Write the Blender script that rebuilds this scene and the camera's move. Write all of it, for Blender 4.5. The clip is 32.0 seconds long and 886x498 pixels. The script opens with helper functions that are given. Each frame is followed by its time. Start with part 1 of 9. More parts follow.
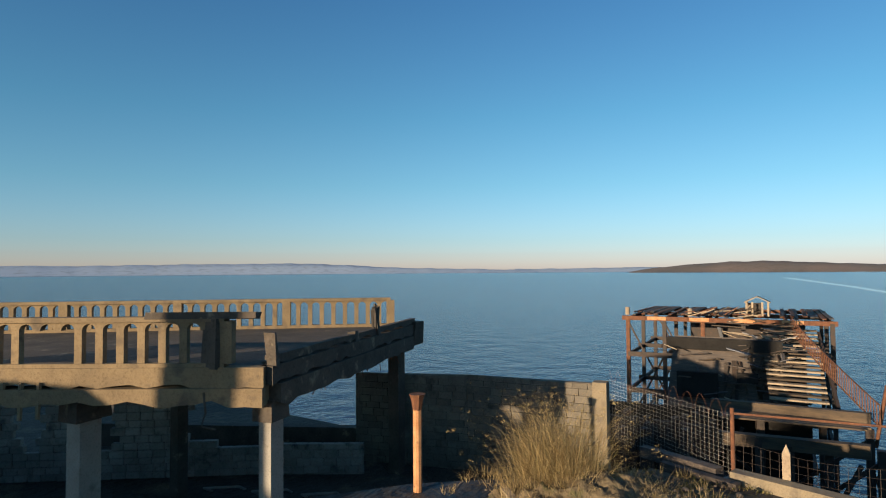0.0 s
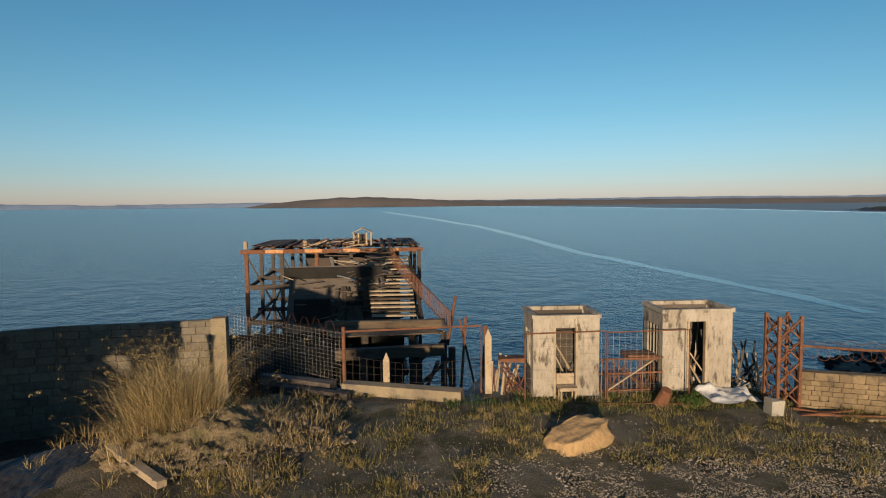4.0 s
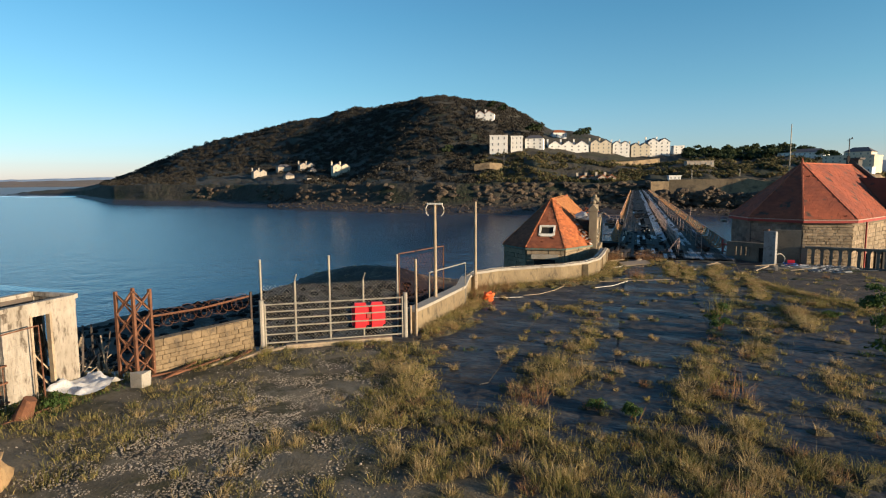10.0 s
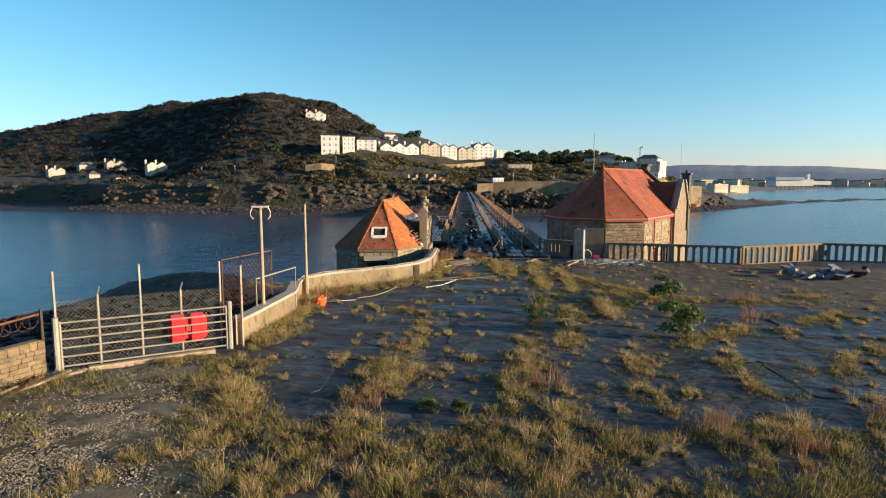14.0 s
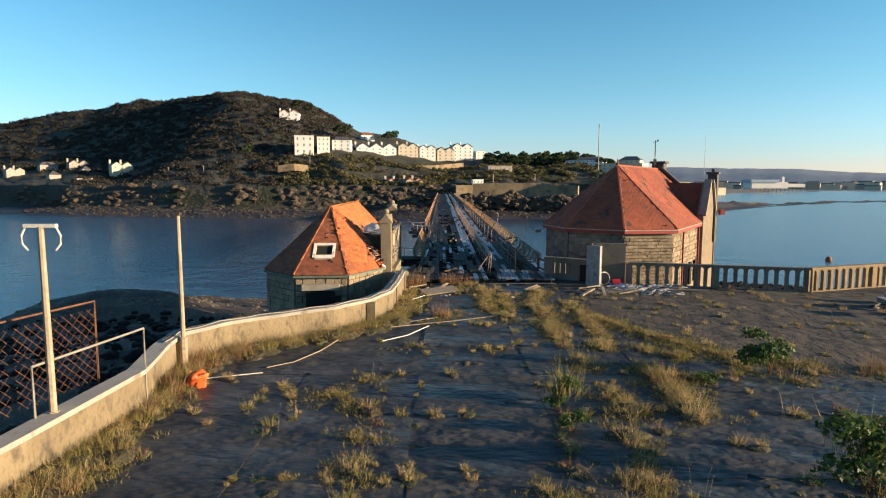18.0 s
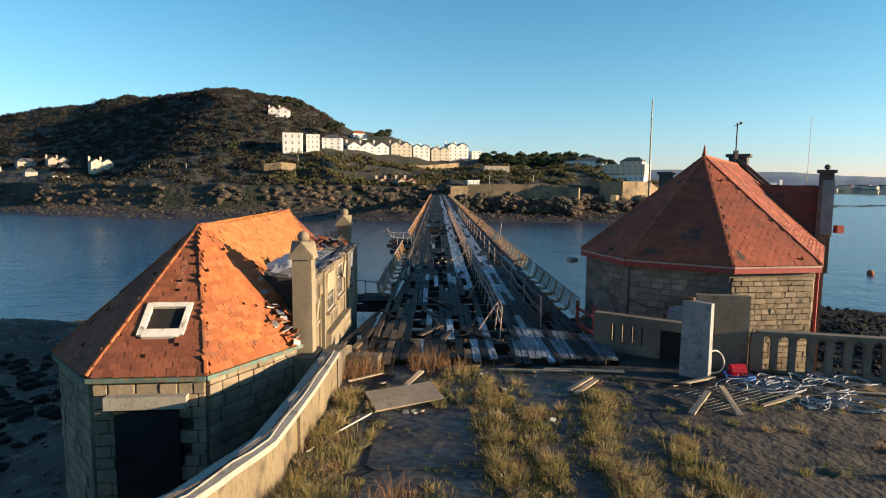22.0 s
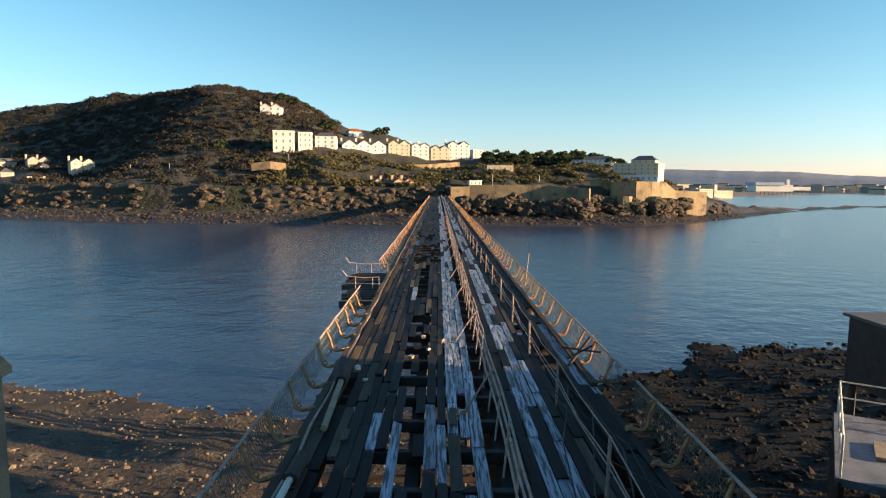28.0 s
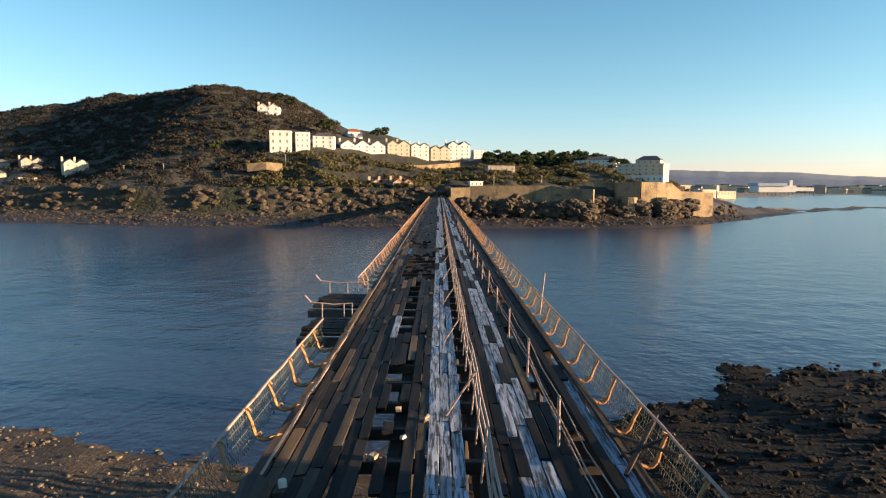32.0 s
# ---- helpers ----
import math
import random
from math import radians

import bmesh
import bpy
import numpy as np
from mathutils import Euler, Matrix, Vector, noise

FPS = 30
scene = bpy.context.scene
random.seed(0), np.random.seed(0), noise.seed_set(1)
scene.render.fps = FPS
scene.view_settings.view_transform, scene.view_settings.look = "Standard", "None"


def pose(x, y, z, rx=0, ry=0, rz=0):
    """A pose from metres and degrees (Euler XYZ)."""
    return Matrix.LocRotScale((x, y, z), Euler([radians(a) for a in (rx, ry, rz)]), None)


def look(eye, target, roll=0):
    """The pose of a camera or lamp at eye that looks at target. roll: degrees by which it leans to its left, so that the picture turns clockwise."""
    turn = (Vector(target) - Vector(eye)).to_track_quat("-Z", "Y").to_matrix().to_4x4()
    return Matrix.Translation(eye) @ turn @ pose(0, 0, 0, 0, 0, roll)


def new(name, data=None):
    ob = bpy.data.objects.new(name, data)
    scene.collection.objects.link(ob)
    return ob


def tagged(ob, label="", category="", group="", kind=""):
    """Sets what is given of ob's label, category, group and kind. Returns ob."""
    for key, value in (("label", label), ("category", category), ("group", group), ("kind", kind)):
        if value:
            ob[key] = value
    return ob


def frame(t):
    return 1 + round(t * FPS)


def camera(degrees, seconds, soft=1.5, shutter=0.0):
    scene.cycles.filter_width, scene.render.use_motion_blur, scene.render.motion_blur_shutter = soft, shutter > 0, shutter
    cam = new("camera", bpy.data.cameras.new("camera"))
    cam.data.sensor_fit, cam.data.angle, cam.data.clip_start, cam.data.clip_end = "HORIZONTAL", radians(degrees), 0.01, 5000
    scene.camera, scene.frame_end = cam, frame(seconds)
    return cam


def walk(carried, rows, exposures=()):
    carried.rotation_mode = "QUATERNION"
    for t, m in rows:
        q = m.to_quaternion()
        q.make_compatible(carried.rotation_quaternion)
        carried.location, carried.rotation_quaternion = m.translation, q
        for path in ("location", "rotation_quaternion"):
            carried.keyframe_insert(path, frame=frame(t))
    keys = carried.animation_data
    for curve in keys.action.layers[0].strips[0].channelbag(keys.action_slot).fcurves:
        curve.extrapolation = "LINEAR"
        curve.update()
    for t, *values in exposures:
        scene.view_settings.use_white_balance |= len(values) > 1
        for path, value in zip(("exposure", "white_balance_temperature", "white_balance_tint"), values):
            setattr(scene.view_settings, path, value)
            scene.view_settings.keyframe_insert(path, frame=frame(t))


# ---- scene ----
cam = camera(72.7, 32.0, soft=1.15)
PATH = [
    (0, 1.48, 2.36, 5.18, 92.11, 0.41, 122.82),
    (0.5, 1.44, 2.34, 5.10, 92.16, 0.42, 114.35),
    (1, 1.38, 2.32, 5.05, 92.12, 0.34, 105.99),
    (1.5, 1.35, 2.30, 5.00, 92.13, 0.25, 98.90),
    (2, 1.30, 2.32, 4.97, 92.15, 0.27, 92.68),
    (2.5, 1.27, 2.30, 4.96, 91.63, 0.29, 89.50),
    (4.5, 1.18, 2.21, 5.08, 83.61, 0.54, 86.25),
    (5, 1.12, 1.95, 5.05, 83.63, 0.50, 82.07),
    (5.5, 1.16, 1.58, 5.04, 83.67, 0.48, 77.73),
    (6, 1.05, 1.13, 5.02, 83.73, 0.53, 71.74),
    (6.5, 0.82, 0.67, 4.98, 83.78, 0.54, 65.32),
    (7, 0.61, 0.31, 4.97, 83.77, 0.59, 58.35),
    (7.5, 0.41, 0.02, 4.99, 83.66, 0.60, 51.55),
    (8, 0.08, -0.26, 5.00, 83.56, 0.52, 43.83),
    (8.5, -0.21, -0.47, 5.00, 83.58, 0.55, 36.61),
    (9, -0.47, -0.61, 4.99, 83.60, 0.56, 29.20),
    (9.5, -0.70, -0.73, 5.00, 83.56, 0.45, 22.88),
    (10, -0.90, -0.74, 4.97, 83.55, 0.42, 17.57),
    (10.5, -0.99, -0.75, 4.98, 83.55, 0.34, 14.80),
    (11, -0.96, -0.73, 4.99, 83.55, 0.28, 12.96),
    (11.5, -0.91, -0.70, 4.99, 83.57, 0.24, 11.06),
    (12, -0.86, -0.67, 5.00, 83.58, 0.20, 8.93),
    (12.5, -0.83, -0.64, 5.00, 83.57, 0.16, 6.94),
    (13, -0.81, -0.63, 5.01, 83.58, 0.12, 4.92),
    (13.5, -0.80, -0.64, 5.01, 83.59, 0.08, 3.34),
    (14, -0.79, -0.62, 5.01, 83.60, 0.04, 1.88),
    (14.5, -0.81, -0.53, 4.99, 83.60, -0.01, 0.99),
    (16.5, -0.79, 3.55, 4.97, 83.66, -0.01, 0.42),
    (17, -0.74, 5.36, 4.95, 83.69, -0.05, 0.30),
    (17.5, -0.71, 7.23, 4.92, 83.75, -0.08, 0.07),
    (18, -0.68, 9.09, 4.91, 83.77, -0.08, -0.13),
    (18.5, -0.65, 10.87, 4.91, 83.70, -0.08, -0.32),
    (19, -0.58, 12.59, 4.89, 83.72, -0.11, -0.49),
    (19.5, -0.48, 14.24, 4.87, 83.77, -0.15, -0.59),
    (20, -0.36, 15.88, 4.86, 83.78, -0.20, -0.56),
    (20.5, -0.27, 17.53, 4.86, 83.79, -0.26, -0.59),
    (21, -0.21, 19.19, 4.86, 83.82, -0.34, -0.61),
    (21.5, -0.14, 20.87, 4.87, 83.84, -0.44, -0.60),
    (22, -0.06, 22.57, 4.89, 83.83, -0.52, -0.58),
    (22.5, 0.02, 24.29, 4.89, 83.81, -0.55, -0.59),
    (23, 0.09, 25.99, 4.89, 83.78, -0.57, -0.59),
    (23.5, 0.16, 27.62, 4.88, 83.86, -0.67, -0.62),
    (24, 0.23, 29.21, 4.87, 83.86, -0.80, -0.65),
    (24.5, 0.27, 30.85, 4.86, 83.82, -0.84, -0.67),
    (25, 0.29, 32.49, 4.84, 83.89, -0.80, -0.70),
    (25.5, 0.30, 34.08, 4.80, 83.92, -0.68, -0.76),
    (27.5, 0.68, 39.77, 5.05, 83.88, -0.49, -0.57),
    (28, 0.74, 41.21, 5.08, 83.84, -0.44, -0.48),
    (28.5, 0.78, 42.65, 5.09, 83.88, -0.41, -0.48),
    (29, 0.81, 44.10, 5.09, 83.89, -0.41, -0.44),
    (29.5, 0.86, 45.52, 5.09, 83.92, -0.42, -0.39),
    (30, 0.93, 47.05, 5.10, 83.66, -0.41, -0.28),
    (30.5, 1.01, 48.40, 5.07, 83.36, -0.36, -0.28),
    (31, 1.09, 48.85, 5.05, 82.95, -0.34, -0.34),
    (31.5, 1.14, 47.60, 5.04, 83.90, -0.36, -0.34),
    (32, 1.15, 47.43, 5.05, 83.93, -0.39, -0.40),
]
walk(cam, [(r[0], pose(*r[1:])) for r in PATH],
     [(0, 0.8, 6650, 11), (2.5, 0.42, 6800, 11), (4.5, 0.48, 6850, 11), (6, 0.5, 6800, 11), (9, 0.9, 6650, 10), (13, 1.35, 6750, 10), (19, 1.4, 6850, 10), (26, 1.5, 6900, 10), (28, 1.62, 7800, 16), (29.5, 1.64, 8000, 18), (31, 1.68, 8400, 24), (32, 1.62, 8000, 18)])

# ---- light ----
SUN_AZ = 12.0     # degrees from +x towards -y
SUN_EL = 9.5
sun_way = Vector((math.cos(radians(SUN_EL)) * math.cos(radians(SUN_AZ)), -math.cos(radians(SUN_EL)) * math.sin(radians(SUN_AZ)), math.sin(radians(SUN_EL))))
world = bpy.data.worlds.new("sky")
scene.world = world
world.use_nodes = True
wn = world.node_tree
sky = wn.nodes.new("ShaderNodeTexSky")
sky.sky_type, sky.sun_disc = "NISHITA", False
sky.sun_elevation = radians(SUN_EL)
sky.sun_rotation = math.atan2(sun_way.x, sun_way.y)
sky.air_density, sky.dust_density, sky.ozone_density = 0.85, 0.4, 4.4
deep = wn.nodes.new("ShaderNodeHueSaturation")
deep.inputs["Hue"].default_value = 0.488
deep.inputs["Saturation"].default_value = 0.86
wn.links.new(sky.outputs[0], deep.inputs["Color"])
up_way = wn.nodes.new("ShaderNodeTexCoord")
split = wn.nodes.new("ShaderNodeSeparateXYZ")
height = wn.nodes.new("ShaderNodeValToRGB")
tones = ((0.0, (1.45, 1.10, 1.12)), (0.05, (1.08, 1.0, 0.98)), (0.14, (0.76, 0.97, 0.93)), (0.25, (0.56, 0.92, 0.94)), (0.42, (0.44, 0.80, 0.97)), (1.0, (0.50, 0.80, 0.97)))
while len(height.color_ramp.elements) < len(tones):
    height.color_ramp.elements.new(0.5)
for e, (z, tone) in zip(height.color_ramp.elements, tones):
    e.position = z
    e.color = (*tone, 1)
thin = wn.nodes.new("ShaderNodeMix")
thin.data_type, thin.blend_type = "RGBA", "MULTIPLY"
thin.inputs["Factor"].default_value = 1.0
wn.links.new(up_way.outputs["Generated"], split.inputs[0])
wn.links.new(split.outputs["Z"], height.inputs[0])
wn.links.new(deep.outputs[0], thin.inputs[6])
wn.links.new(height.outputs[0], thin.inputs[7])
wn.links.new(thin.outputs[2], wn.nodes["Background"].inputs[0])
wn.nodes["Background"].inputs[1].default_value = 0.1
lamp = bpy.data.lights.new("sun", "SUN")
lamp.energy, lamp.angle, lamp.color = 5.0, radians(0.6), (1.0, 0.79, 0.54)
sun = new("sun", lamp)
sun.matrix_world = look((0, 0, 0), -sun_way)


# ---- materials ----
def surface(name, a, b, scale=3.0, rough=0.85, bump=0.3, fine=40.0, c=None, cut=(0.55, 0.7), metal=0.0, spread=0.0, stretch=(1, 1, 1), depth=0.01, spec=0.3, swell=0.0, damp=0.0):
    """Two-scale mottled surface: a and b mixed by soft noise, optional third colour c in patches, fine bump."""
    m = bpy.data.materials.new(name)
    m.use_nodes = True
    t = m.node_tree
    p = t.nodes["Principled BSDF"]
    p.inputs["Roughness"].default_value, p.inputs["Metallic"].default_value = rough, metal
    p.inputs["Specular IOR Level"].default_value = spec
    geo = t.nodes.new("ShaderNodeNewGeometry")
    mp = t.nodes.new("ShaderNodeMapping")
    mp.inputs["Scale"].default_value = stretch
    t.links.new(geo.outputs["Position"], mp.inputs[0])

    def tex(s, detail=5):
        n = t.nodes.new("ShaderNodeTexNoise")
        n.inputs["Scale"].default_value, n.inputs["Detail"].default_value = s, detail
        n.inputs["Roughness"].default_value = 0.6
        t.links.new(mp.outputs[0], n.inputs["Vector"])
        return n

    def mix(f, x, y):
        k = t.nodes.new("ShaderNodeMix")
        k.data_type = "RGBA"
        t.links.new(f, k.inputs[0])
        for slot, v in ((6, x), (7, y)):
            if isinstance(v, tuple):
                k.inputs[slot].default_value = (*v, 1)
            else:
                t.links.new(v, k.inputs[slot])
        return k.outputs[2]

    def ramp(src, lo, hi):
        r = t.nodes.new("ShaderNodeMapRange")
        r.inputs["From Min"].default_value, r.inputs["From Max"].default_value = lo, hi
        t.links.new(src, r.inputs["Value"])
        return r.outputs[0]

    big, small = tex(scale), tex(fine, 3)
    col = mix(ramp(big.outputs[0], 0.35, 0.65), a, b)
    dark = tuple(v * 0.55 for v in a)
    k = mix(ramp(small.outputs[0], 0.5, 0.75), (1, 1, 1), (0.6, 0.58, 0.55))
    mul = t.nodes.new("ShaderNodeMix")
    mul.data_type, mul.blend_type = "RGBA", "MULTIPLY"
    mul.inputs[0].default_value = 0.8
    t.links.new(col, mul.inputs[6])
    t.links.new(k, mul.inputs[7])
    col = mul.outputs[2]
    if c is not None:
        n3 = tex(scale * 2.3, 8)
        col = mix(ramp(n3.outputs[0], *cut), col, c)
    if spread:
        info = t.nodes.new("ShaderNodeObjectInfo")
        hs = t.nodes.new("ShaderNodeHueSaturation")
        add, fr = t.nodes.new("ShaderNodeMath"), t.nodes.new("ShaderNodeMath")
        fr.operation = "FRACT"
        t.links.new(info.outputs["Random"], add.inputs[0])
        t.links.new(geo.outputs["Random Per Island"], add.inputs[1])
        t.links.new(add.outputs[0], fr.inputs[0])
        t.links.new(ramp(fr.outputs[0], 0, 1), hs.inputs["Value"])
        mr = hs.inputs["Value"].links[0].from_node
        mr.inputs["To Min"].default_value, mr.inputs["To Max"].default_value = 1 - spread, 1 + spread
        t.links.new(col, hs.inputs["Color"])
        col = hs.outputs[0]
    t.links.new(col, p.inputs["Base Color"])
    if damp:
        sheen = ramp(tex(scale * 1.7, 6).outputs[0], 0.38, 0.6)
        sheen.node.inputs["To Min"].default_value, sheen.node.inputs["To Max"].default_value = rough - damp, rough
        t.links.new(sheen, p.inputs["Roughness"])
    if bump:
        bp = t.nodes.new("ShaderNodeBump")
        bp.inputs["Strength"].default_value, bp.inputs["Distance"].default_value = bump, depth
        t.links.new(small.outputs[0], bp.inputs["Height"])
        t.links.new(bp.outputs[0], p.inputs["Normal"])
        if swell:
            sw = t.nodes.new("ShaderNodeBump")
            sw.inputs["Strength"].default_value, sw.inputs["Distance"].default_value = 1.0, swell
            wave = tex(1.3, 3)
            t.links.new(wave.outputs[0], sw.inputs["Height"])
            t.links.new(sw.outputs[0], bp.inputs["Normal"])
    return m


M = {}
M["concrete"] = surface("concrete", (0.34, 0.31, 0.26), (0.24, 0.22, 0.19), 0.8, 0.9, 0.5, 25, (0.13, 0.11, 0.09), (0.58, 0.72))
M["render_wall"] = surface("cream_render", (0.25, 0.2, 0.132), (0.18, 0.146, 0.1), 0.9, 0.9, 0.3, 30, (0.12, 0.10, 0.08), (0.55, 0.7))
M["stone"] = surface("grey_stone", (0.30, 0.27, 0.22), (0.21, 0.19, 0.16), 1.2, 0.9, 0.6, 14, (0.36, 0.31, 0.22), (0.55, 0.7), spread=0.15)
M["tile"] = surface("orange_tile", (0.37, 0.112, 0.036), (0.25, 0.073, 0.029), 0.9, 0.85, 0.3, 30, (0.13, 0.075, 0.05), (0.56, 0.70), spread=0.26)
M["tile_dark"] = surface("red_tile", (0.26, 0.066, 0.032), (0.17, 0.046, 0.027), 0.6, 0.85, 0.3, 30, (0.055, 0.040, 0.033), (0.55, 0.67), spread=0.14)
M["tarmac"] = surface("old_tarmac", (0.028, 0.027, 0.027), (0.045, 0.043, 0.043), 0.45, 0.72, 1.0, 16, (0.095, 0.085, 0.072), (0.58, 0.76), spec=0.3, depth=0.02, swell=0.3, damp=0.34, stretch=(0.55, 1, 1))
M["gravel"] = surface("pale_gravel", (0.22, 0.20, 0.18), (0.14, 0.12, 0.09), 1.5, 0.95, 0.8, 18, (0.08, 0.07, 0.035), (0.5, 0.62))
M["rust"] = surface("rusty_iron", (0.165, 0.07, 0.036), (0.095, 0.042, 0.025), 4, 0.85, 0.5, 40, (0.27, 0.135, 0.065), (0.6, 0.72))
M["iron_dark"] = surface("black_iron", (0.035, 0.03, 0.027), (0.06, 0.04, 0.03), 3, 0.7, 0.4, 40, (0.14, 0.06, 0.03), (0.62, 0.75))
M["wood_dark"] = surface("weathered_plank", (0.075, 0.06, 0.05), (0.045, 0.038, 0.034), 1.5, 0.8, 0.6, 10, (0.13, 0.10, 0.075), (0.58, 0.7), spread=0.45, stretch=(6, 0.5, 6))
M["wood_pale"] = surface("pale_wood", (0.36, 0.28, 0.19), (0.26, 0.20, 0.14), 2, 0.85, 0.5, 12, (0.16, 0.12, 0.09), (0.6, 0.72), stretch=(1, 1, 1))
M["white"] = surface("flaking_white_paint", (0.72, 0.67, 0.58), (0.62, 0.56, 0.46), 2.0, 0.8, 0.4, 20, (0.30, 0.25, 0.19), (0.58, 0.66))
M["galv"] = surface("galvanised_steel", (0.31, 0.28, 0.225), (0.23, 0.205, 0.165), 3, 0.6, 0.1, 50, metal=0.2)
M["rock"] = surface("shore_rock", (0.085, 0.068, 0.05), (0.05, 0.042, 0.034), 0.25, 0.8, 1.0, 3.0, (0.16, 0.12, 0.075), (0.55, 0.7), depth=0.2)
M["hill"] = surface("hill_scrub", (0.042, 0.038, 0.028), (0.052, 0.045, 0.032), 0.02, 0.95, 1.0, 0.4, (0.024, 0.028, 0.014), (0.5, 0.6), depth=1.0)


def water_material():
    m = bpy.data.materials.new("sea_water")
    m.use_nodes = True
    t = m.node_tree
    p = t.nodes["Principled BSDF"]
    p.inputs["Base Color"].default_value = (0.022, 0.034, 0.066, 1)
    p.inputs["Roughness"].default_value, p.inputs["IOR"].default_value = 0.2, 1.33
    co = t.nodes.new("ShaderNodeNewGeometry")
    mp = t.nodes.new("ShaderNodeMapping")
    mp.inputs["Scale"].default_value = (1, 1, 1)
    t.links.new(co.outputs["Position"], mp.inputs[0])
    cut = t.nodes.new("ShaderNodeSeparateXYZ")
    calm = t.nodes.new("ShaderNodeMapRange")
    for k, v in zip(("From Min", "From Max", "To Min", "To Max"), (20, 65, 1.0, 0.5)):
        calm.inputs[k].default_value = v
    t.links.new(co.outputs["Position"], cut.inputs[0])
    t.links.new(cut.outputs["Y"], calm.inputs[0])
    last = None
    for s, h, st in ((0.22, 1.2, 0.36), (1.1, 0.3, 0.55)):
        n = t.nodes.new("ShaderNodeTexNoise")
        n.inputs["Scale"].default_value, n.inputs["Detail"].default_value = s, 4
        t.links.new(mp.outputs[0], n.inputs["Vector"])
        b = t.nodes.new("ShaderNodeBump")
        b.inputs["Distance"].default_value = h
        f = t.nodes.new("ShaderNodeMath")
        f.operation = "MULTIPLY"
        f.inputs[1].default_value = st
        t.links.new(calm.outputs[0], f.inputs[0])
        t.links.new(f.outputs[0], b.inputs["Strength"])
        t.links.new(n.outputs[0], b.inputs["Height"])
        if last:
            t.links.new(last.outputs[0], b.inputs["Normal"])
        last = b
    t.links.new(last.outputs[0], p.inputs["Normal"])
    return m


M["sea"] = water_material()


# ---- building blocks ----
MADE = []


def thing(name, label, category, group="", at=(0, 0, 0), kind=""):
    ob = new(name)
    MADE.append(ob)
    ob.location = at
    ob.empty_display_size = 0.2
    return tagged(ob, label, category, group, kind)


def mesh_ob(name, bm, material, smooth=False):
    me = bpy.data.meshes.new(name)
    bmesh.ops.recalc_face_normals(bm, faces=bm.faces)
    if smooth:
        for f in bm.faces:
            f.smooth = True
    bm.to_mesh(me)
    bm.free()
    me.materials.append(material)
    return new(name, me)


def part(name, bm, material, parent, label="", smooth=False):
    """One mesh under a thing or a part; its mesh is given in the world's metres less the thing's place."""
    ob = mesh_ob(name, bm, material, smooth)
    ob.parent = parent
    if label:
        ob["label"] = label
    return ob


BOX = [(-.5, -.5, -.5), (.5, -.5, -.5), (.5, .5, -.5), (-.5, .5, -.5), (-.5, -.5, .5), (.5, -.5, .5), (.5, .5, .5), (-.5, .5, .5)]
QUADS = [(0, 3, 2, 1), (4, 5, 6, 7), (0, 1, 5, 4), (1, 2, 6, 5), (2, 3, 7, 6), (3, 0, 4, 7)]


def slab(bm, m, size, wob=0.0, rng=random):
    """A box of that size at the pose m; wob: uneven corners."""
    vs = []
    for c in BOX:
        v = Vector([c[i] * size[i] + (rng.uniform(-wob, wob) if wob else 0) for i in range(3)])
        vs.append(bm.verts.new(m @ v))
    for q in QUADS:
        bm.faces.new([vs[i] for i in q])
    return bm


def block(x0, x1, y0, y1, z0, z1, bm=None, wob=0.0):
    bm = bm or bmesh.new()
    return slab(bm, pose((x0 + x1) / 2, (y0 + y1) / 2, (z0 + z1) / 2), (abs(x1 - x0), abs(y1 - y0), abs(z1 - z0)), wob)


def bar(p, q, w, h=None, bm=None, wob=0.0):
    """A square bar from p to q, w wide and h high."""
    bm = bm or bmesh.new()
    p, q = Vector(p), Vector(q)
    d = q - p
    turn = d.to_track_quat("X", "Z").to_matrix().to_4x4()
    return slab(bm, Matrix.Translation((p + q) / 2) @ turn, (d.length, w, h or w), wob)


def tube(pts, r, n=6, bm=None, r2=None):
    """A round bar along the points."""
    bm = bm or bmesh.new()
    pts = [Vector(p) for p in pts]
    rings = []
    for i, p in enumerate(pts):
        d = (pts[min(i + 1, len(pts) - 1)] - pts[max(i - 1, 0)]).normalized()
        a = d.orthogonal().normalized() if abs(d.z) > 0.99 else d.cross(Vector((0, 0, 1))).normalized()
        b = d.cross(a)
        rr = r if r2 is None else r + (r2 - r) * i / max(1, len(pts) - 1)
        rings.append([bm.verts.new(p + rr * (math.cos(k * math.tau / n) * a + math.sin(k * math.tau / n) * b)) for k in range(n)])
    for u, v in zip(rings, rings[1:]):
        for k in range(n):
            bm.faces.new((u[k], u[(k + 1) % n], v[(k + 1) % n], v[k]))
    bm.faces.new(rings[0][::-1])
    bm.faces.new(rings[-1])
    return bm


def prism(ring, z0, z1, bm=None):
    """An upright prism over a ring of (x, y)."""
    bm = bm or bmesh.new()
    a = [bm.verts.new((x, y, z0)) for x, y in ring]
    b = [bm.verts.new((x, y, z1)) for x, y in ring]
    n = len(ring)
    for i in range(n):
        bm.faces.new((a[i], a[(i + 1) % n], b[(i + 1) % n], b[i]))
    bm.faces.new(a[::-1])
    bm.faces.new(b)
    return bm


def lerp_table(rows, x):
    """Straight-line reading of a table of (x, values...)."""
    if x <= rows[0][0]:
        return rows[0][1:]
    for u, v in zip(rows, rows[1:]):
        if x <= v[0]:
            k = (x - u[0]) / (v[0] - u[0])
            return tuple(a + (b - a) * k for a, b in zip(u[1:], v[1:]))
    return rows[-1][1:]


def fbm(x, y, z=0.0, octaves=4):
    return noise.fractal(Vector((x, y, z)), 1.0, 2.0, octaves)


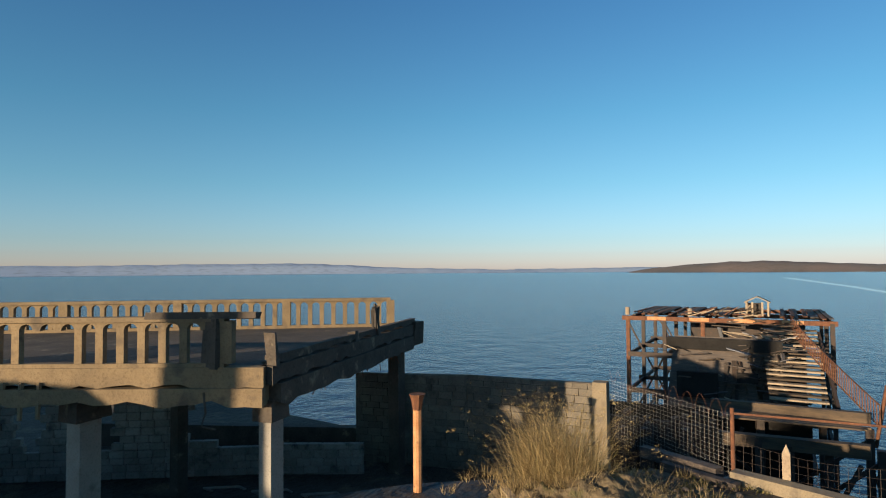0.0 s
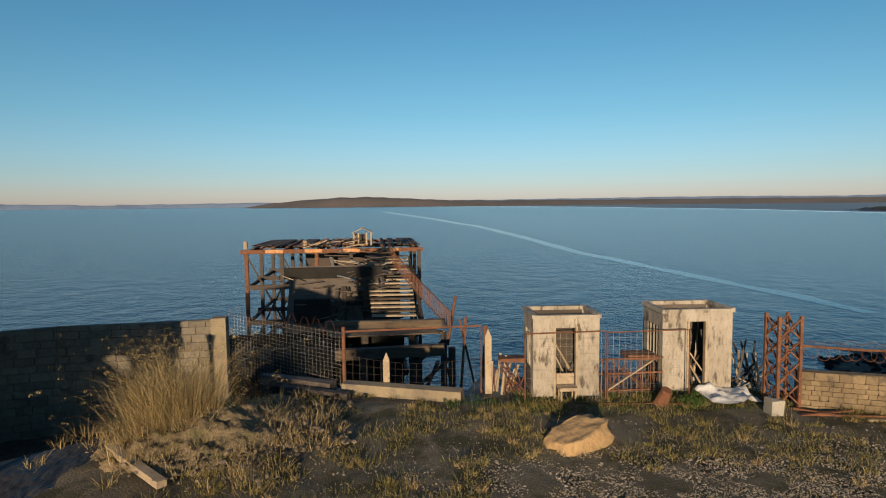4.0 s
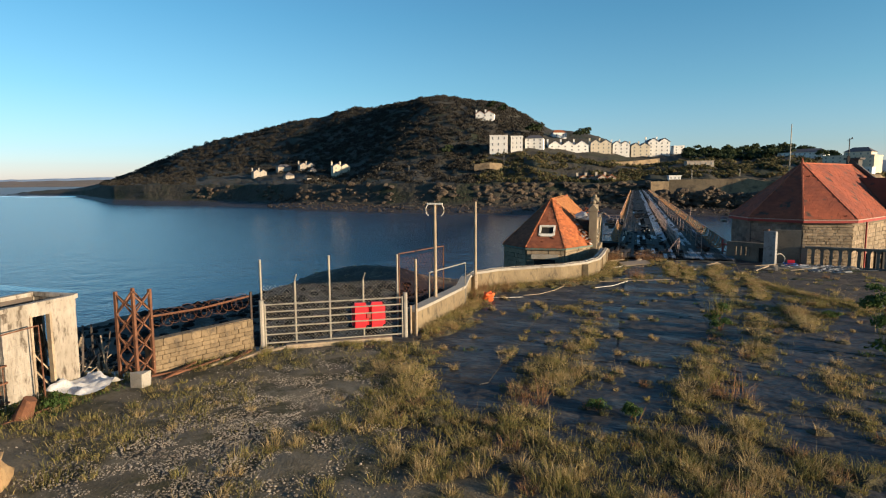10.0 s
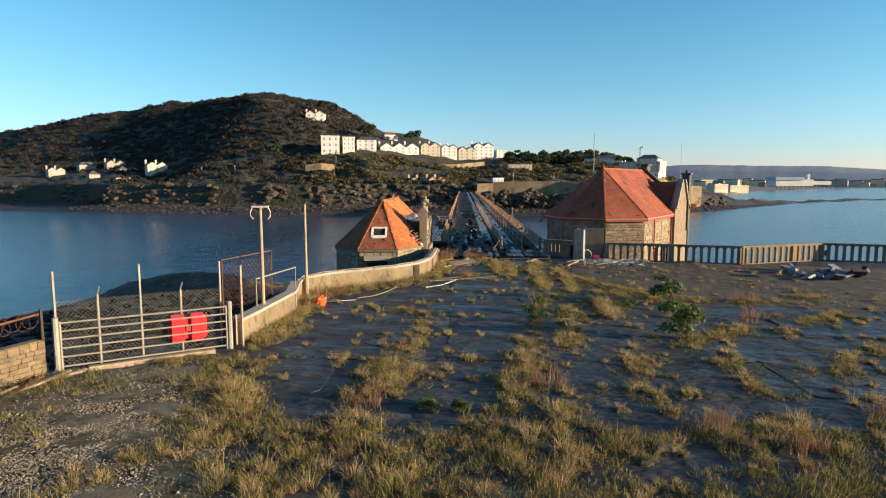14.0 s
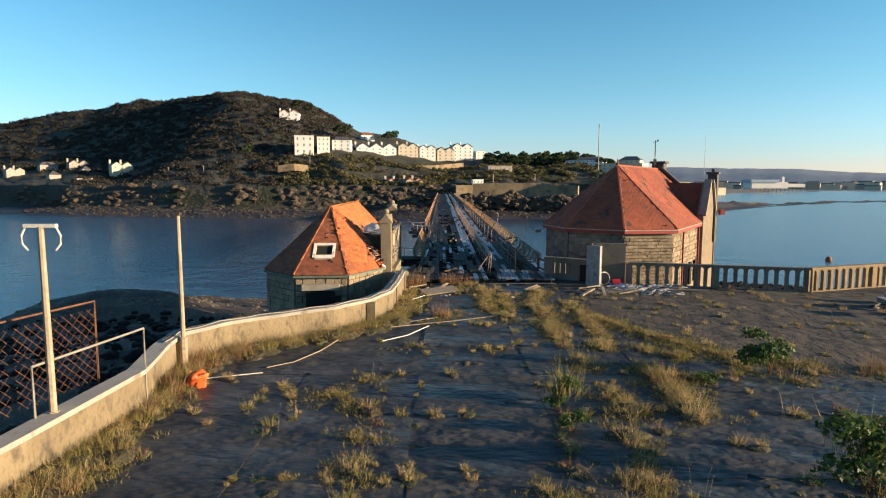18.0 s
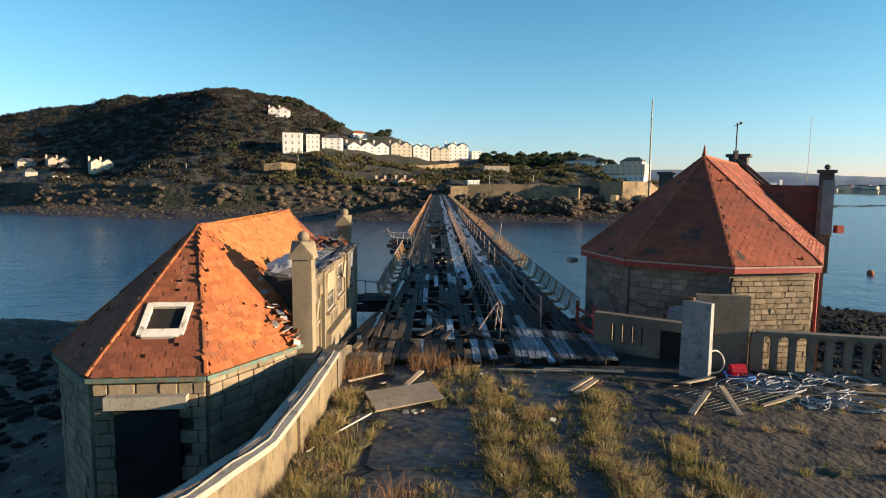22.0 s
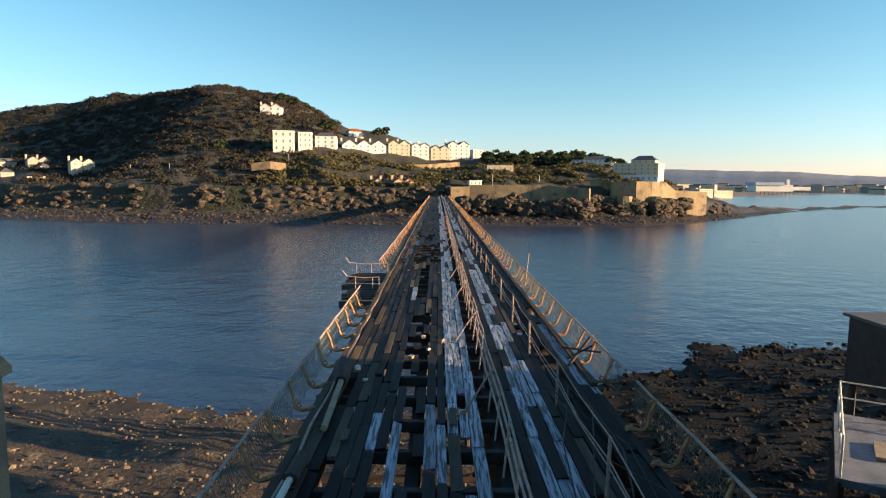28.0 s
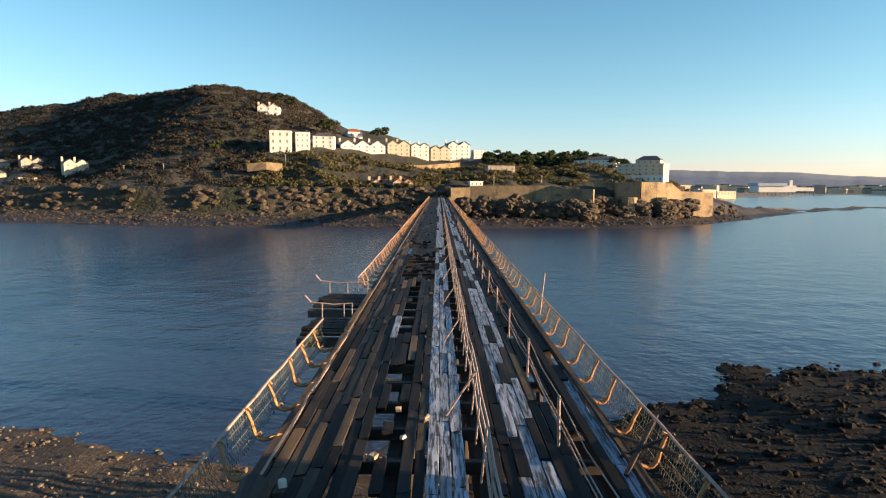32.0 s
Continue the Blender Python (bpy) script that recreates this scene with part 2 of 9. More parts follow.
def chamfer_mesh(name, material, wob, seed):
    """A unit block with worn edges, shared by alike pieces."""
    rng = random.Random(seed)
    bm = bmesh.new()
    slab(bm, Matrix(), (1, 1, 1), wob, rng)
    bmesh.ops.bevel(bm, geom=bm.edges[:], offset=0.06, segments=1, affect="EDGES")
    me = bpy.data.meshes.new(name)
    bm.to_mesh(me)
    bm.free()
    me.materials.append(material)
    return me


def pieces(parent, name, items, material, near=(0, 0, 0), limit=0, wob=0.04, label=""):
    """Blocks given as (pose, size): those nearest to a place each an object, the rest joined into one part of stuff."""
    near = Vector(near)
    items = sorted(items, key=lambda it: (it[0].translation - near).length)
    if limit:
        kinds = [chamfer_mesh(name, material, wob, s) for s in range(3)]
        for i, (m, size) in enumerate(items[:limit]):
            ob = new(name, kinds[i % 3])
            ob.parent = parent
            ob.matrix_basis = m @ Matrix.Diagonal((*size, 1))
    rest = items[limit:]
    if rest:
        bm = bmesh.new()
        rng = random.Random(len(rest))
        for m, size in rest:
            slab(bm, m, size, wob * min(size), rng)
        ob = part(name + "_rest", bm, material, parent, label)
        ob["kind"] = "stuff"


def stone_courses(a, b, z0, z1, rng, high=0.28, long=(0.35, 0.7), deep=0.16, holes=(), joint=0.018):
    """Blocks of a coursed wall from a to b (x, y), leaving out holes (s0, s1, z0, z1) along it."""
    a, b = Vector((*a, 0)), Vector((*b, 0))
    d = (b - a).normalized()
    n = (b - a).length
    turn = math.degrees(math.atan2(d.y, d.x))
    out = []
    z = z0
    while z < z1 - 0.04:
        h = min(high * rng.uniform(0.85, 1.15), z1 - z)
        if z1 - z - h < 0.08:
            h = z1 - z
        s = -rng.uniform(0, long[0])
        while s < n - 0.02:
            w = rng.uniform(*long)
            s0, s1 = max(0, s), min(n, s + w)
            s += w
            if s1 - s0 < 0.05:
                continue
            cm, cz = (s0 + s1) / 2, z + h / 2
            if any(h0 < cm < h1 and g0 < cz < g1 for h0, h1, g0, g1 in holes):
                continue
            p = a + d * cm
            out.append((pose(p.x, p.y, cz, 0, 0, turn), (s1 - s0 - joint, deep + rng.uniform(-0.02, 0.03), h - joint)))
        z += h
    return out


def sheet(pts, bm=None, thick=0.06):
    """A flat plate with thickness below its face."""
    bm = bm or bmesh.new()
    p = [Vector(v) for v in pts]
    n = (p[1] - p[0]).cross(p[2] - p[0]).normalized()
    if n.z < 0:
        n = -n
    a = [bm.verts.new(v) for v in p]
    b = [bm.verts.new(v - n * thick) for v in p]
    bm.faces.new(a)
    bm.faces.new(b[::-1])
    for i in range(len(p)):
        j = (i + 1) % len(p)
        bm.faces.new((a[i], b[i], b[j], a[j]))
    return bm


# ---- sea, far shore, hill ----
SEA = -9.0
bm = bmesh.new()
ring = [bm.verts.new((4950 * math.cos(i * math.tau / 96), 4950 * math.sin(i * math.tau / 96), SEA)) for i in range(96)]
bm.faces.new(ring)
tagged(mesh_ob("water", bm, M["sea"]), "calm blue estuary water with fine ripples", "sea", kind="structure")

# bearing (degrees left of +y), shore distance, ridge distance, ridge height
LAND = [(-40, 640, 690, -8), (-34, 540, 575, -8), (-28, 420, 460, -7.6), (-24, 335, 400, -5.5), (-20, 285, 400, 3), (-16, 258, 400, 14), (-12, 252, 410, 21), (-6, 246, 450, 25),
        (-1, 243, 480, 26), (4, 243, 490, 40), (7, 244, 505, 46), (10, 244, 540, 60), (13, 246, 575, 75), (18, 252, 605, 85), (23, 266, 640, 84), (27, 284, 660, 79),
        (31, 305, 690, 71), (36, 362, 740, 60), (41, 405, 800, 42), (44, 430, 880, 24), (46.5, 465, 960, 8), (48, 620, 980, 1), (49.5, 800, 1000, -3), (54, 900, 1000, -9.5)]


def PROFILE(az):
    """How the slope bulges: the spur stands forward, the slope beyond it lies back."""
    return float(np.interp(az, (4, 9, 18, 23, 28, 40), (1.0, 0.9, 0.9, 1.2, 1.8, 1.7)))


def land_height(az, r):
    shore, ridge, top = lerp_table(LAND, az)
    s = r - shore
    big = min(1.0, max(0.0, (top + 8) / 14))
    cliff = 3.5 if az > -1 else 4.5
    if s < 0:
        return SEA + max(-3, s * 0.06)
    if s < 34:
        return SEA + 3.0 * big * s / 34
    if s < 44:
        return SEA + big * (3.0 + (9 + cliff - 3.0) * (s - 34) / 10)
    k = (s - 44) / max(1.0, ridge - shore - 44)
    low = SEA + big * (9 + cliff)
    if k < 1:
        spur = float(np.interp(az, (9, 12, 19, 24), (0, 1, 1, 0)))
        kk = (1 - spur) * k ** PROFILE(az) + spur * (3 * k * k - 2 * k ** 3) ** 0.85
        return low + (top - low) * kk
    return top - (r - ridge) * 0.16


def land_point(az, r):
    a = radians(az)
    x, y = -math.sin(a) * r, math.cos(a) * r
    z = land_height(az, r)
    shore = lerp_table(LAND, az)[0]
    s = r - shore
    if s > 0:
        rough = 0.9 if s < 50 else 1.6
        z += rough * fbm(x * 0.12, y * 0.12) * min(1, s / 15) + (2.5 * fbm(x * 0.02, y * 0.02, 3) if s > 60 else 0)
    return Vector((x, y, z))


bm = bmesh.new()
NEAR = [0, 4, 10, 16, 22, 28, 33, 37, 41, 45, 50]
UP = [0.03, 0.08, 0.13, 0.19, 0.25, 0.32, 0.39, 0.46, 0.54, 0.62, 0.7, 0.78, 0.86, 0.93, 1.0]
grid = []
for i in range(300):
    az = -40 + 94 * i / 299
    shore, ridge, top = lerp_table(LAND, az)
    rr = [shore - 6 + d for d in NEAR] + [shore + 50 + (ridge - shore - 50) * f for f in UP] + [ridge + 60, ridge + 160]
    grid.append([bm.verts.new(land_point(az, r)) for r in rr])
for u, v in zip(grid, grid[1:]):
    for k in range(len(u) - 1):
        f = bm.faces.new((u[k], u[k + 1], v[k + 1], v[k]))
        f.material_index = 1 if k < 5 or max(w.co.z for w in f.verts) < SEA + 2.6 or f.verts[0].co.x > f.verts[0].co.y * 0.36 else 0
land = tagged(mesh_ob("ground", bm, M["hill"], True), "wooded headland with rocky foreshore and scrub slopes", "hill", kind="structure")
M["tide"] = surface("tidal_shingle", (0.042, 0.032, 0.026), (0.024, 0.019, 0.016), 0.05, 0.6, 1.0, 0.9, (0.10, 0.072, 0.05), (0.6, 0.72), depth=0.3)
land.data.materials.append(M["tide"])


# ---- mainland: foreshore, cliffs, woods, houses, far coasts ----
rng = random.Random(21)


def ground_at(az, r):
    return land_point(az, r)


M["shingle"] = surface("dark_shore_stones", (0.034, 0.026, 0.021), (0.055, 0.041, 0.031), 0.3, 0.75, 1.0, 2.0, (0.085, 0.062, 0.045), (0.58, 0.7), depth=0.3)
M["cliff"] = surface("brown_cliff_rock", (0.085, 0.060, 0.040), (0.045, 0.036, 0.028), 0.15, 0.9, 1.0, 1.2, (0.17, 0.12, 0.068), (0.58, 0.70), depth=0.6)
M["sand"] = surface("wet_sand", (0.20, 0.16, 0.11), (0.15, 0.12, 0.09), 0.1, 0.6, 0.3, 2)


def rock_mass(name, spots, material, label, kind="stuff", sub=1):
    """Many uneven boulders as one body; spots: (x, y, z, size)."""
    bm0 = bmesh.new()
    bmesh.ops.create_icosphere(bm0, subdivisions=sub, radius=1.0)
    base = [v.co.copy() for v in bm0.verts]
    tri = [[v.index for v in f.verts] for f in bm0.faces]
    bm0.free()
    verts, faces = [], []
    for x, y, z, s in spots:
        o = len(verts)
        t = Euler((rng.uniform(0, 6), rng.uniform(0, 6), rng.uniform(0, 6))).to_matrix()
        sc = Vector((rng.uniform(0.7, 1.4), rng.uniform(0.7, 1.2), rng.uniform(0.45, 0.8)))
        for v in base:
            w = t @ v
            w *= rng.uniform(0.78, 1.15)
            verts.append((x + w.x * s * sc.x, y + w.y * s * sc.y, z + w.z * s * sc.z))
        faces += [[i + o for i in f] for f in tri]
    me = bpy.data.meshes.new(name)
    me.from_pydata(verts, [], faces)
    me.materials.append(material)
    ob = new(name, me)
    return tagged(ob, label, "rocks", kind=kind)


spots = []
for i in range(6500):
    az = rng.uniform(-24, 34)
    shore = lerp_table(LAND, az)[0]
    s = rng.uniform(3, 40) ** 1.0
    p = ground_at(az, shore + s)
    spots.append((p.x, p.y, p.z, rng.uniform(0.18, 0.5) if rng.random() < 0.93 else rng.uniform(0.5, 1.1)))
rock_mass("foreshore_rocks", spots, M["shingle"], "dark boulders strewn along the far foreshore")
spots = []
for i in range(1300):
    az = rng.uniform(-23, 40)
    if az > 12 and rng.random() < 0.6:
        continue
    shore = lerp_table(LAND, az)[0]
    k = rng.random()
    p = ground_at(az, shore + 33 + 11 * k)
    if fbm(az * 0.35, 7) < -0.25:
        continue
    spots.append((p.x, p.y, p.z + rng.uniform(-1.6, 0.2), rng.uniform(1.0, 2.3)))
for i in range(1200):
    az = rng.uniform(-23, -1)
    d = float(np.interp(az, (-23, -20, -14.5, -14, -1), (262, 250, 246, 230, 232)))
    x, y = 0.8 - math.sin(radians(az)) * d, 44 + math.cos(radians(az)) * d
    up = 1 - abs(rng.gauss(0, 0.45))
    if fbm(az * 0.8, 3.1) < -0.3:
        continue
    spots.append((x + rng.uniform(-1, 1), y - rng.uniform(0, 4) * (1.2 - up), -7.5 + 8.6 * up * (0.75 + 0.5 * fbm(az * 0.5, 9)), rng.uniform(0.9, 2.2)))
rock_mass("cliff_rocks", spots, M["cliff"], "brown craggy cliff along the far shore", sub=2)


def crown_cloud(name, trees, material, label, leaf=1.0, per=70):
    """Woods: every crown a cloud of small leaf clumps with gaps, all in one body."""
    gen = np.random.default_rng(len(trees))
    n = len(trees) * per
    c = np.repeat(np.array(trees, dtype=float), per, axis=0)
    d = gen.normal(size=(n, 3))
    d /= np.linalg.norm(d, axis=1)[:, None]
    d[:, 2] = np.abs(d[:, 2]) * 0.9 - 0.15
    r = c[:, 3:4] * (0.55 + 0.5 * gen.random((n, 1)))
    p = c[:, :3] + d * r * np.array([1, 1, 0.85])
    s = leaf * c[:, 3:4] * (0.12 + 0.16 * gen.random((n, 1)))
    a = gen.normal(size=(n, 3)); a /= np.linalg.norm(a, axis=1)[:, None]
    b = np.cross(a, d + 0.3 * gen.normal(size=(n, 3))); b /= np.linalg.norm(b, axis=1)[:, None] + 1e-9
    v = np.stack([p - a * s - b * s * 0.6, p + a * s - b * s * 0.5, p + b * s * 0.9 + a * 0.2 * s, p - a * s * 0.6 + b * s * 0.8], 1).reshape(-1, 3)
    f = np.arange(n * 4).reshape(-1, 4)
    me = bpy.data.meshes.new(name)
    me.from_pydata(v.tolist(), [], f.tolist())
    me.materials.append(material)
    return tagged(new(name, me), label, "trees", kind="stuff")


def leaf_material(name, tones, rough=0.8):
    """Foliage that varies clump by clump."""
    m = bpy.data.materials.new(name)
    m.use_nodes = True
    t = m.node_tree
    p = t.nodes["Principled BSDF"]
    p.inputs["Roughness"].default_value = rough
    p.inputs["Specular IOR Level"].default_value = 0.15
    g = t.nodes.new("ShaderNodeNewGeometry")
    r = t.nodes.new("ShaderNodeValToRGB")
    r.color_ramp.interpolation = "LINEAR"
    while len(r.color_ramp.elements) < len(tones):
        r.color_ramp.elements.new(0.5)
    for i, c in enumerate(tones):
        r.color_ramp.elements[i].position = i / (len(tones) - 1)
        r.color_ramp.elements[i].color = (*c, 1)
    t.links.new(g.outputs["Random Per Island"], r.inputs[0])
    t.links.new(r.outputs[0], p.inputs["Base Color"])
    thin = t.nodes.new("ShaderNodeBsdfTranslucent")
    t.links.new(r.outputs[0], thin.inputs["Color"])
    both = t.nodes.new("ShaderNodeMixShader")
    both.inputs[0].default_value = 0.3
    t.links.new(p.outputs[0], both.inputs[1])
    t.links.new(thin.outputs[0], both.inputs[2])
    t.links.new(both.outputs[0], t.nodes["Material Output"].inputs[0])
    return m


M["wood"] = leaf_material("winter_wood", [(0.042, 0.037, 0.031), (0.034, 0.032, 0.026), (0.050, 0.043, 0.035), (0.038, 0.036, 0.028)])
M["scrub"] = leaf_material("scrub", [(0.075, 0.080, 0.032), (0.10, 0.078, 0.040), (0.055, 0.062, 0.024), (0.13, 0.095, 0.048), (0.080, 0.080, 0.032)])
M["evergreen"] = leaf_material("evergreen", [(0.02, 0.032, 0.014), (0.03, 0.042, 0.018), (0.04, 0.05, 0.02)])

trees = []
for i in range(5200):
    az = rng.uniform(8.5, 47)
    shore, ridge, top = lerp_table(LAND, az)
    k = rng.random() ** 0.75
    r = shore + 46 + (ridge - shore - 34) * k
    if az < 13 and k < 0.42 or 30.5 < az < 40 and r < shore + 150:
        continue
    p = ground_at(az, r)
    trees.append((p.x, p.y, p.z - 0.6, rng.uniform(2.2, 4.2)))
crown_cloud("hill_wood", trees, M["wood"], "bare winter wood covering the hill", leaf=0.62, per=84)
trees = []
for i in range(2300):
    az = rng.uniform(-19, 15)
    shore, ridge, top = lerp_table(LAND, az)
    r = shore + rng.uniform(46, 118)
    p = ground_at(az, r)
    if az < -1 and r < shore + 54:
        continue
    if fbm(p.x * 0.05, p.y * 0.05, 4) < -0.12:
        continue
    trees.append((p.x, p.y, p.z + 0.3, rng.uniform(0.8, 2.6)))
crown_cloud("slope_scrub", trees, M["scrub"], "brown and green scrub on the slope above the shore", per=36)
trees = []
for i in range(150):
    az = rng.uniform(-15.5, -4.0)
    r = rng.uniform(370, 430)
    p = ground_at(az, r)
    trees.append((p.x, p.y, p.z + rng.uniform(0.5, 3), rng.uniform(2.0, 3.6)))
for az, r in ((9.6, 420), (9.0, 424), (5.2, 440), (4.6, 446), (13.2, 480), (12.2, 470), (17.5, 365)):
    p = ground_at(az, r)
    trees.append((p.x, p.y, p.z + 5, 3.6))
    trees.append((p.x + 2, p.y, p.z + 7, 2.8))
crown_cloud("evergreen_trees", trees, M["evergreen"], "dark evergreen trees by the terraces", per=90)

M["house_white"] = surface("white_house_wall", (0.68, 0.66, 0.62), (0.60, 0.58, 0.54), 0.05, 0.85, 0, 5)
M["house_cream"] = surface("cream_house_wall", (0.54, 0.47, 0.36), (0.46, 0.40, 0.30), 0.05, 0.85, 0, 5)
M["slate"] = surface("slate_roof", (0.07, 0.07, 0.08), (0.10, 0.09, 0.09), 0.2, 0.7, 0.3, 3)
M["glass_far"] = surface("dull_pane", (0.15, 0.16, 0.17), (0.22, 0.23, 0.23), 0.5, 0.25, 0, 5, spec=0.5)
M["town"] = surface("town_wall", (0.36, 0.31, 0.25), (0.27, 0.235, 0.2), 0.02, 0.9, 0, 1)


def house(az, r, wide, high, deep=9.0, roof="flat", wall="house_white", floors=3, cols=3, label="", face=None, base=None, tile="slate", gables=1):
    """A house whose front looks to the water; az, r its front's middle."""
    p = land_point(az, r)
    z = (base if base is not None else p.z) - 0.5
    h = thing("house", label, "house", "houses on the headland", (p.x, p.y, z))
    h.rotation_euler = (0, 0, radians(face if face is not None else az + 16))
    hp = high + 0.5
    part("wall", block(-wide / 2, wide / 2, 0, deep, -2.5, hp), M[wall], h)
    if roof == "flat":
        part("roof", block(-wide / 2 - 0.2, wide / 2 + 0.2, -0.2, deep + 0.2, hp, hp + 0.35), M[wall], h)
    elif roof == "hip":
        bm = bmesh.new()
        a = [bm.verts.new(v) for v in ((-wide / 2 - 0.3, -0.3, hp), (wide / 2 + 0.3, -0.3, hp), (wide / 2 + 0.3, deep + 0.3, hp), (-wide / 2 - 0.3, deep + 0.3, hp))]
        b = [bm.verts.new(v) for v in ((-wide / 2 + 2.5, deep / 2, hp + 2.2), (wide / 2 - 2.5, deep / 2, hp + 2.2))]
        for f in ((a[0], a[1], b[1], b[0]), (a[1], a[2], b[1]), (a[2], a[3], b[0], b[1]), (a[3], a[0], b[0]), (a[3], a[2], a[1], a[0])):
            bm.faces.new(f)
        part("roof", bm, M[tile], h)
    else:
        n = gables
        w = wide / n
        for k in range(n):
            x0 = -wide / 2 + k * w
            part("gable", sheet([(x0, -0.02, hp), (x0 + w, -0.02, hp), (x0 + w / 2, -0.02, hp + w * 0.33)], thick=0.3), M[wall], h)
            part("roof", sheet([(x0 + w / 2, -0.3, hp + w * 0.33 + 0.15), (x0 + w / 2, deep, hp + w * 0.33 + 0.15), (x0 - 0.2, deep, hp), (x0 - 0.2, -0.3, hp)], thick=0.2), M[tile], h)
            part("roof", sheet([(x0 + w / 2, -0.3, hp + w * 0.33 + 0.15), (x0 + w / 2, deep, hp + w * 0.33 + 0.15), (x0 + w + 0.2, deep, hp), (x0 + w + 0.2, -0.3, hp)], thick=0.2), M[tile], h)
            part("chimney", block(x0 - 0.5, x0 + 0.5, deep * 0.5, deep * 0.5 + 0.9, hp, hp + w * 0.33 + 1.3), M[wall], h)
    fh = high / floors
    for i in range(floors):
        for j in range(cols):
            x = -wide / 2 + wide * (j + 0.5) / cols
            zz = 0.5 + fh * (i + 0.55)
            win = part("window", block(x - wide / cols * 0.12, x + wide / cols * 0.12, -0.06, 0.05, zz - fh * 0.2, zz + fh * 0.22), M["glass_far"], h)
            part("sill", block(x - wide / cols * 0.16, x + wide / cols * 0.16, -0.2, 0.0, zz - fh * 0.3, zz - fh * 0.25), M[wall], win)
    return h


def from_eye(az, el, d, eye=(0.8, 44.0, 5.05)):
    """The bearing and distance from the origin, and the height, of a point seen from that eye."""
    x, y = eye[0] - math.sin(radians(az)) * d, eye[1] + math.cos(radians(az)) * d
    return math.degrees(math.atan2(-x, y)), math.hypot(x, y), eye[2] + d * math.tan(radians(el))


def placed(az0, az1, el_low, el_high, d, **kw):
    """A house filling those bearings and heights at that distance from the pier."""
    if kw.pop("seek", False):
        d = next((t for t in range(200, 700, 4) if land_height(*from_eye((az0 + az1) / 2, 0, t)[:2]) > 5.05 + t * math.tan(radians(el_low))), d)
    az, r, z0 = from_eye((az0 + az1) / 2, el_low, d)
    z1 = from_eye((az0 + az1) / 2, el_high, d)[2]
    wide = d * math.tan(radians(abs(az0 - az1))) * kw.pop("fill", 1.0)
    return house(az, r, wide, z1 - z0, base=z0, **kw)


FLAT = "white modern flat-roofed house on the headland terrace"
placed(15.4, 13.3, 2.84, 4.7, 322, floors=3, cols=3, label=FLAT, deep=11, face=10, fill=0.88)
placed(13.1, 11.7, 3.2, 4.6, 326, floors=3, cols=3, label=FLAT, deep=10, face=10, fill=0.88)
placed(11.5, 9.6, 3.25, 4.35, 332, floors=3, cols=3, roof="hip", label="white villa with low slate roof on the headland", deep=9, face=4)
placed(9.0, 4.9, 2.9, 3.6, 345, floors=2, cols=6, roof="gable", gables=3, label="white gabled villa on the headland terrace", deep=12, face=14)
placed(4.7, 2.65, 2.65, 3.75, 352, floors=3, cols=4, roof="gable", gables=2, wall="house_cream", label="tall cream gabled terrace house", deep=12, face=12)
placed(2.5, 0.85, 2.55, 3.6, 358, floors=3, cols=3, roof="gable", gables=2, wall="house_white", label="tall white gabled terrace house", deep=12, face=12)
placed(0.7, -1.1, 2.3, 3.35, 362, floors=3, cols=3, roof="gable", gables=2, wall="house_cream", label="tall cream gabled terrace house", deep=12, face=12)
placed(-0.9, -3.0, 2.3, 3.7, 372, floors=4, cols=4, roof="gable", gables=2, wall="house_white", label="tall white gabled terrace house with dark roof", deep=14, face=12)
placed(-3.3, -4.3, 2.4, 3.2, 392, floors=3, cols=2, label=FLAT, deep=8)
placed(16.3, 14.4, 6.0, 6.8, 425, floors=2, cols=3, roof="gable", gables=2, tile="tile", label="white villa with red roof high on the wooded hill", deep=9, face=8, seek=True)
placed(8.4, 7.0, 4.2, 4.8, 385, floors=1, cols=2, roof="hip", tile="tile", label="house with orange roof behind the villas", deep=8, seek=True)
placed(-12.4, -16.1, 1.4, 2.35, 330, floors=3, cols=9, roof="hip", label="long white hotel with slate roof", deep=16, face=-25)
placed(-16.2, -20.2, 0.95, 1.95, 290, floors=3, cols=7, wall="house_cream", label="cream hotel block on the sea wall", deep=15, face=-30)
placed(-17.8, -19.9, 1.9, 2.3, 296, floors=1, cols=4, wall="house_cream", roof="hip", label="upper storey of the cream hotel", deep=10, face=-30)
placed(-15.7, -20.2, 0.35, 0.9, 276, floors=1, cols=9, label="low white glazed pavilion below the hotel", deep=7, face=-28)
placed(-4.6, -7.2, 1.25, 1.75, 285, floors=1, cols=5, wall="town", label="low pavilion among the scrub", deep=5)
placed(-3.0, -4.2, -0.1, 0.3, 242, floors=1, cols=3, label="small white kiosk on the sea wall", deep=3)
placed(4.2, 2.3, -0.35, 0.2, 246, floors=1, cols=3, roof="gable", gables=2, wall="town", tile="tile", label="pier entrance building with gabled roof", deep=7)
placed(6.2, 4.3, -0.3, 0.15, 250, floors=1, cols=3, roof="gable", gables=2, wall="town", tile="tile", label="red-roofed boathouse at the pier's foot", deep=7)
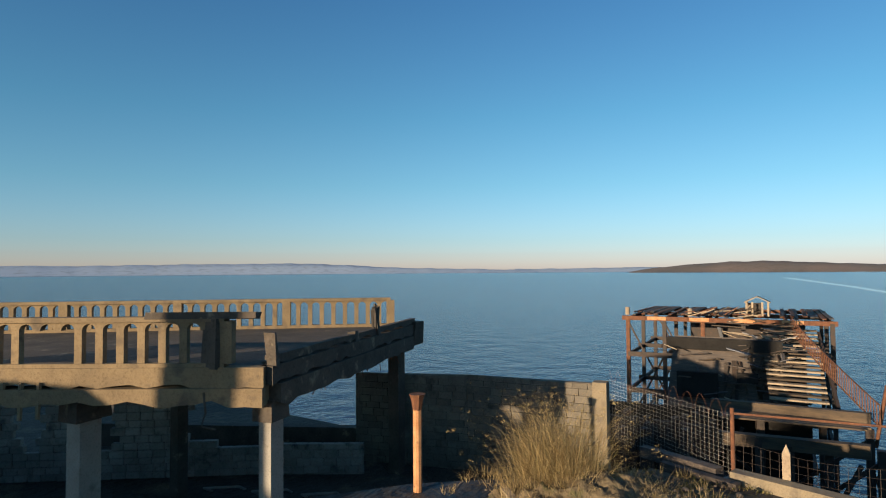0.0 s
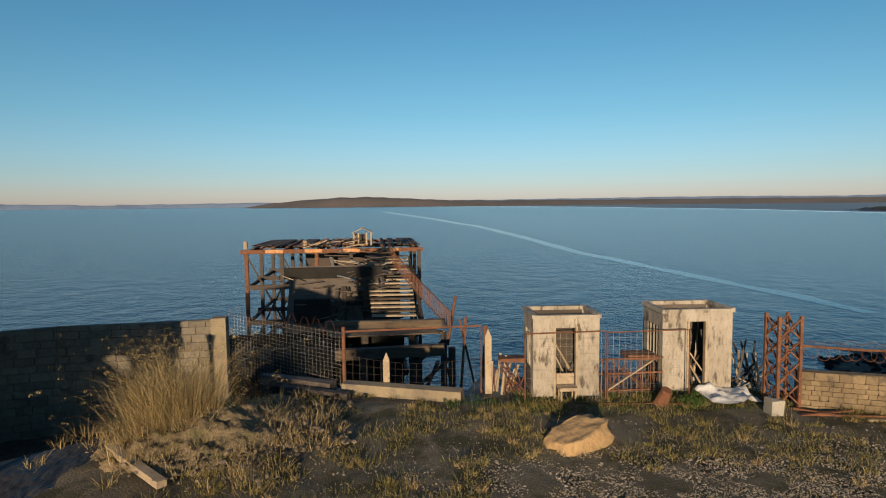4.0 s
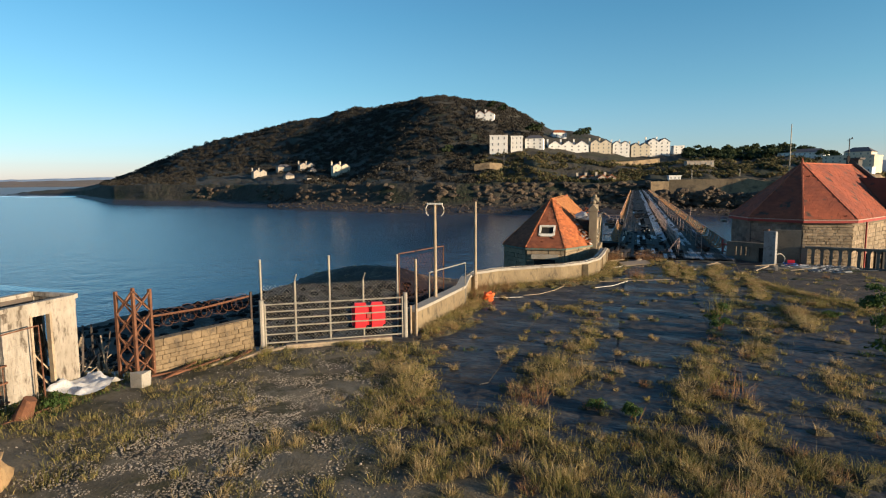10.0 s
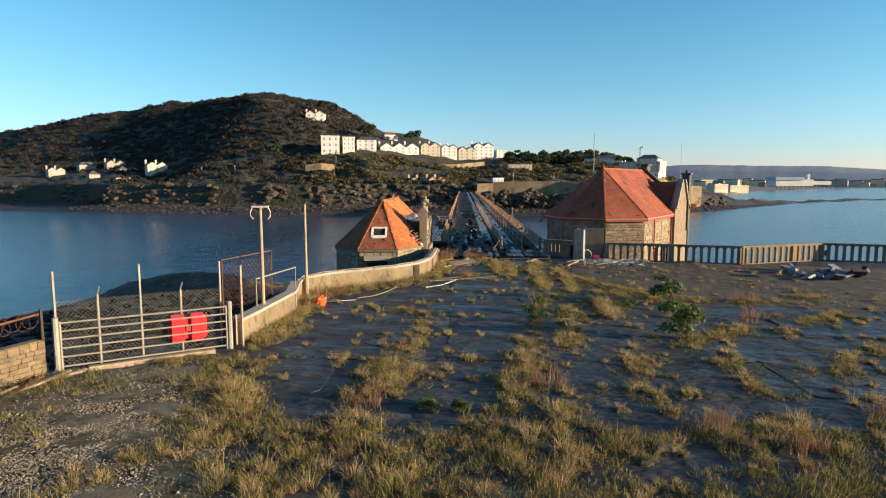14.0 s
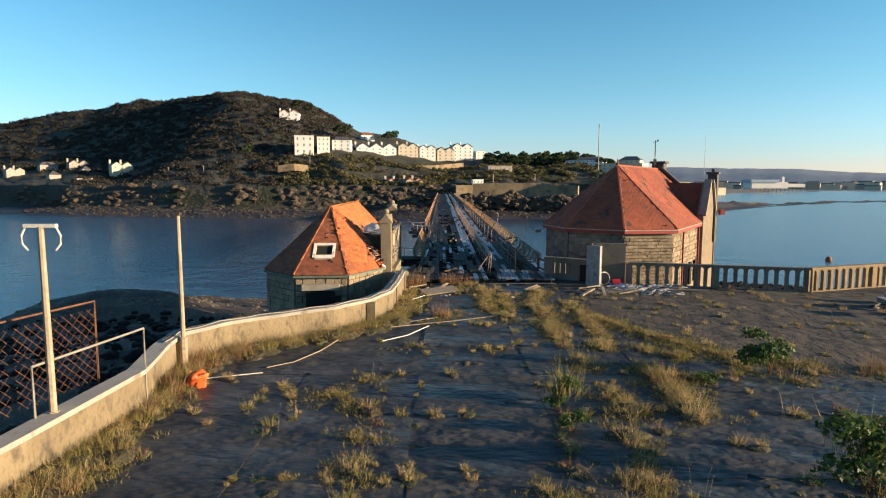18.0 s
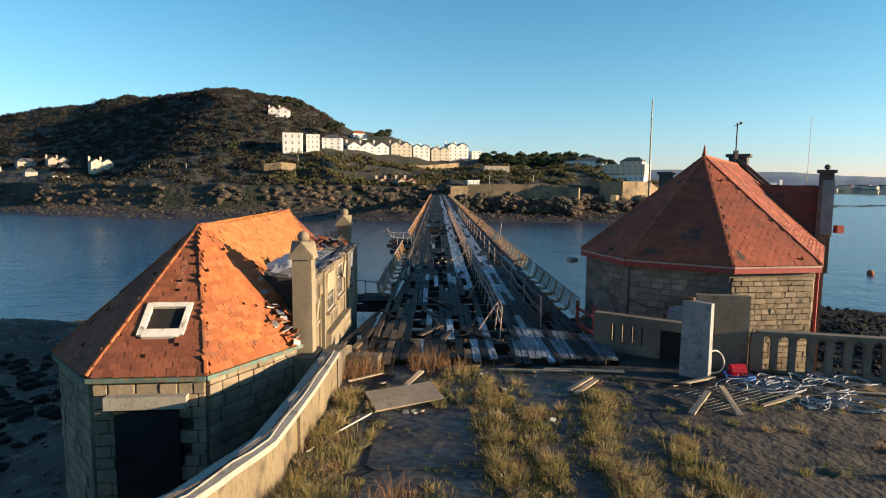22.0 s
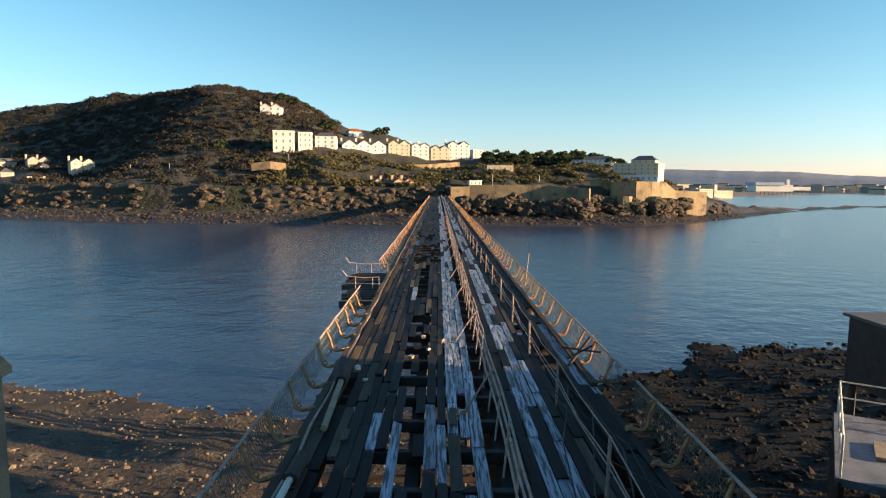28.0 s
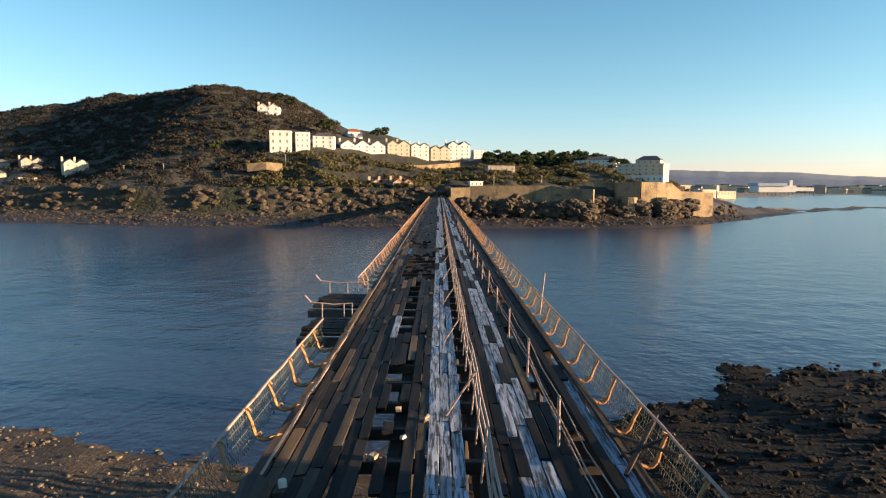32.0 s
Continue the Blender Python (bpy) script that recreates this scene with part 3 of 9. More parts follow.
# the hill's shade is put into most of these walls by the town colour
for az0, az1, lo, hi, d, w, rf in ((31.5, 29.3, 0.75, 1.55, 335, "house_cream", "gable"), (36.3, 34.6, 0.95, 1.45, 345, "town", "hip"), (34.3, 32.4, 1.2, 1.65, 350, "town", "gable"), (36.0, 34.9, 0.2, 0.65, 322, "town", "hip"), (34.4, 32.9, -0.1, 0.3, 318, "town", "flat"), (38.6, 37.0, 0.5, 1.0, 335, "town", "gable"), (33.4, 32.6, 0.75, 1.15, 340, "town", "hip")):
    placed(az0, az1, lo, hi, d, floors=2, cols=3, roof=rf, gables=2, wall=w, label="villa among trees near the water, walls toned for shade", deep=6, fill=0.8, seek=True)

# terrace walls and sea walls
M["seawall"] = surface("buff_sea_wall", (0.29, 0.21, 0.125), (0.19, 0.14, 0.085), 0.12, 0.9, 0.8, 1.2, (0.11, 0.085, 0.06), (0.52, 0.66), depth=0.3)


def wall_run(name, pts, label, thick=1.2):
    """A wall along (bearing, distance, foot, top) points as seen from the pier."""
    run = thing(name, label, "wall")
    for u, v in zip(pts, pts[1:]):
        (a0, r0, z0), (a1, r1, z1) = from_eye(*u[:2], u[3])[:3], from_eye(*v[:2], v[3])[:3]
        p = Vector((-math.sin(radians(a0)) * r0, math.cos(radians(a0)) * r0, 0))
        q = Vector((-math.sin(radians(a1)) * r1, math.cos(radians(a1)) * r1, 0))
        n = (q - p).normalized().cross(Vector((0, 0, 1)))
        bm = bmesh.new()
        vs = []
        for w, top in ((p, z0), (q, z1)):
            for o in (-thick / 2, thick / 2):
                vs.append((bm.verts.new((w.x + n.x * o, w.y + n.y * o, top - u[2])), bm.verts.new((w.x + n.x * o, w.y + n.y * o, top))))
        (a, A_), (b, B_), (c, C_), (d, D_) = vs
        for f in ((a, c, C_, A_), (b, d, D_, B_), (A_, C_, D_, B_), (a, b, B_, A_), (c, d, D_, C_), (a, c, d, b)):
            bm.faces.new(f)
        part("wall_length", bm, M["seawall"], run)
    return run


wall_run("sea_wall", [(-1.2, -0.25, 9, 236), (-3.0, -0.2, 8, 238), (-3.1, -0.05, 9, 238), (-10.5, 0.02, 9, 240), (-12.0, -0.25, 8, 238), (-14.3, -0.3, 8, 234)], "buff stone sea wall above the rocks")
wall_run("sea_wall", [(-14.3, 0.42, 13, 256), (-16.2, 0.42, 13, 255), (-16.3, 0.35, 13, 251), (-18.3, 0.38, 13, 250), (-19.6, 0.38, 13, 255), (-20.8, 0.3, 13, 263), (-21.6, -0.4, 11, 268), (-24.2, -0.5, 11, 280)], "tall buff bastion wall of the seafront")
for az, d, r in ((-13.4, 242, 3.0), (-15.4, 252, 3.4), (-17.4, 248, 3.6), (-20.2, 256, 3.2)):
    a, rr, z = from_eye(az, 0.0, d)
    p = Vector((-math.sin(radians(a)) * rr, math.cos(radians(a)) * rr, 0))
    t = thing("bastion", "round buttress of the sea wall", "wall")
    part("drum", tube([(p.x, p.y, -8), (p.x, p.y, -1), (p.x, p.y, 0.8)], r * 1.15, 9, r2=r * 0.85), M["seawall"], t)
wall_run("terrace_wall", [(12.5, 2.15, 3, 300), (9.0, 2.1, 3, 302), (6.0, 2.0, 3, 306)], "pale retaining wall of the road below the villas", 0.8)
wall_run("terrace_wall", [(5.5, 1.75, 2.5, 300), (1.0, 1.85, 2.5, 310), (-2.0, 2.1, 2.5, 325)], "pale garden wall below the terraces", 0.8)
wall_run("quay_wall", [(17.2, 1.75, 3.5, 286), (15.6, 1.95, 3.5, 284), (14.2, 1.8, 3.5, 286)], "curved grey road wall on the slope", 0.8)

# lamps along the far road
for az, el, d in ((17.0, 1.7, 290), (13.9, 2.6, 300), (24, 1.6, 310), (27, 1.4, 320), (-5.2, 0.9, 250), (-9.6, 0.9, 260)):
    a, r, z = from_eye(az, el, d)
    x, y = -math.sin(radians(a)) * r, math.cos(radians(a)) * r
    lampost = thing("street_lamp", "thin grey street lamp on the far road", "street lamp")
    part("shaft", tube([(x, y, z - 6), (x, y, z)], 0.16, 5), M["galv"], lampost)
    part("head", block(x - 0.6, x + 0.2, y - 0.15, y + 0.15, z, z + 0.2), M["galv"], lampost)


# far coasts
def far_ridge(name, rows, dist, material, label, depth=300, foot=-10):
    """A long far hill: rows of (bearing, elevation) as seen from the island."""
    bm = bmesh.new()
    prev = None
    n = 160
    for i in range(n):
        az = rows[0][0] + (rows[-1][0] - rows[0][0]) * i / (n - 1)
        el = lerp_table(rows, az)[0]
        top = 5 + dist * math.tan(radians(el)) + fbm(az * 0.9, 1.7) * dist * 0.0009
        x, y = -math.sin(radians(az)), math.cos(radians(az))
        ring = [bm.verts.new((x * (dist - depth), y * (dist - depth), foot)), bm.verts.new((x * (dist - depth * 0.4), y * (dist - depth * 0.4), foot + (top - foot) * 0.6)), bm.verts.new((x * dist, y * dist, top)), bm.verts.new((x * (dist + 200), y * (dist + 200), foot))]
        if prev:
            for k in range(3):
                bm.faces.new((prev[k], ring[k], ring[k + 1], prev[k + 1]))
        prev = ring
    return tagged(mesh_ob(name, bm, material, True), label, "coast", kind="structure")


# the distance haze is put into the blue of these hill colours
M["haze_blue"] = surface("haze_tinted_blue", (0.34, 0.42, 0.52), (0.31, 0.39, 0.49), 0.002, 1, 0, 0.02)
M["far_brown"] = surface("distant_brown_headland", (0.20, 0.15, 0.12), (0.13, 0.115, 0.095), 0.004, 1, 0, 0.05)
M["far_wood"] = surface("haze_tinted_wood", (0.12, 0.165, 0.225), (0.15, 0.19, 0.24), 0.004, 1, 0, 0.03)
M["mud"] = surface("grey_mudflat", (0.19, 0.17, 0.15), (0.15, 0.13, 0.12), 0.01, 0.45, 0.2, 0.2)
far_ridge("backdrop", [(114, 0.02), (122, 0.25), (127, 0.36), (135, 0.8), (147, 0.74), (154, 0.62), (164, 0.7), (179, 0.5)], 4600, M["haze_blue"], "far coast with haze painted as pale blue")
far_ridge("backdrop", [(46, 0.5), (54, 0.33), (64, 0.4), (71, 0.38), (84, 0.32), (96, 0.3), (108, 0.2), (116, 0.15)], 4700, M["haze_blue"], "far hills with haze painted as pale blue")
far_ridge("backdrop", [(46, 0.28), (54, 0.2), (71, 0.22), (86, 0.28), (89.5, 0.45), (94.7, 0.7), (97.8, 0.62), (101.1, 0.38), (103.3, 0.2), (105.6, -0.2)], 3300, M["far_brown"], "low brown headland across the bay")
far_ridge("backdrop", [(-60, 0.7), (-50, 0.8), (-40, 0.72), (-36.6, 0.8), (-34, 0.9), (-30, 1.2), (-26, 1.28), (-20.7, 1.45), (-14, 1.2), (-8, 0.6)], 3900, M["far_wood"], "long wooded hill beyond the bay, blued for haze", 600)
# pale colour of a strip that paints the glint at the mudflats' edge
M["glint"] = surface("pale_glint", (0.72, 0.72, 0.72), (0.6, 0.6, 0.6), 0.02, 0.06, 0, 0.5, spec=1.0)


def flat_strip(name, material, label, category, far=None):
    """Mudflats along their water's edge: to the far shore, or as a strip that wide."""
    bm = bmesh.new()
    prev = None
    for i in range(90):
        az = 44 + 52 * i / 89
        near = lerp_table([(44, 640), (50, 740), (54, 800), (69, 1336), (80, 2200), (92, 3000), (96, 3200)], az)[0] * (1 + 0.05 * fbm(az * 0.7, 3))
        x, y = -math.sin(radians(az)), math.cos(radians(az))
        end = 3300 if far is None else near + (far + near * 0.025) * (0.6 + 0.8 * abs(fbm(az * 0.9, 6)))
        z = 0.0 if far is None else 0.25
        ring = [bm.verts.new((x * (near - (0 if far is None else 8)), y * (near - (0 if far is None else 8)), SEA - 0.1 + z)), bm.verts.new((x * (near + min(60, end - near) * 0.9), y * (near + min(60, end - near) * 0.9), SEA + 0.25 + z)), bm.verts.new((x * end, y * end, SEA + 0.6 + z))]
        if prev:
            for k in range(2):
                bm.faces.new((prev[k], ring[k], ring[k + 1], prev[k + 1]))
        prev = ring
    return tagged(mesh_ob(name, bm, material, True), label, category, kind="structure")


flat_strip("mudflat", M["mud"], "grey mudflats across the bay", "mudflat")
flat_strip("wet_edge", M["glint"], "pale glossy strip painting the glint at the mudflats' edge", "beach", 14)

# town along the far shore
town = []
for i in range(190):
    az = rng.uniform(-44, -21) if i < 130 else rng.uniform(52, 84)
    d = rng.uniform(1500, 2300) if i < 130 else 3150
    x, y = -math.sin(radians(az)) * d, math.cos(radians(az)) * d
    town.append((az, x, y, rng.uniform(14, 40), rng.uniform(7, 18) if i < 130 else rng.uniform(4, 9)))
for k, (az, x, y, w, h) in enumerate(town):
    b = thing("town_building", "small pale building of the far town", "building", "far town")
    b.location, b.rotation_euler = (x, y, SEA + 1.5), (0, 0, radians(az + rng.uniform(-30, 30)))
    part("wall", block(-w / 2, w / 2, -6, 6, -3, h), M["house_cream"] if k % 3 else M["town"], b)
    if k % 2:
        part("roof", bar((-w / 2, 0, h + 1.0), (w / 2, 0, h + 1.0), 9, 2.2), M["slate"], b)
bm = bmesh.new()
prev = None
for i in range(40):
    az = -58 + 40 * i / 39
    x, y = -math.sin(radians(az)), math.cos(radians(az))
    near = lerp_table([(-58, 1750), (-40, 1600), (-30, 1350), (-24, 800), (-20, 500)], az)[0]
    ring = [bm.verts.new((x * near, y * near, SEA - 0.1)), bm.verts.new((x * (near + 50), y * (near + 50), SEA + 1.3)), bm.verts.new((x * 3500, y * 3500, SEA + 3))]
    if prev:
        for k in range(2):
            bm.faces.new((prev[k], ring[k], ring[k + 1], prev[k + 1]))
    prev = ring
tagged(mesh_ob("beach", bm, M["sand"], True), "pale sandy beach of the far town", "beach", kind="structure")
# pavilion pier in the distance
gp = thing("far_pavilion", "white pavilion with blue roof on a far pier", "building")
a = radians(-28.3)
gp.location, gp.rotation_euler = (math.sin(-a) * -0 + -math.sin(a) * 1180, math.cos(a) * 1180, SEA), (0, 0, a + 0.5)
part("hall", block(-32, 30, 0, 30, 6, 17), M["house_white"], gp)
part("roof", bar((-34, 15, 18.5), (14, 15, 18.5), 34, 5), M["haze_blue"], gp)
part("tower", block(22, 26, 4, 8, 17, 26), M["house_white"], gp)
part("wing", block(26, 62, 4, 20, 8, 14), M["house_white"], gp)
for k in range(14):
    part("support_post", tube([(-30 + k * 7, 2, -2), (-30 + k * 7, 2, 7)], 0.5, 5), M["iron_dark"], gp)
for az, d, w, h in ((-22.8, 760, 18, 6), (-24.2, 820, 26, 4)):
    b = thing("seafront_building", "pale seafront block beyond the headland", "building")
    x, y = -math.sin(radians(az)) * d, math.cos(radians(az)) * d
    b.location, b.rotation_euler = (x, y, SEA), (0, 0, radians(az + 40))
    part("wall", block(-w / 2, w / 2, 0, 14, -2, h + 5), M["house_cream"], b)
    for i in range(3):
        for j in range(6):
            part("window", block(-w / 2 + w * (j + 0.35) / 6, -w / 2 + w * (j + 0.6) / 6, -0.2, 0.1, 5 + (h) * i / 3.3, 5 + h * (i + 0.55) / 3.3), M["glass_far"], b)
buoy = thing("buoy", "small red buoy floating on the water", "buoy")
bm = bmesh.new()
bmesh.ops.create_icosphere(bm, subdivisions=2, radius=0.55, matrix=pose(70, 118, SEA + 0.2))
part("float", bm, M["tile"], buoy, smooth=True)


# ---- island: shore, terrace, yard ----
rng = random.Random(31)
SHORE = [(-20, -60), (-24, -6), (-24, 12), (-38, 28), (-53, 42), (-50, 56), (-43, 63), (-43, 72), (-38, 81), (-30, 83), (-20, 78.5), (-8, 76.5), (4, 80), (15, 84), (24, 92.5), (40, 93), (58, 84), (60, -60)]


def inside_by(p, ring):
    """How far p lies inside the ring (negative outside)."""
    hit, best = False, 1e9
    px, py = p
    for (x0, y0), (x1, y1) in zip(ring, ring[1:] + ring[:1]):
        if (y0 > py) != (y1 > py) and px < (x1 - x0) * (py - y0) / (y1 - y0) + x0:
            hit = not hit
        t = max(0, min(1, ((px - x0) * (x1 - x0) + (py - y0) * (y1 - y0)) / ((x1 - x0) ** 2 + (y1 - y0) ** 2)))
        best = min(best, math.hypot(px - x0 - t * (x1 - x0), py - y0 - t * (y1 - y0)))
    return best if hit else -best


def shore_height(x, y):
    d = inside_by((x, y), SHORE) + 2.5 * fbm(x * 0.12, y * 0.12, 5)
    z = SEA + (0.11 * d if d > 0 else 0.25 * d)
    z = min(z, -4.6)
    spit = math.exp(-(((x + 33) / 10) ** 2 + ((y - 65) / 6) ** 2))
    return z + 2.7 * spit + 0.25 * fbm(x * 0.5, y * 0.5, 2) + 0.12 * fbm(x * 1.6, y * 1.6, 8)


bm = bmesh.new()
nx, ny = 110, 150
cells = [[bm.verts.new((-60 + 125 * i / nx, -62 + 162 * j / ny, shore_height(-60 + 125 * i / nx, -62 + 162 * j / ny))) for j in range(ny + 1)] for i in range(nx + 1)]
for i in range(nx):
    for j in range(ny):
        q = (cells[i][j], cells[i + 1][j], cells[i + 1][j + 1], cells[i][j + 1])
        if max(v.co.z for v in q) > SEA - 2:
            bm.faces.new(q).material_index = 1 if q[0].co.x + 2.5 * fbm(q[0].co.x * 0.3, q[0].co.y * 0.3, 3) > 3.5 and q[0].co.y > 40 else 0
for v in [v for v in bm.verts if not v.link_faces]:
    bm.verts.remove(v)
M["beach_rock"] = surface("shingle_and_weed", (0.085, 0.06, 0.038), (0.04, 0.031, 0.024), 0.35, 0.75, 1.0, 5.0, (0.17, 0.125, 0.08), (0.56, 0.7), depth=0.12)
M["weed"] = surface("dark_weedy_rock", (0.009, 0.0072, 0.006), (0.016, 0.012, 0.009), 0.7, 0.85, 1.0, 5, (0.045, 0.031, 0.018), (0.6, 0.72), depth=0.1, spec=0.14)
shore_bed = mesh_ob("beach_ground", bm, M["beach_rock"], True)
shore_bed.data.materials.append(M["weed"])
tagged(shore_bed, "shingle and weedy rock shore round the island", "beach", kind="structure")
M["pebble"] = surface("shore_pebble", (0.20, 0.152, 0.106), (0.10, 0.078, 0.058), 0.7, 0.8, 0.6, 8, (0.055, 0.047, 0.04), (0.52, 0.62), depth=0.05)
spots, weedy = [], []
for i in range(15000):
    if i % 2:
        x, y = rng.uniform(-48, -1), rng.uniform(42, 86)
    else:
        x, y = rng.uniform(-1, 46), rng.uniform(48, 95)
    z = shore_height(x, y)
    if z < SEA - 0.15:
        continue
    if x > 2:
        weedy.append((x, y, z, rng.uniform(0.06, 0.2) if rng.random() < 0.85 else rng.uniform(0.2, 0.4)))
    else:
        spots.append((x, y, z, rng.uniform(0.04, 0.12) if rng.random() < 0.93 else rng.uniform(0.12, 0.22)))
rock_mass("shore_stones", spots, M["pebble"], "grey and brown stones of the shingle spit")
rock_mass("weedy_rocks", weedy, M["weed"], "black weed-covered rocks by the pier")
weedy = []
for i in range(1500):
    x, y = rng.uniform(-50, -16), rng.uniform(12, 60)
    z = shore_height(x, y)
    if z > SEA - 0.1:
        weedy.append((x, y, z, rng.uniform(0.2, 0.6)))
rock_mass("weedy_rocks", weedy, M["weed"], "black weed-covered rocks below the terrace wall")

TERRACE = [(-10.6, -6.4), (-12.4, -4.3), (-13.6, -2.0), (-15.2, 0.0), (-14.4, 3.4), (-15.9, 4.0), (-15.9, 11.0), (-13.2, 11.6), (-11.9, 14.4), (-8.1, 16.9), (-7.7, 21.9), (-8.0, 24.0), (-8.1, 25.3), (-7.2, 26.7), (-5.8, 27.8),
           (-3.6, 30.0), (-2.9, 31.7), (-2.8, 36.2), (-2.8, 38.5), (5.0, 38.5), (5.2, 40.2), (8.2, 38.5), (16.1, 36.3), (22.2, 38.4), (34, 35), (34, -40), (-3.0, -40), (-3.0, -12)]
tagged(mesh_ob("terrace", prism(TERRACE, -8, 0), M["tarmac"]), "cracked old tarmac terrace of the island", "ground", kind="structure")
tagged(mesh_ob("yard", prism([(-21, -40), (-19.2, -3.4), (-13, 0.5), (-10, -5), (-2.9, -11), (-2.9, -40)], -9, -2.0), M["rock"]), "dark littered lower yard below the terrace", "ground", kind="structure")

# gravel and turf beside the gates
bm = bmesh.new()
n = 110
GR = [(-14.9, -1.5), (-14.2, 3.5), (-14.0, 10.6), (-11.8, 14.2), (-7.9, 16.6), (-6.3, 14.2), (-5.6, 11.5), (-4.4, 9.3), (-2.4, 9.0), (0.5, 9.5), (3, 8.7), (6.5, 10.2), (9, 9.6), (11.5, 10.4), (11.8, -3), (-9, -5.5), (-12, -4)]
pts = {}
for i in range(n + 1):
    for j in range(n + 1):
        x, y = -15.5 + 28 * i / n, -6 + 23 * j / n
        d = inside_by((x, y), GR) + 0.5 * fbm(x * 0.9, y * 0.9)
        k = min(1, max(0, d / 1.2))
        z = -0.05 + 0.13 * k + 0.05 * fbm(x * 1.3, y * 1.3) * k + 0.02 * fbm(x * 5, y * 5) * k
        if d > -0.4:
            pts[i, j] = bm.verts.new((x, y, z))
for i in range(n):
    for j in range(n):
        q = [pts.get(k) for k in ((i, j), (i + 1, j), (i + 1, j + 1), (i, j + 1))]
        if all(q):
            bm.faces.new(q)
M["turf"] = surface("gravelly_turf", (0.165, 0.138, 0.096), (0.095, 0.077, 0.048), 0.5, 0.95, 1.0, 22, (0.052, 0.046, 0.022), (0.48, 0.6), depth=0.03)
tagged(mesh_ob("gravel", bm, M["turf"], True), "grey gravel with thin turf beside the gates", "gravel", kind="structure")
spots = []
for i in range(22000):
    x, y = rng.gauss(-8.2, 1.4), rng.gauss(8.0, 3.4)
    if inside_by((x, y), GR) < 0.3:
        continue
    spots.append((x, y, 0.085, rng.uniform(0.008, 0.02) if rng.random() < 0.96 else rng.uniform(0.02, 0.036)))
M["chip"] = surface("pale_stone_chip", (0.34, 0.285, 0.215), (0.14, 0.118, 0.09), 2.3, 0.9, 0.3, 20)
rock_mass("gravel_stones", spots, M["chip"], "loose pale grey gravel stones")
# bank of earth and rubble under the dry bush
bm = bmesh.new()
pts = {}
for i in range(81):
    for j in range(81):
        u, v = -1 + i / 40, -1 + j / 40
        r = math.hypot(u, v)
        x, y = -11.5 + 2.5 * u, -2.2 + 2.9 * v
        pts[i, j] = bm.verts.new((x, y, -0.5 + 1.15 * max(0, 1 - r * r) + 0.24 * fbm(x * 1.2, y * 1.2) + 0.13 * fbm(x * 3, y * 3) + 0.05 * fbm(x * 8, y * 8)))
for i in range(80):
    for j in range(80):
        bm.faces.new((pts[i, j], pts[i + 1, j], pts[i + 1, j + 1], pts[i, j + 1]))
M["earth"] = surface("orange_earth", (0.20, 0.145, 0.085), (0.13, 0.10, 0.06), 0.9, 0.95, 1.0, 10, (0.10, 0.09, 0.04), (0.52, 0.64), depth=0.05)
tagged(mesh_ob("earth_bank", bm, M["earth"], True), "bank of orange earth and rubble", "ground", kind="structure")
spots = [(-11.3 + rng.gauss(0, 1.0), -1.6 + rng.gauss(0, 1.0), 0.25 + rng.uniform(-0.1, 0.12), rng.uniform(0.015, 0.05) if i % 9 else rng.uniform(0.05, 0.1)) for i in range(900)]
rock_mass("bank_stones", spots, M["pebble"], "stones and broken brick on the earth bank")
# concrete slabs cracked through the tarmac
slabs = []
for i in range(7):
    for j in range(9):
        x, y = -5.6 + i * 2.9, 14.5 + j * 2.75
        if inside_by((x, y), TERRACE) < 1.6 or rng.random() < 0.15:
            continue
        slabs.append((pose(x + rng.uniform(-0.05, 0.05), y, 0.006, rng.uniform(-0.35, 0.35), rng.uniform(-0.45, 0.45), 0), (2.875, 2.725, 0.03)))
M["slab"] = surface("worn_tarmac_slab", (0.025, 0.024, 0.023), (0.046, 0.043, 0.040), 0.5, 0.70, 1.0, 16, (0.105, 0.094, 0.080), (0.57, 0.74), spread=0.16, spec=0.34, depth=0.02, swell=0.3, damp=0.36, stretch=(0.55, 1, 1))
pav = thing("slab_paving", "worn dark slabs with grass in the joints", "paving", kind="structure")
pieces(pav, "slab", slabs, M["slab"], (0, 25, 0), 100, 0.004)
# plain unseen hall and tower closing the island behind the camera, added for shade
hall = thing("unseen_shade_hall", "plain unseen hall and tower, added to cast shade", "building")
tw = math.tan(radians(SUN_AZ))
part("wall", block(9.0, 26, -34, -11.75 - tw * 9, 0, 5.0), M["render_wall"], hall)
part("roof", block(8.8, 26.2, -34.2, -11.6 - tw * 9, 5.0, 5.2), M["slate"], hall)
part("tower", block(9.0, 11.2, -10.6 - tw * 9, -9.85 - tw * 9, 0, 15), M["render_wall"], hall)


# ---- pier ----
rng = random.Random(5)
DECK = 0.2
M["wet"] = surface("wet_dark_plank", (0.020, 0.0175, 0.017), (0.011, 0.0098, 0.0098), 0.8, 0.66, 0.6, 14, (0.065, 0.050, 0.038), (0.6, 0.74), spread=0.7, stretch=(5, 0.4, 5), spec=0.14)
M["frost"] = surface("frosty_plank", (0.38, 0.43, 0.52), (0.17, 0.19, 0.23), 1.5, 0.45, 0.5, 14, (0.035, 0.031, 0.030), (0.48, 0.56), spread=0.3, stretch=(6, 0.4, 6), spec=0.4)
M["board"] = surface("brown_plank", (0.11, 0.076, 0.046), (0.055, 0.042, 0.031), 1.2, 0.8, 0.5, 14, (0.05, 0.042, 0.035), (0.55, 0.68), spread=0.35, stretch=(4, 0.4, 4))
M["rail"] = surface("faded_pink_paint_on_iron", (0.40, 0.30, 0.25), (0.30, 0.20, 0.16), 3, 0.7, 0.3, 40, (0.16, 0.07, 0.04), (0.58, 0.7))
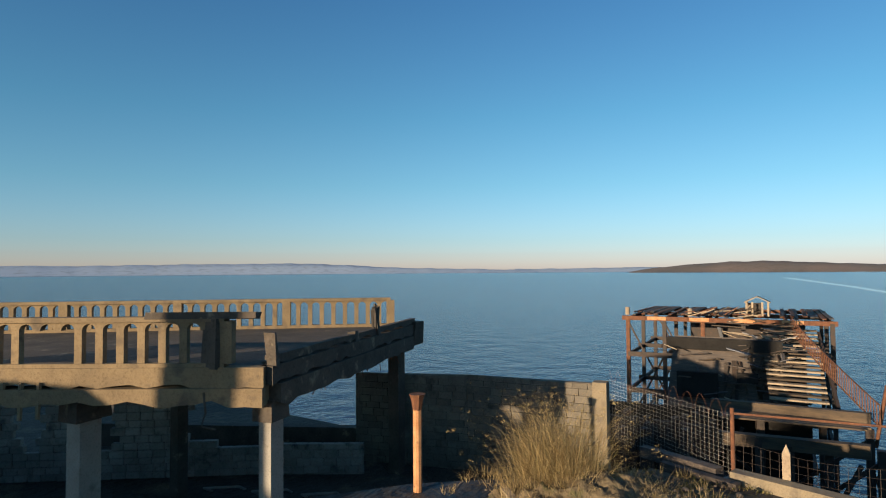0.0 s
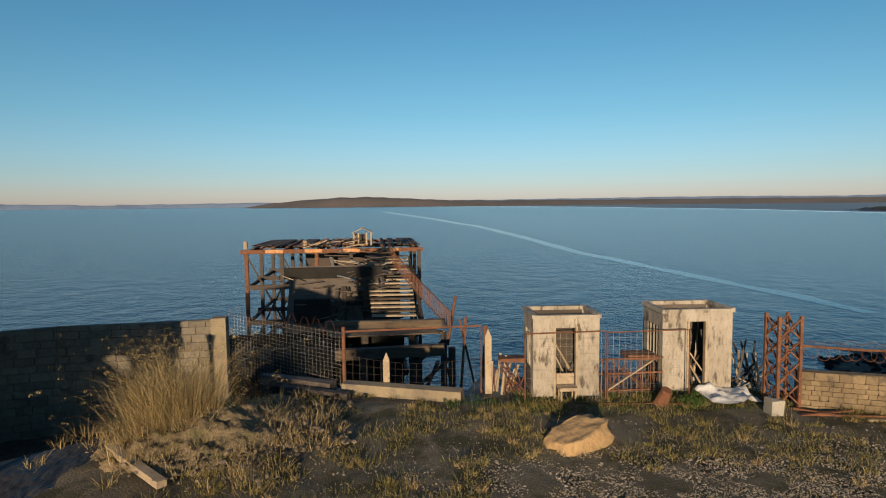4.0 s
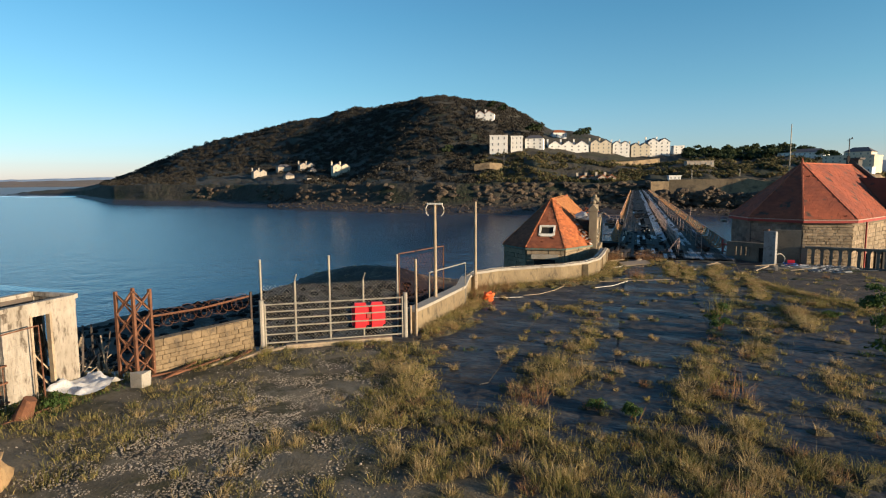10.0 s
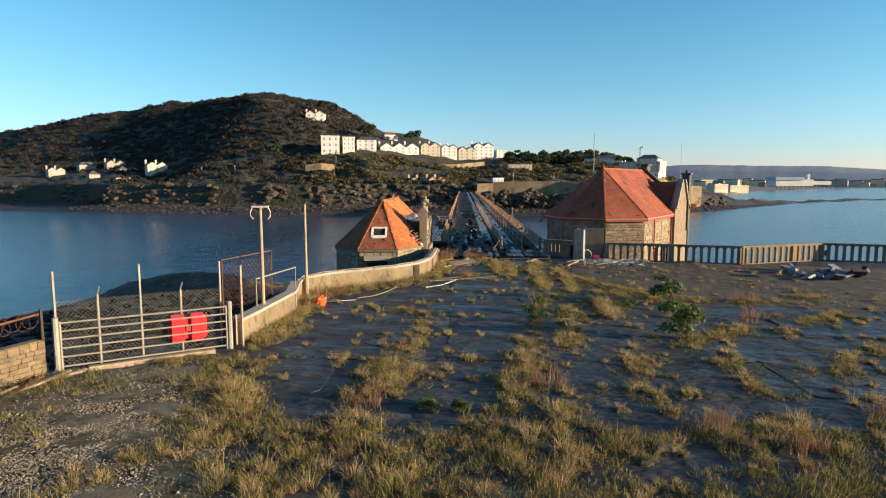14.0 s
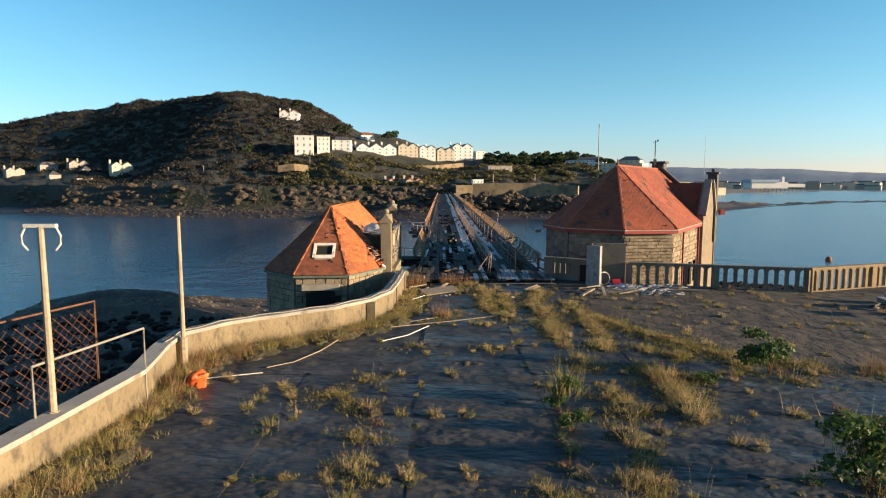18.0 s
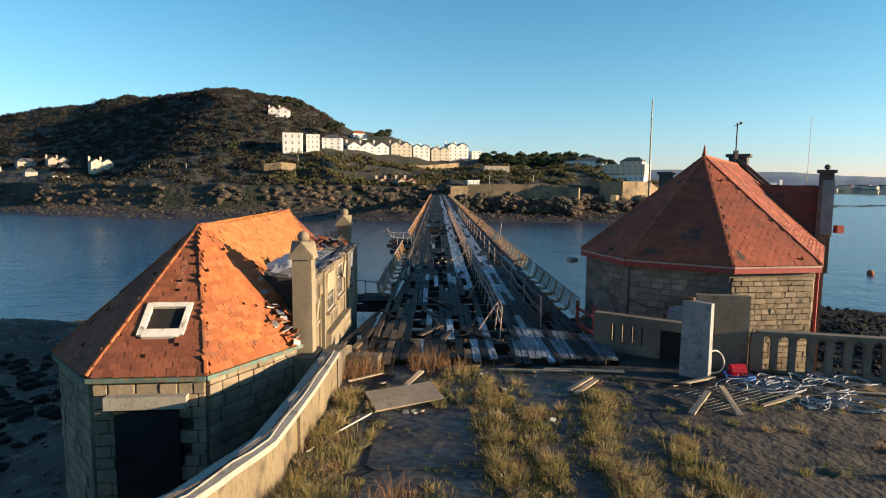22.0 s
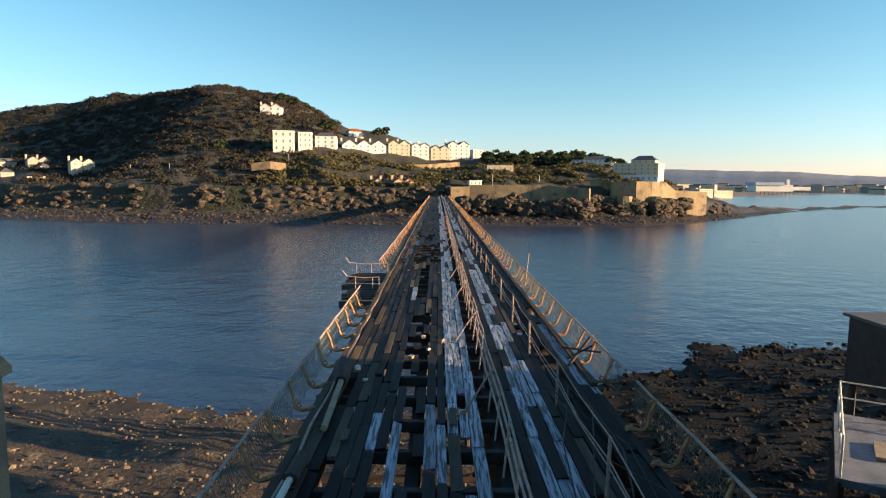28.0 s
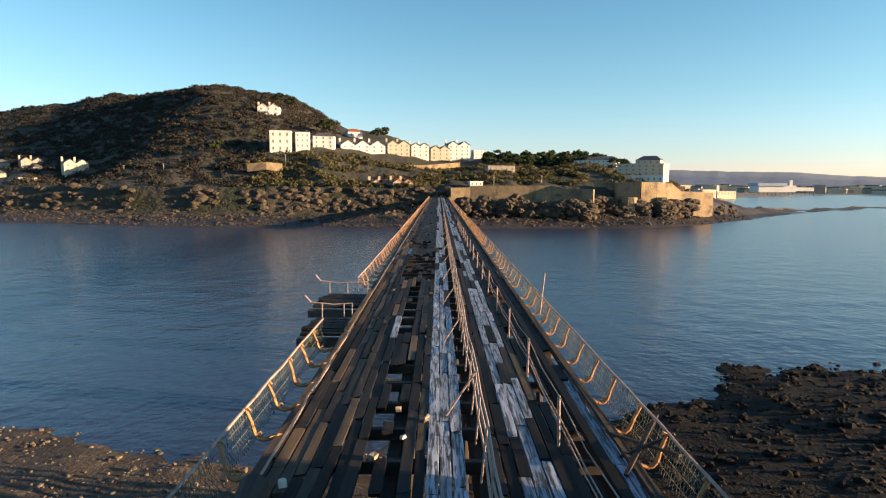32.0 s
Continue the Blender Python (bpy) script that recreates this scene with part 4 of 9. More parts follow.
M["scroll"] = surface("rusty_cast_iron", (0.50, 0.27, 0.13), (0.38, 0.17, 0.075), 4, 0.8, 0.4, 40, (0.14, 0.07, 0.045), (0.6, 0.72))
M["net"] = surface("green_netting", (0.16, 0.18, 0.14), (0.10, 0.10, 0.08), 2, 0.9, 0.2, 30)

pier = thing("pier", "long derelict iron pier with rotten plank deck over the water", "pier")
planks = {"wet": [], "frost": [], "board": []}
holes = [(-0.05, 0.35, 50.2, 50.9), (-0.05, 0.4, 51.5, 52.2), (0.0, 0.4, 53.0, 53.6), (-0.1, 0.4, 55.5, 56.3), (-0.1, 0.4, 57.0, 57.8), (-0.1, 0.4, 58.4, 59.2), (-0.1, 0.4, 60.0, 60.6), (1.1, 1.5, 54.0, 54.8), (1.1, 1.5, 49.0, 50.0),
         (-1.9, -1.3, 40.0, 41.6), (-0.9, -0.5, 40.5, 42.6), (-0.9, -0.55, 43.3, 44.4), (0.5, 0.8, 41.0, 42.0), (0.9, 1.3, 45.0, 46.4), (-1.4, -1.1, 46.0, 48.0), (-0.4, 0.0, 46.3, 48.2), (-0.75, 1.05, 80, 88), (-1.2, 0.6, 96, 97), (-0.2, 0.3, 68, 70), (-0.2, 0.2, 73, 75)]
x = -1.95
while x < 4.5:
    w = rng.uniform(0.19, 0.25)
    y = 38.5 + rng.uniform(-0.5, 0.3)
    while y < 322:
        n = rng.uniform(1.6, 3.9) if y < 130 else 9.0
        cx, cy = x + w / 2, y + n / 2
        gone = rng.random() < (0.05 if y < 50 else 0.03) or any(h[0] < cx < h[1] and y < h[3] and y + n > h[2] for h in holes)
        short = None
        if gone and rng.random() < 0.5:
            short = n * rng.uniform(0.3, 0.6)
        if 1.75 < cx < 2.05:
            gone, short = True, None
        kind = "wet"
        if cx < -1.15:
            kind = "board" if rng.random() < 0.6 else "wet"
        elif 1.05 < cx < 1.72 and rng.random() < (0.9 if y > 50 else 0.45):
            kind = "frost"
        elif -0.6 < cx < 1.6 and y < 52 and rng.random() < 0.14:
            kind = "frost"
        elif 2.45 < cx < 3.2:
            kind = "frost" if rng.random() < (0.7 if y > 47 else 0.4) else "wet"
        elif cx > 4.2 and 54 < y < 62:
            kind = "frost"
        elif rng.random() < 0.06:
            kind = "frost" if rng.random() < 0.25 else "board"
        if 3.5 < cx < 4.1:
            gone = gone or rng.random() < 0.2
        if not gone or short:
            ln = short or n
            tip = rng.uniform(-1, 1) * (0.4 if rng.random() < 0.92 else 1.8)
            planks[kind].append((pose(cx + rng.uniform(-0.012, 0.012), y + ln / 2, DECK - 0.035 + rng.uniform(-0.02, 0.02), tip * 0.35, rng.uniform(-1.5, 1.5), tip), (w - rng.uniform(0.008, 0.035), ln - 0.03, 0.07)))
        y += n
    x += w
names = {"wet": ("dark_plank", "wet blackened deck planks"), "frost": ("frosty_plank", "deck planks white with frost"), "board": ("brown_plank", "brown weathered deck planks")}
for kind, rows in planks.items():
    pieces(pier, names[kind][0], rows, M[kind], (1, 47, 0), 300, 0.03, names[kind][1])
# loose boards thrown over the deck near the island
loose = []
for i in range(20):
    y = rng.uniform(38.6, 47) if i < 12 else rng.uniform(47, 80)
    loose.append((pose(rng.uniform(-2.0, 1.5), y, DECK + rng.uniform(0.03, 0.09), rng.uniform(-3, 3), rng.uniform(-4, 4), rng.gauss(0, 22 if y < 48 else 5)), (rng.uniform(0.08, 0.2), rng.uniform(0.4, 2.2 if y < 48 else 1.4), 0.045)))
pieces(pier, "loose_board", loose, M["board"], (0, 44, 0), 60, 0.05)
# white block and scraps
for i in range(12):
    part("scrap", slab(bmesh.new(), pose(rng.uniform(-1.6, 1.6), rng.uniform(40, 66), DECK + 0.05, 0, 0, rng.uniform(0, 90)), (rng.uniform(0.06, 0.18), rng.uniform(0.05, 0.12), rng.uniform(0.05, 0.12)), 0.02, rng), M["wood_pale"] if i % 3 else M["white"], pier)
fl = thing("fallen_lamp", "fallen lamp with pale pole lying on the deck planks", "lamp")
part("pole", tube([(-1.47, 52.6, DECK + 0.09), (-1.55, 55.2, DECK + 0.17)], 0.07, 8), M["wood_pale"], fl, "pale painted pole")
part("head", tube([(-1.55, 55.2, DECK + 0.17), (-1.6, 55.6, DECK + 0.22), (-1.64, 56.2, DECK + 0.24)], 0.14, 10, r2=0.24), M["iron_dark"], fl, "black lamp head")
# cross-beams, edge timbers, girders
beams = []
y = 39.0
while y < 322:
    beams.append((pose(1.3, y, DECK - 0.22), (6.6, 0.16, 0.24)))
    y += 1.45
pieces(pier, "cross_beam", beams, M["iron_dark"], (1, 47, 0), 40, 0.02, "dark timber cross-beams")
for gx in (-1.8, 0.3, 2.0, 4.45):
    part("girder", block(gx - 0.12, gx + 0.12, 38.6, 322, DECK - 1.3, DECK - 0.35), M["iron_dark"], pier)
for k, y in enumerate(range(46, 320, 12)):
    bm = bmesh.new()
    for gx in (-2.6, 0.2, 2.2, 5.0):
        tube([(gx, y, DECK - 1.2), (gx + (gx - 1.2) * 0.12, y, -11)], 0.13, 8, bm)
    for z in (-3.5, -6.5):
        bar((-2.8, y, z), (5.2, y, z), 0.14, 0.18, bm)
    bar((-2.6, y, -1.2), (5.2, y, -6.5), 0.08, 0.08, bm)
    bar((5.0, y, -1.2), (-2.8, y, -6.5), 0.08, 0.08, bm)
    part("trestle", bm, M["iron_dark"], pier, "blackened iron trestle standing in the water")
part("edge_timber", block(-1.95, -1.8, 40.5, 66.5, DECK, DECK + 0.06, wob=0.01), M["board"], pier, "sunlit brown edge timber")
part("edge_rail", tube([(-1.72 + 0.02 * math.sin(k * 1.7), 46.5 + k * 1.0, DECK + 0.13 + 0.03 * math.sin(k * 2.3)) for k in range(21)], 0.03, 6), M["rail"], pier, "sunlit pink iron edge rail")
part("edge_rail", tube([(-1.75, 74.5 + k * 6.0, DECK + 0.13 + 0.03 * math.sin(k * 2.3)) for k in range(38)], 0.035, 6), M["rail"], pier)
part("edge_timber", block(-1.95, -1.78, 67, 320, DECK, DECK + 0.1), M["board"], pier)
part("edge_timber", block(4.5, 4.66, 55.4, 320, DECK - 0.02, DECK + 0.1), M["board"], pier)
part("edge_timber", block(3.98, 4.16, 44, 320, DECK, DECK + 0.12), M["wet"], pier)


def railing(name, x, y0, y1, step, top, rails, lean=0.0, strut=0.0, label="", wire=False):
    """A run of posts and rails along the pier."""
    run = thing(name, label, "railing")
    y, k, tops = y0, 0, []
    while y <= y1 + 0.01:
        j = Vector((rng.uniform(-0.03, 0.03), rng.uniform(-0.04, 0.04), rng.uniform(-0.03, 0.03)))
        p, q = Vector((x, y, DECK - 0.05)), Vector((x + lean, y, DECK + top)) + j
        tops.append(q)
        if y < 120:
            part("post", tube([p, q], 0.02 if step < 2 else 0.03, 6), M["rail"], run)
        if strut and k % 4 == 1 and y < 140:
            part("strut", tube([(x - strut, y - 0.2, DECK), p + (q - p) * 0.92], 0.025, 5), M["rail"], run)
        y += step if y < 120 else step * 2
        k += 1
    for r in rails:
        pts = [Vector((x, 0, DECK)).lerp(Vector((x + lean, 0, DECK + top)), r) + Vector((q.x - x - lean, q.y, (q.z - DECK - top) * r)) for q in tops]
        if wire:
            sag = []
            for u, v in zip(pts, pts[1:]):
                sag += [u, u.lerp(v, 0.5) - Vector((0, 0, rng.uniform(0.03, 0.16)))]
            pts = sag + pts[-1:]
        part("rail", tube(pts, 0.013 if wire else 0.022, 5), M["rail"], run)
    return run


railing("middle_railing", 1.88, 40.4, 318, 1.5, 1.0, (1.0, 0.78, 0.5), 0.08, 0.55, "long pale pink iron handrail with leaning struts along the pier")
railing("walkway_railing", 3.42, 42.1, 318, 4.03, 1.0, (1.0, 0.62, 0.5), 0.0, 0, "rusted handrail of the pier walkway with slack wires", True)

M["lattice"] = surface("rust_pink_lattice", (0.36, 0.24, 0.17), (0.24, 0.14, 0.09), 3, 0.8, 0.3, 40, (0.12, 0.06, 0.04), (0.58, 0.7))


def scroll_mesh():
    """A cast bracket: foot at the origin, running outwards to +x and curling up to the rail."""
    pts = [(-0.06, 0.05), (0.03, 0.02), (0.12, 0.0), (0.22, -0.03), (0.31, -0.01), (0.38, 0.07), (0.42, 0.19), (0.45, 0.32), (0.5, 0.44), (0.55, 0.56)]
    bm = tube([(x, 0, z) for x, z in pts], 0.052, 6, r2=0.03)
    tube([(-0.1, -0.07, 0.02), (0.02, 0.0, 0.05), (0.1, 0.06, 0.03)], 0.045, 6, bm)
    tube([(0.3, 0, 0.0), (0.24, 0, 0.07), (0.28, 0, 0.13), (0.34, 0, 0.1)], 0.022, 5, bm)
    tube([(0.55, 0, 0.56), (0.5, 0, 0.6), (0.46, 0, 0.55)], 0.026, 5, bm)
    me = bpy.data.meshes.new("scroll_bracket")
    bm.to_mesh(me)
    bm.free()
    me.materials.append(M["scroll"])
    return me


SCROLL = scroll_mesh()


def parapet(name, x, out, spans, label, first):
    """The outer iron parapet: curled brackets that carry a rail, with netting hung outside them."""
    run = thing(name, label, "railing")
    for y0, y1 in spans:
        rail = lambda y: Vector((x + out * (0.55 + 0.03 * fbm(y * 0.4, 1.3)), y, DECK + 0.6 + 0.05 * fbm(y * 0.5, 4.1)))
        part("top_rail", tube([rail(t) for t in np.arange(y0, y1 + 0.1, 1.0 if y0 < 60 else 3.0)], 0.03, 6), M["rail"], run)
        y = first
        while y < y1:
            if y >= y0 and (y < 150 or int(y) % 2) and rng.random() > 0.05:
                ob = new("scroll_bracket", SCROLL)
                ob.parent = run
                ob.matrix_basis = pose(x, y + rng.uniform(-0.05, 0.05), DECK, rng.uniform(-5, 5), rng.uniform(-4, 4), (0 if out > 0 else 180) + rng.uniform(-7, 7))
            y += 1.56
        bm = bmesh.new()
        y = y0
        while y < y1:
            near = y < 75
            for sgn in (-1, 1):
                y2 = y + sgn * 0.42
                if y0 <= y2 <= y1 and rng.random() > 0.12:
                    a, b = rail(y), Vector((x + out * (0.42 + 0.1 * fbm(y2 * 0.7, 8)), y2, DECK - 0.12 + 0.05 * fbm(y2, 2)))
                    tube([a, a.lerp(b, 0.5) + Vector((out * 0.07, 0, 0)), b], 0.005 if near else 0.009, 3, bm)
            y += 0.12 if near else 0.6
        for k in range(3 if y0 < 60 else 1):
            tube([rail(t) + Vector((-out * 0.04 * k, 0, -0.2 * (k + 1))) for t in np.arange(y0, min(y1, 160), 2.0)], 0.006, 3, bm)
        part("wire_netting", bm, M["net"] if y0 < 60 else M["lattice"], run, "bent wire netting")["kind"] = "stuff"
    return run


parapet("outer_parapet", -1.95, -1, ((47.2, 66.3), (74.6, 300)), "rusted rail on curled brackets with wire netting beside the planks", 47.58)
parapet("outer_parapet", 4.6, 1, ((44.0, 54.2), (54.8, 310)), "rusted rail on curled brackets with wire netting beside the walkway", 45.0)
# side platforms on the left flank
for y0, wide, x0 in ((66.8, 2.4, -3.2), (71.3, 2.8, -3.8), (46.6, 1.6, -3.2), (168, 5, -4.0)):
    plat = thing("side_platform", "small dark timber platform jutting from the pier", "platform")
    for k in range(7):
        part("plank", block(x0 + rng.uniform(-0.3, 0.2), -1.8, y0 + k * wide / 7, y0 + (k + 0.85) * wide / 7, DECK - 0.12, DECK - 0.02, wob=0.02), M["wet"], plat)
    part("beam", bar((x0 - 0.3, y0 + 0.1, DECK - 0.35), (-1.8, y0 + 0.1, DECK - 0.35), 0.2, 0.3), M["wood_dark"], plat)
    part("beam", bar((x0, y0 + wide, DECK - 0.35), (-1.8, y0 + wide, DECK - 0.35), 0.2, 0.3), M["wood_dark"], plat)
    for px in (x0 + 0.1, x0 + 0.9, -2.0):
        part("post", tube([(px, y0 + wide, DECK - 0.1), (px, y0 + wide, DECK + 0.5)], 0.022, 5), M["rail"], plat)
    part("rail", tube([(x0 - 0.3, y0 + wide, DECK + 0.55), (x0 + 0.5, y0 + wide, DECK + 0.47), (-2.0, y0 + wide, DECK + 0.52)], 0.024, 6), M["rail"], plat)
    part("rail", tube([(x0 - 0.3, y0 + wide, DECK + 0.55), (x0 - 0.45, y0 + wide - 0.3, DECK + 0.85)], 0.024, 6), M["rail"], plat)
stay = thing("fallen_brace", "broken dark lattice brace lying over the netting", "brace")
for p, q in (((4.3, 57.0, 0.25), (5.3, 58.4, 0.75)), ((5.2, 57.0, 0.6), (4.5, 58.6, 0.3)), ((4.45, 57.8, 0.2), (5.25, 57.4, 0.8))):
    part("bar", bar(p, q, 0.07, 0.05), M["iron_dark"], stay)
rod = thing("leaning_pole", "thin pale pole leaning at the parapet of the pier", "pole")
part("shaft", tube([(4.75, 68.4, DECK + 0.3), (4.9, 68.4, 2.0)], 0.03, 6), M["rail"], rod)
pipe = thing("fallen_pipe", "pale broken pipe lying along the deck edge", "pipe")
part("shaft", tube([(-1.72, 47.5, DECK + 0.07), (-1.6, 50.4, DECK + 0.16)], 0.06, 8), M["white"], pipe)
part("collar", tube([(-1.6, 50.4, DECK + 0.16), (-1.57, 51.2, DECK + 0.18)], 0.13, 8), M["iron_dark"], pipe)
# fallen cables on the walkway side
for k in range(5):
    cab = thing("slack_cable", "slack dark cable trailing beside the pier walkway", "cable")
    pts = [(3.3 + 0.5 * math.sin(j * 0.9 + k) + 0.1 * k, 41.5 + j * 1.6, DECK + 0.15 + 0.35 * abs(math.sin(j * 1.3 + k * 2))) for j in range(9)]
    part("strand", tube(pts, 0.014, 4), M["iron_dark"], cab)


# ---- the two stone lodges at the pier's head ----
def roof_tiles(face, w, e, rng, gap=0.05, lift=0.03, skip=None):
    """Tiles laid in courses over a flat roof face (points in order, the first two the eave)."""
    p = [Vector(v) for v in face]
    ax = (p[1] - p[0]).normalized()
    nrm = ax.cross(p[2] - p[0]).normalized()
    if nrm.z < 0:
        nrm = -nrm
    ay = nrm.cross(ax)
    if ay.z < 0:
        ay = -ay
    q = [((v - p[0]).dot(ax), (v - p[0]).dot(ay)) for v in p]

    def inside(s, t):
        hit = False
        for (x0, y0), (x1, y1) in zip(q, q[1:] + q[:1]):
            if (y0 > t) != (y1 > t) and s < (x1 - x0) * (t - y0) / (y1 - y0) + x0:
                hit = not hit
        return hit

    out = []
    lo, hi = min(v[0] for v in q), max(v[0] for v in q)
    top = max(v[1] for v in q)
    k = 0
    frame3 = Matrix((ax, ay, nrm)).transposed().to_4x4()
    while k * e < top:
        s = lo + (w / 2 if k % 2 else 0)
        while s < hi:
            t = (k + 0.5) * e
            c = p[0] + ax * s + ay * t
            if inside(s, t) and rng.random() > gap and not (skip and skip(c)):
                m = Matrix.Translation(c + nrm * (lift + rng.uniform(-0.004, 0.006))) @ frame3 @ pose(0, 0, 0, 3.5 + rng.uniform(-2.5, 2.5), rng.uniform(-1.5, 1.5), rng.gauss(0, 1.6))
                out.append((m, (w * 0.965, e * 1.35, 0.018)))
            s += w
        k += 1
    return out


def sash(parent, c, d, n, w, h, open_dark=True):
    """A window: dark recess, frame, glazing bars; c its centre on the wall, d along the wall, n outwards."""
    c, d, n = Vector(c), Vector(d).normalized(), Vector(n).normalized()
    turn = Matrix((d, n, Vector((0, 0, 1)))).transposed().to_4x4()
    win = part("window", slab(bmesh.new(), Matrix.Translation(c - n * 0.10) @ turn, (w, 0.05, h)), M["void"], parent, "broken dark window")
    bm = bmesh.new()
    for s in (-1, 1):
        slab(bm, Matrix.Translation(c + d * s * w / 2 - n * 0.03) @ turn, (0.07, 0.12, h + 0.07))
        slab(bm, Matrix.Translation(c + Vector((0, 0, s * h / 2)) - n * 0.03) @ turn, (w, 0.12, 0.07))
    part("window_frame", bm, M["frame"], win)
    for s in (-0.17, 0.17):
        part("glazing_bar", slab(bmesh.new(), Matrix.Translation(c + d * s * w - n * 0.05) @ turn, (0.03, 0.04, h)), M["frame"], win)
    part("glazing_bar", slab(bmesh.new(), Matrix.Translation(c + Vector((0, 0, h * 0.05)) - n * 0.05) @ turn, (w, 0.04, 0.04)), M["frame"], win)
    part("sill", slab(bmesh.new(), Matrix.Translation(c - Vector((0, 0, h / 2 + 0.07)) + n * 0.03) @ turn, (w + 0.2, 0.16, 0.08)), M["render_wall"], win)
    return win


M["frame"] = surface("worn_window_paint", (0.36, 0.32, 0.26), (0.25, 0.22, 0.18), 3, 0.8, 0.3, 30, (0.12, 0.1, 0.08), (0.55, 0.65))
M["void"] = surface("dark_interior", (0.012, 0.011, 0.010), (0.02, 0.018, 0.016), 1, 0.95, 0, 10)
M["lead"] = surface("grey_lead_sheet", (0.20, 0.21, 0.23), (0.13, 0.13, 0.14), 1.2, 0.6, 0.5, 10, (0.08, 0.07, 0.065), (0.55, 0.68))
M["gutter"] = surface("green_copper_gutter", (0.10, 0.17, 0.145), (0.085, 0.105, 0.09), 4, 0.7, 0.3, 30, (0.2, 0.12, 0.06), (0.52, 0.66))
M["red_paint"] = surface("dull_red_paint", (0.30, 0.045, 0.035), (0.22, 0.035, 0.03), 2, 0.7, 0.2, 30)
M["block"] = surface("grey_ashlar", (0.20, 0.165, 0.132), (0.12, 0.10, 0.082), 1.1, 0.9, 0.8, 12, (0.24, 0.205, 0.15), (0.58, 0.72), spread=0.25)
M["rubble"] = surface("buff_rubble_stone", (0.27, 0.205, 0.135), (0.18, 0.14, 0.095), 2.2, 0.95, 0.9, 9, (0.18, 0.15, 0.12), (0.56, 0.68), spread=0.22)
M["mortar"] = surface("sandy_mortar", (0.16, 0.135, 0.10), (0.12, 0.102, 0.078), 1.5, 0.95, 0.5, 20)
M["tile_old_shade"] = surface("mossy_shade_red_tile", (0.24, 0.075, 0.035), (0.16, 0.052, 0.028), 1.1, 0.9, 0.3, 30, (0.34, 0.17, 0.10), (0.62, 0.76), spread=0.2)
M["render_stained"] = surface("stained_cream_render", (0.235, 0.185, 0.115), (0.155, 0.122, 0.08), 1.3, 0.9, 0.5, 24, (0.085, 0.068, 0.05), (0.50, 0.62), stretch=(1, 1, 0.5))
rng = random.Random(11)


def pierced(parent, x0, x1, y0, y1, z0, z1, gaps):
    """A wall along y with rectangular openings (y0, y1, z0, z1) right through it."""
    ys = sorted({y0, y1, *[g[0] for g in gaps], *[g[1] for g in gaps]})
    lab = "cream rendered wall with stains"
    for a, b in zip(ys, ys[1:]):
        z = z0
        for g in sorted((g for g in gaps if g[0] <= a and g[1] >= b), key=lambda g: g[2]):
            part("wall_panel", block(x0, x1, a, b, z, g[2]), M["render_stained"], parent, lab)
            z = g[3]
        part("wall_panel", block(x0, x1, a, b, z, z1), M["render_stained"], parent, lab)


def ragged_strip(y0, y1, x0, x1, z, high):
    """A long board whose outer edge is torn in and out."""
    bm = bmesh.new()
    n = 60
    rows = []
    for i in range(n + 1):
        y = y0 + (y1 - y0) * i / n
        xo, zz = x1 - abs(rng.gauss(0, 0.035)), z + rng.uniform(-0.02, 0.02)
        rows.append([bm.verts.new(p) for p in ((x0, y, zz), (xo, y, zz - rng.uniform(0, 0.06)), (xo, y, zz + high), (x0, y, zz + high))])
    for u, v in zip(rows, rows[1:]):
        for k in range(4):
            bm.faces.new((u[k], u[(k + 1) % 4], v[(k + 1) % 4], v[k]))
    bm.faces.new(rows[0][::-1])
    bm.faces.new(rows[-1])
    return bm


# lodge with the broken roof
EV, AP = 1.05, 3.78
c_, b_, a_, r_ = (-8.45, 35.9), (-6.85, 34.25), (-4.7, 34.45), (-3.3, 37.1)
lodge = thing("broken_lodge", "stone lodge with broken orange tiled roof below the terrace", "house")
walls = [((-8.45, 46.0), (-8.45, 35.9)), (c_, b_), (b_, a_), (a_, r_)]
core = [(-8.35, 46.0), (-8.35, 35.95), (-6.82, 34.4), (-4.75, 34.6), (-3.42, 37.1), (-3.42, 46.0)]
bm = prism([(x, y) for x, y in core], -5.5, EV - 0.1)
part("wall", bm, M["mortar"], lodge, "grey stone walls")
stones = []
for i, (u, v) in enumerate(walls):
    hole = [(0.55, 1.65, -3.2, 0.45)] if i == 2 else []
    stones += stone_courses(u, v, -4.5, EV - 0.02, rng, 0.26, (0.3, 0.6), 0.2, hole)
pieces(lodge, "wall_stone", stones, M["rubble"], (-4.5, 34, 0), 160, 0.02)
part("doorway", bar((-6.4, 34.21, -1.4), (-5.2, 34.33, -1.4), 0.3, 3.5), M["void"], lodge, "dark open doorway")
part("lintel", bar((-6.55, 34.12, 0.55), (-5.0, 34.27, 0.55), 0.3, 0.26), M["stone"], lodge)
apex, rear = Vector((-5.87, 37.3, AP)), Vector((-5.8, 45.9, AP))


def out2(p, k):
    """A wall corner pushed out to the eave."""
    v = Vector((p[0] + 5.9, p[1] - 37.6)).normalized() * k
    return (p[0] + v.x, p[1] + v.y, EV)


C, B, A, R = (out2(p, 0.18) for p in (c_, b_, a_, r_))
sagged = apex.lerp(rear, 0.45) - Vector((0, 0, 0.22))
D = (-8.65, 46.0, EV)
hip_foot = Vector((-4.25, 43.5, 2.56))
faces = [(C, B, apex), (B, A, apex), (A, R, (-4.35, 37.6, 2.55), apex), (D, C, apex, rear), ((-4.25, 37.9, 2.5), hip_foot, rear, sagged, apex), (hip_foot, (-4.7, 46.5, 2.5), rear)]
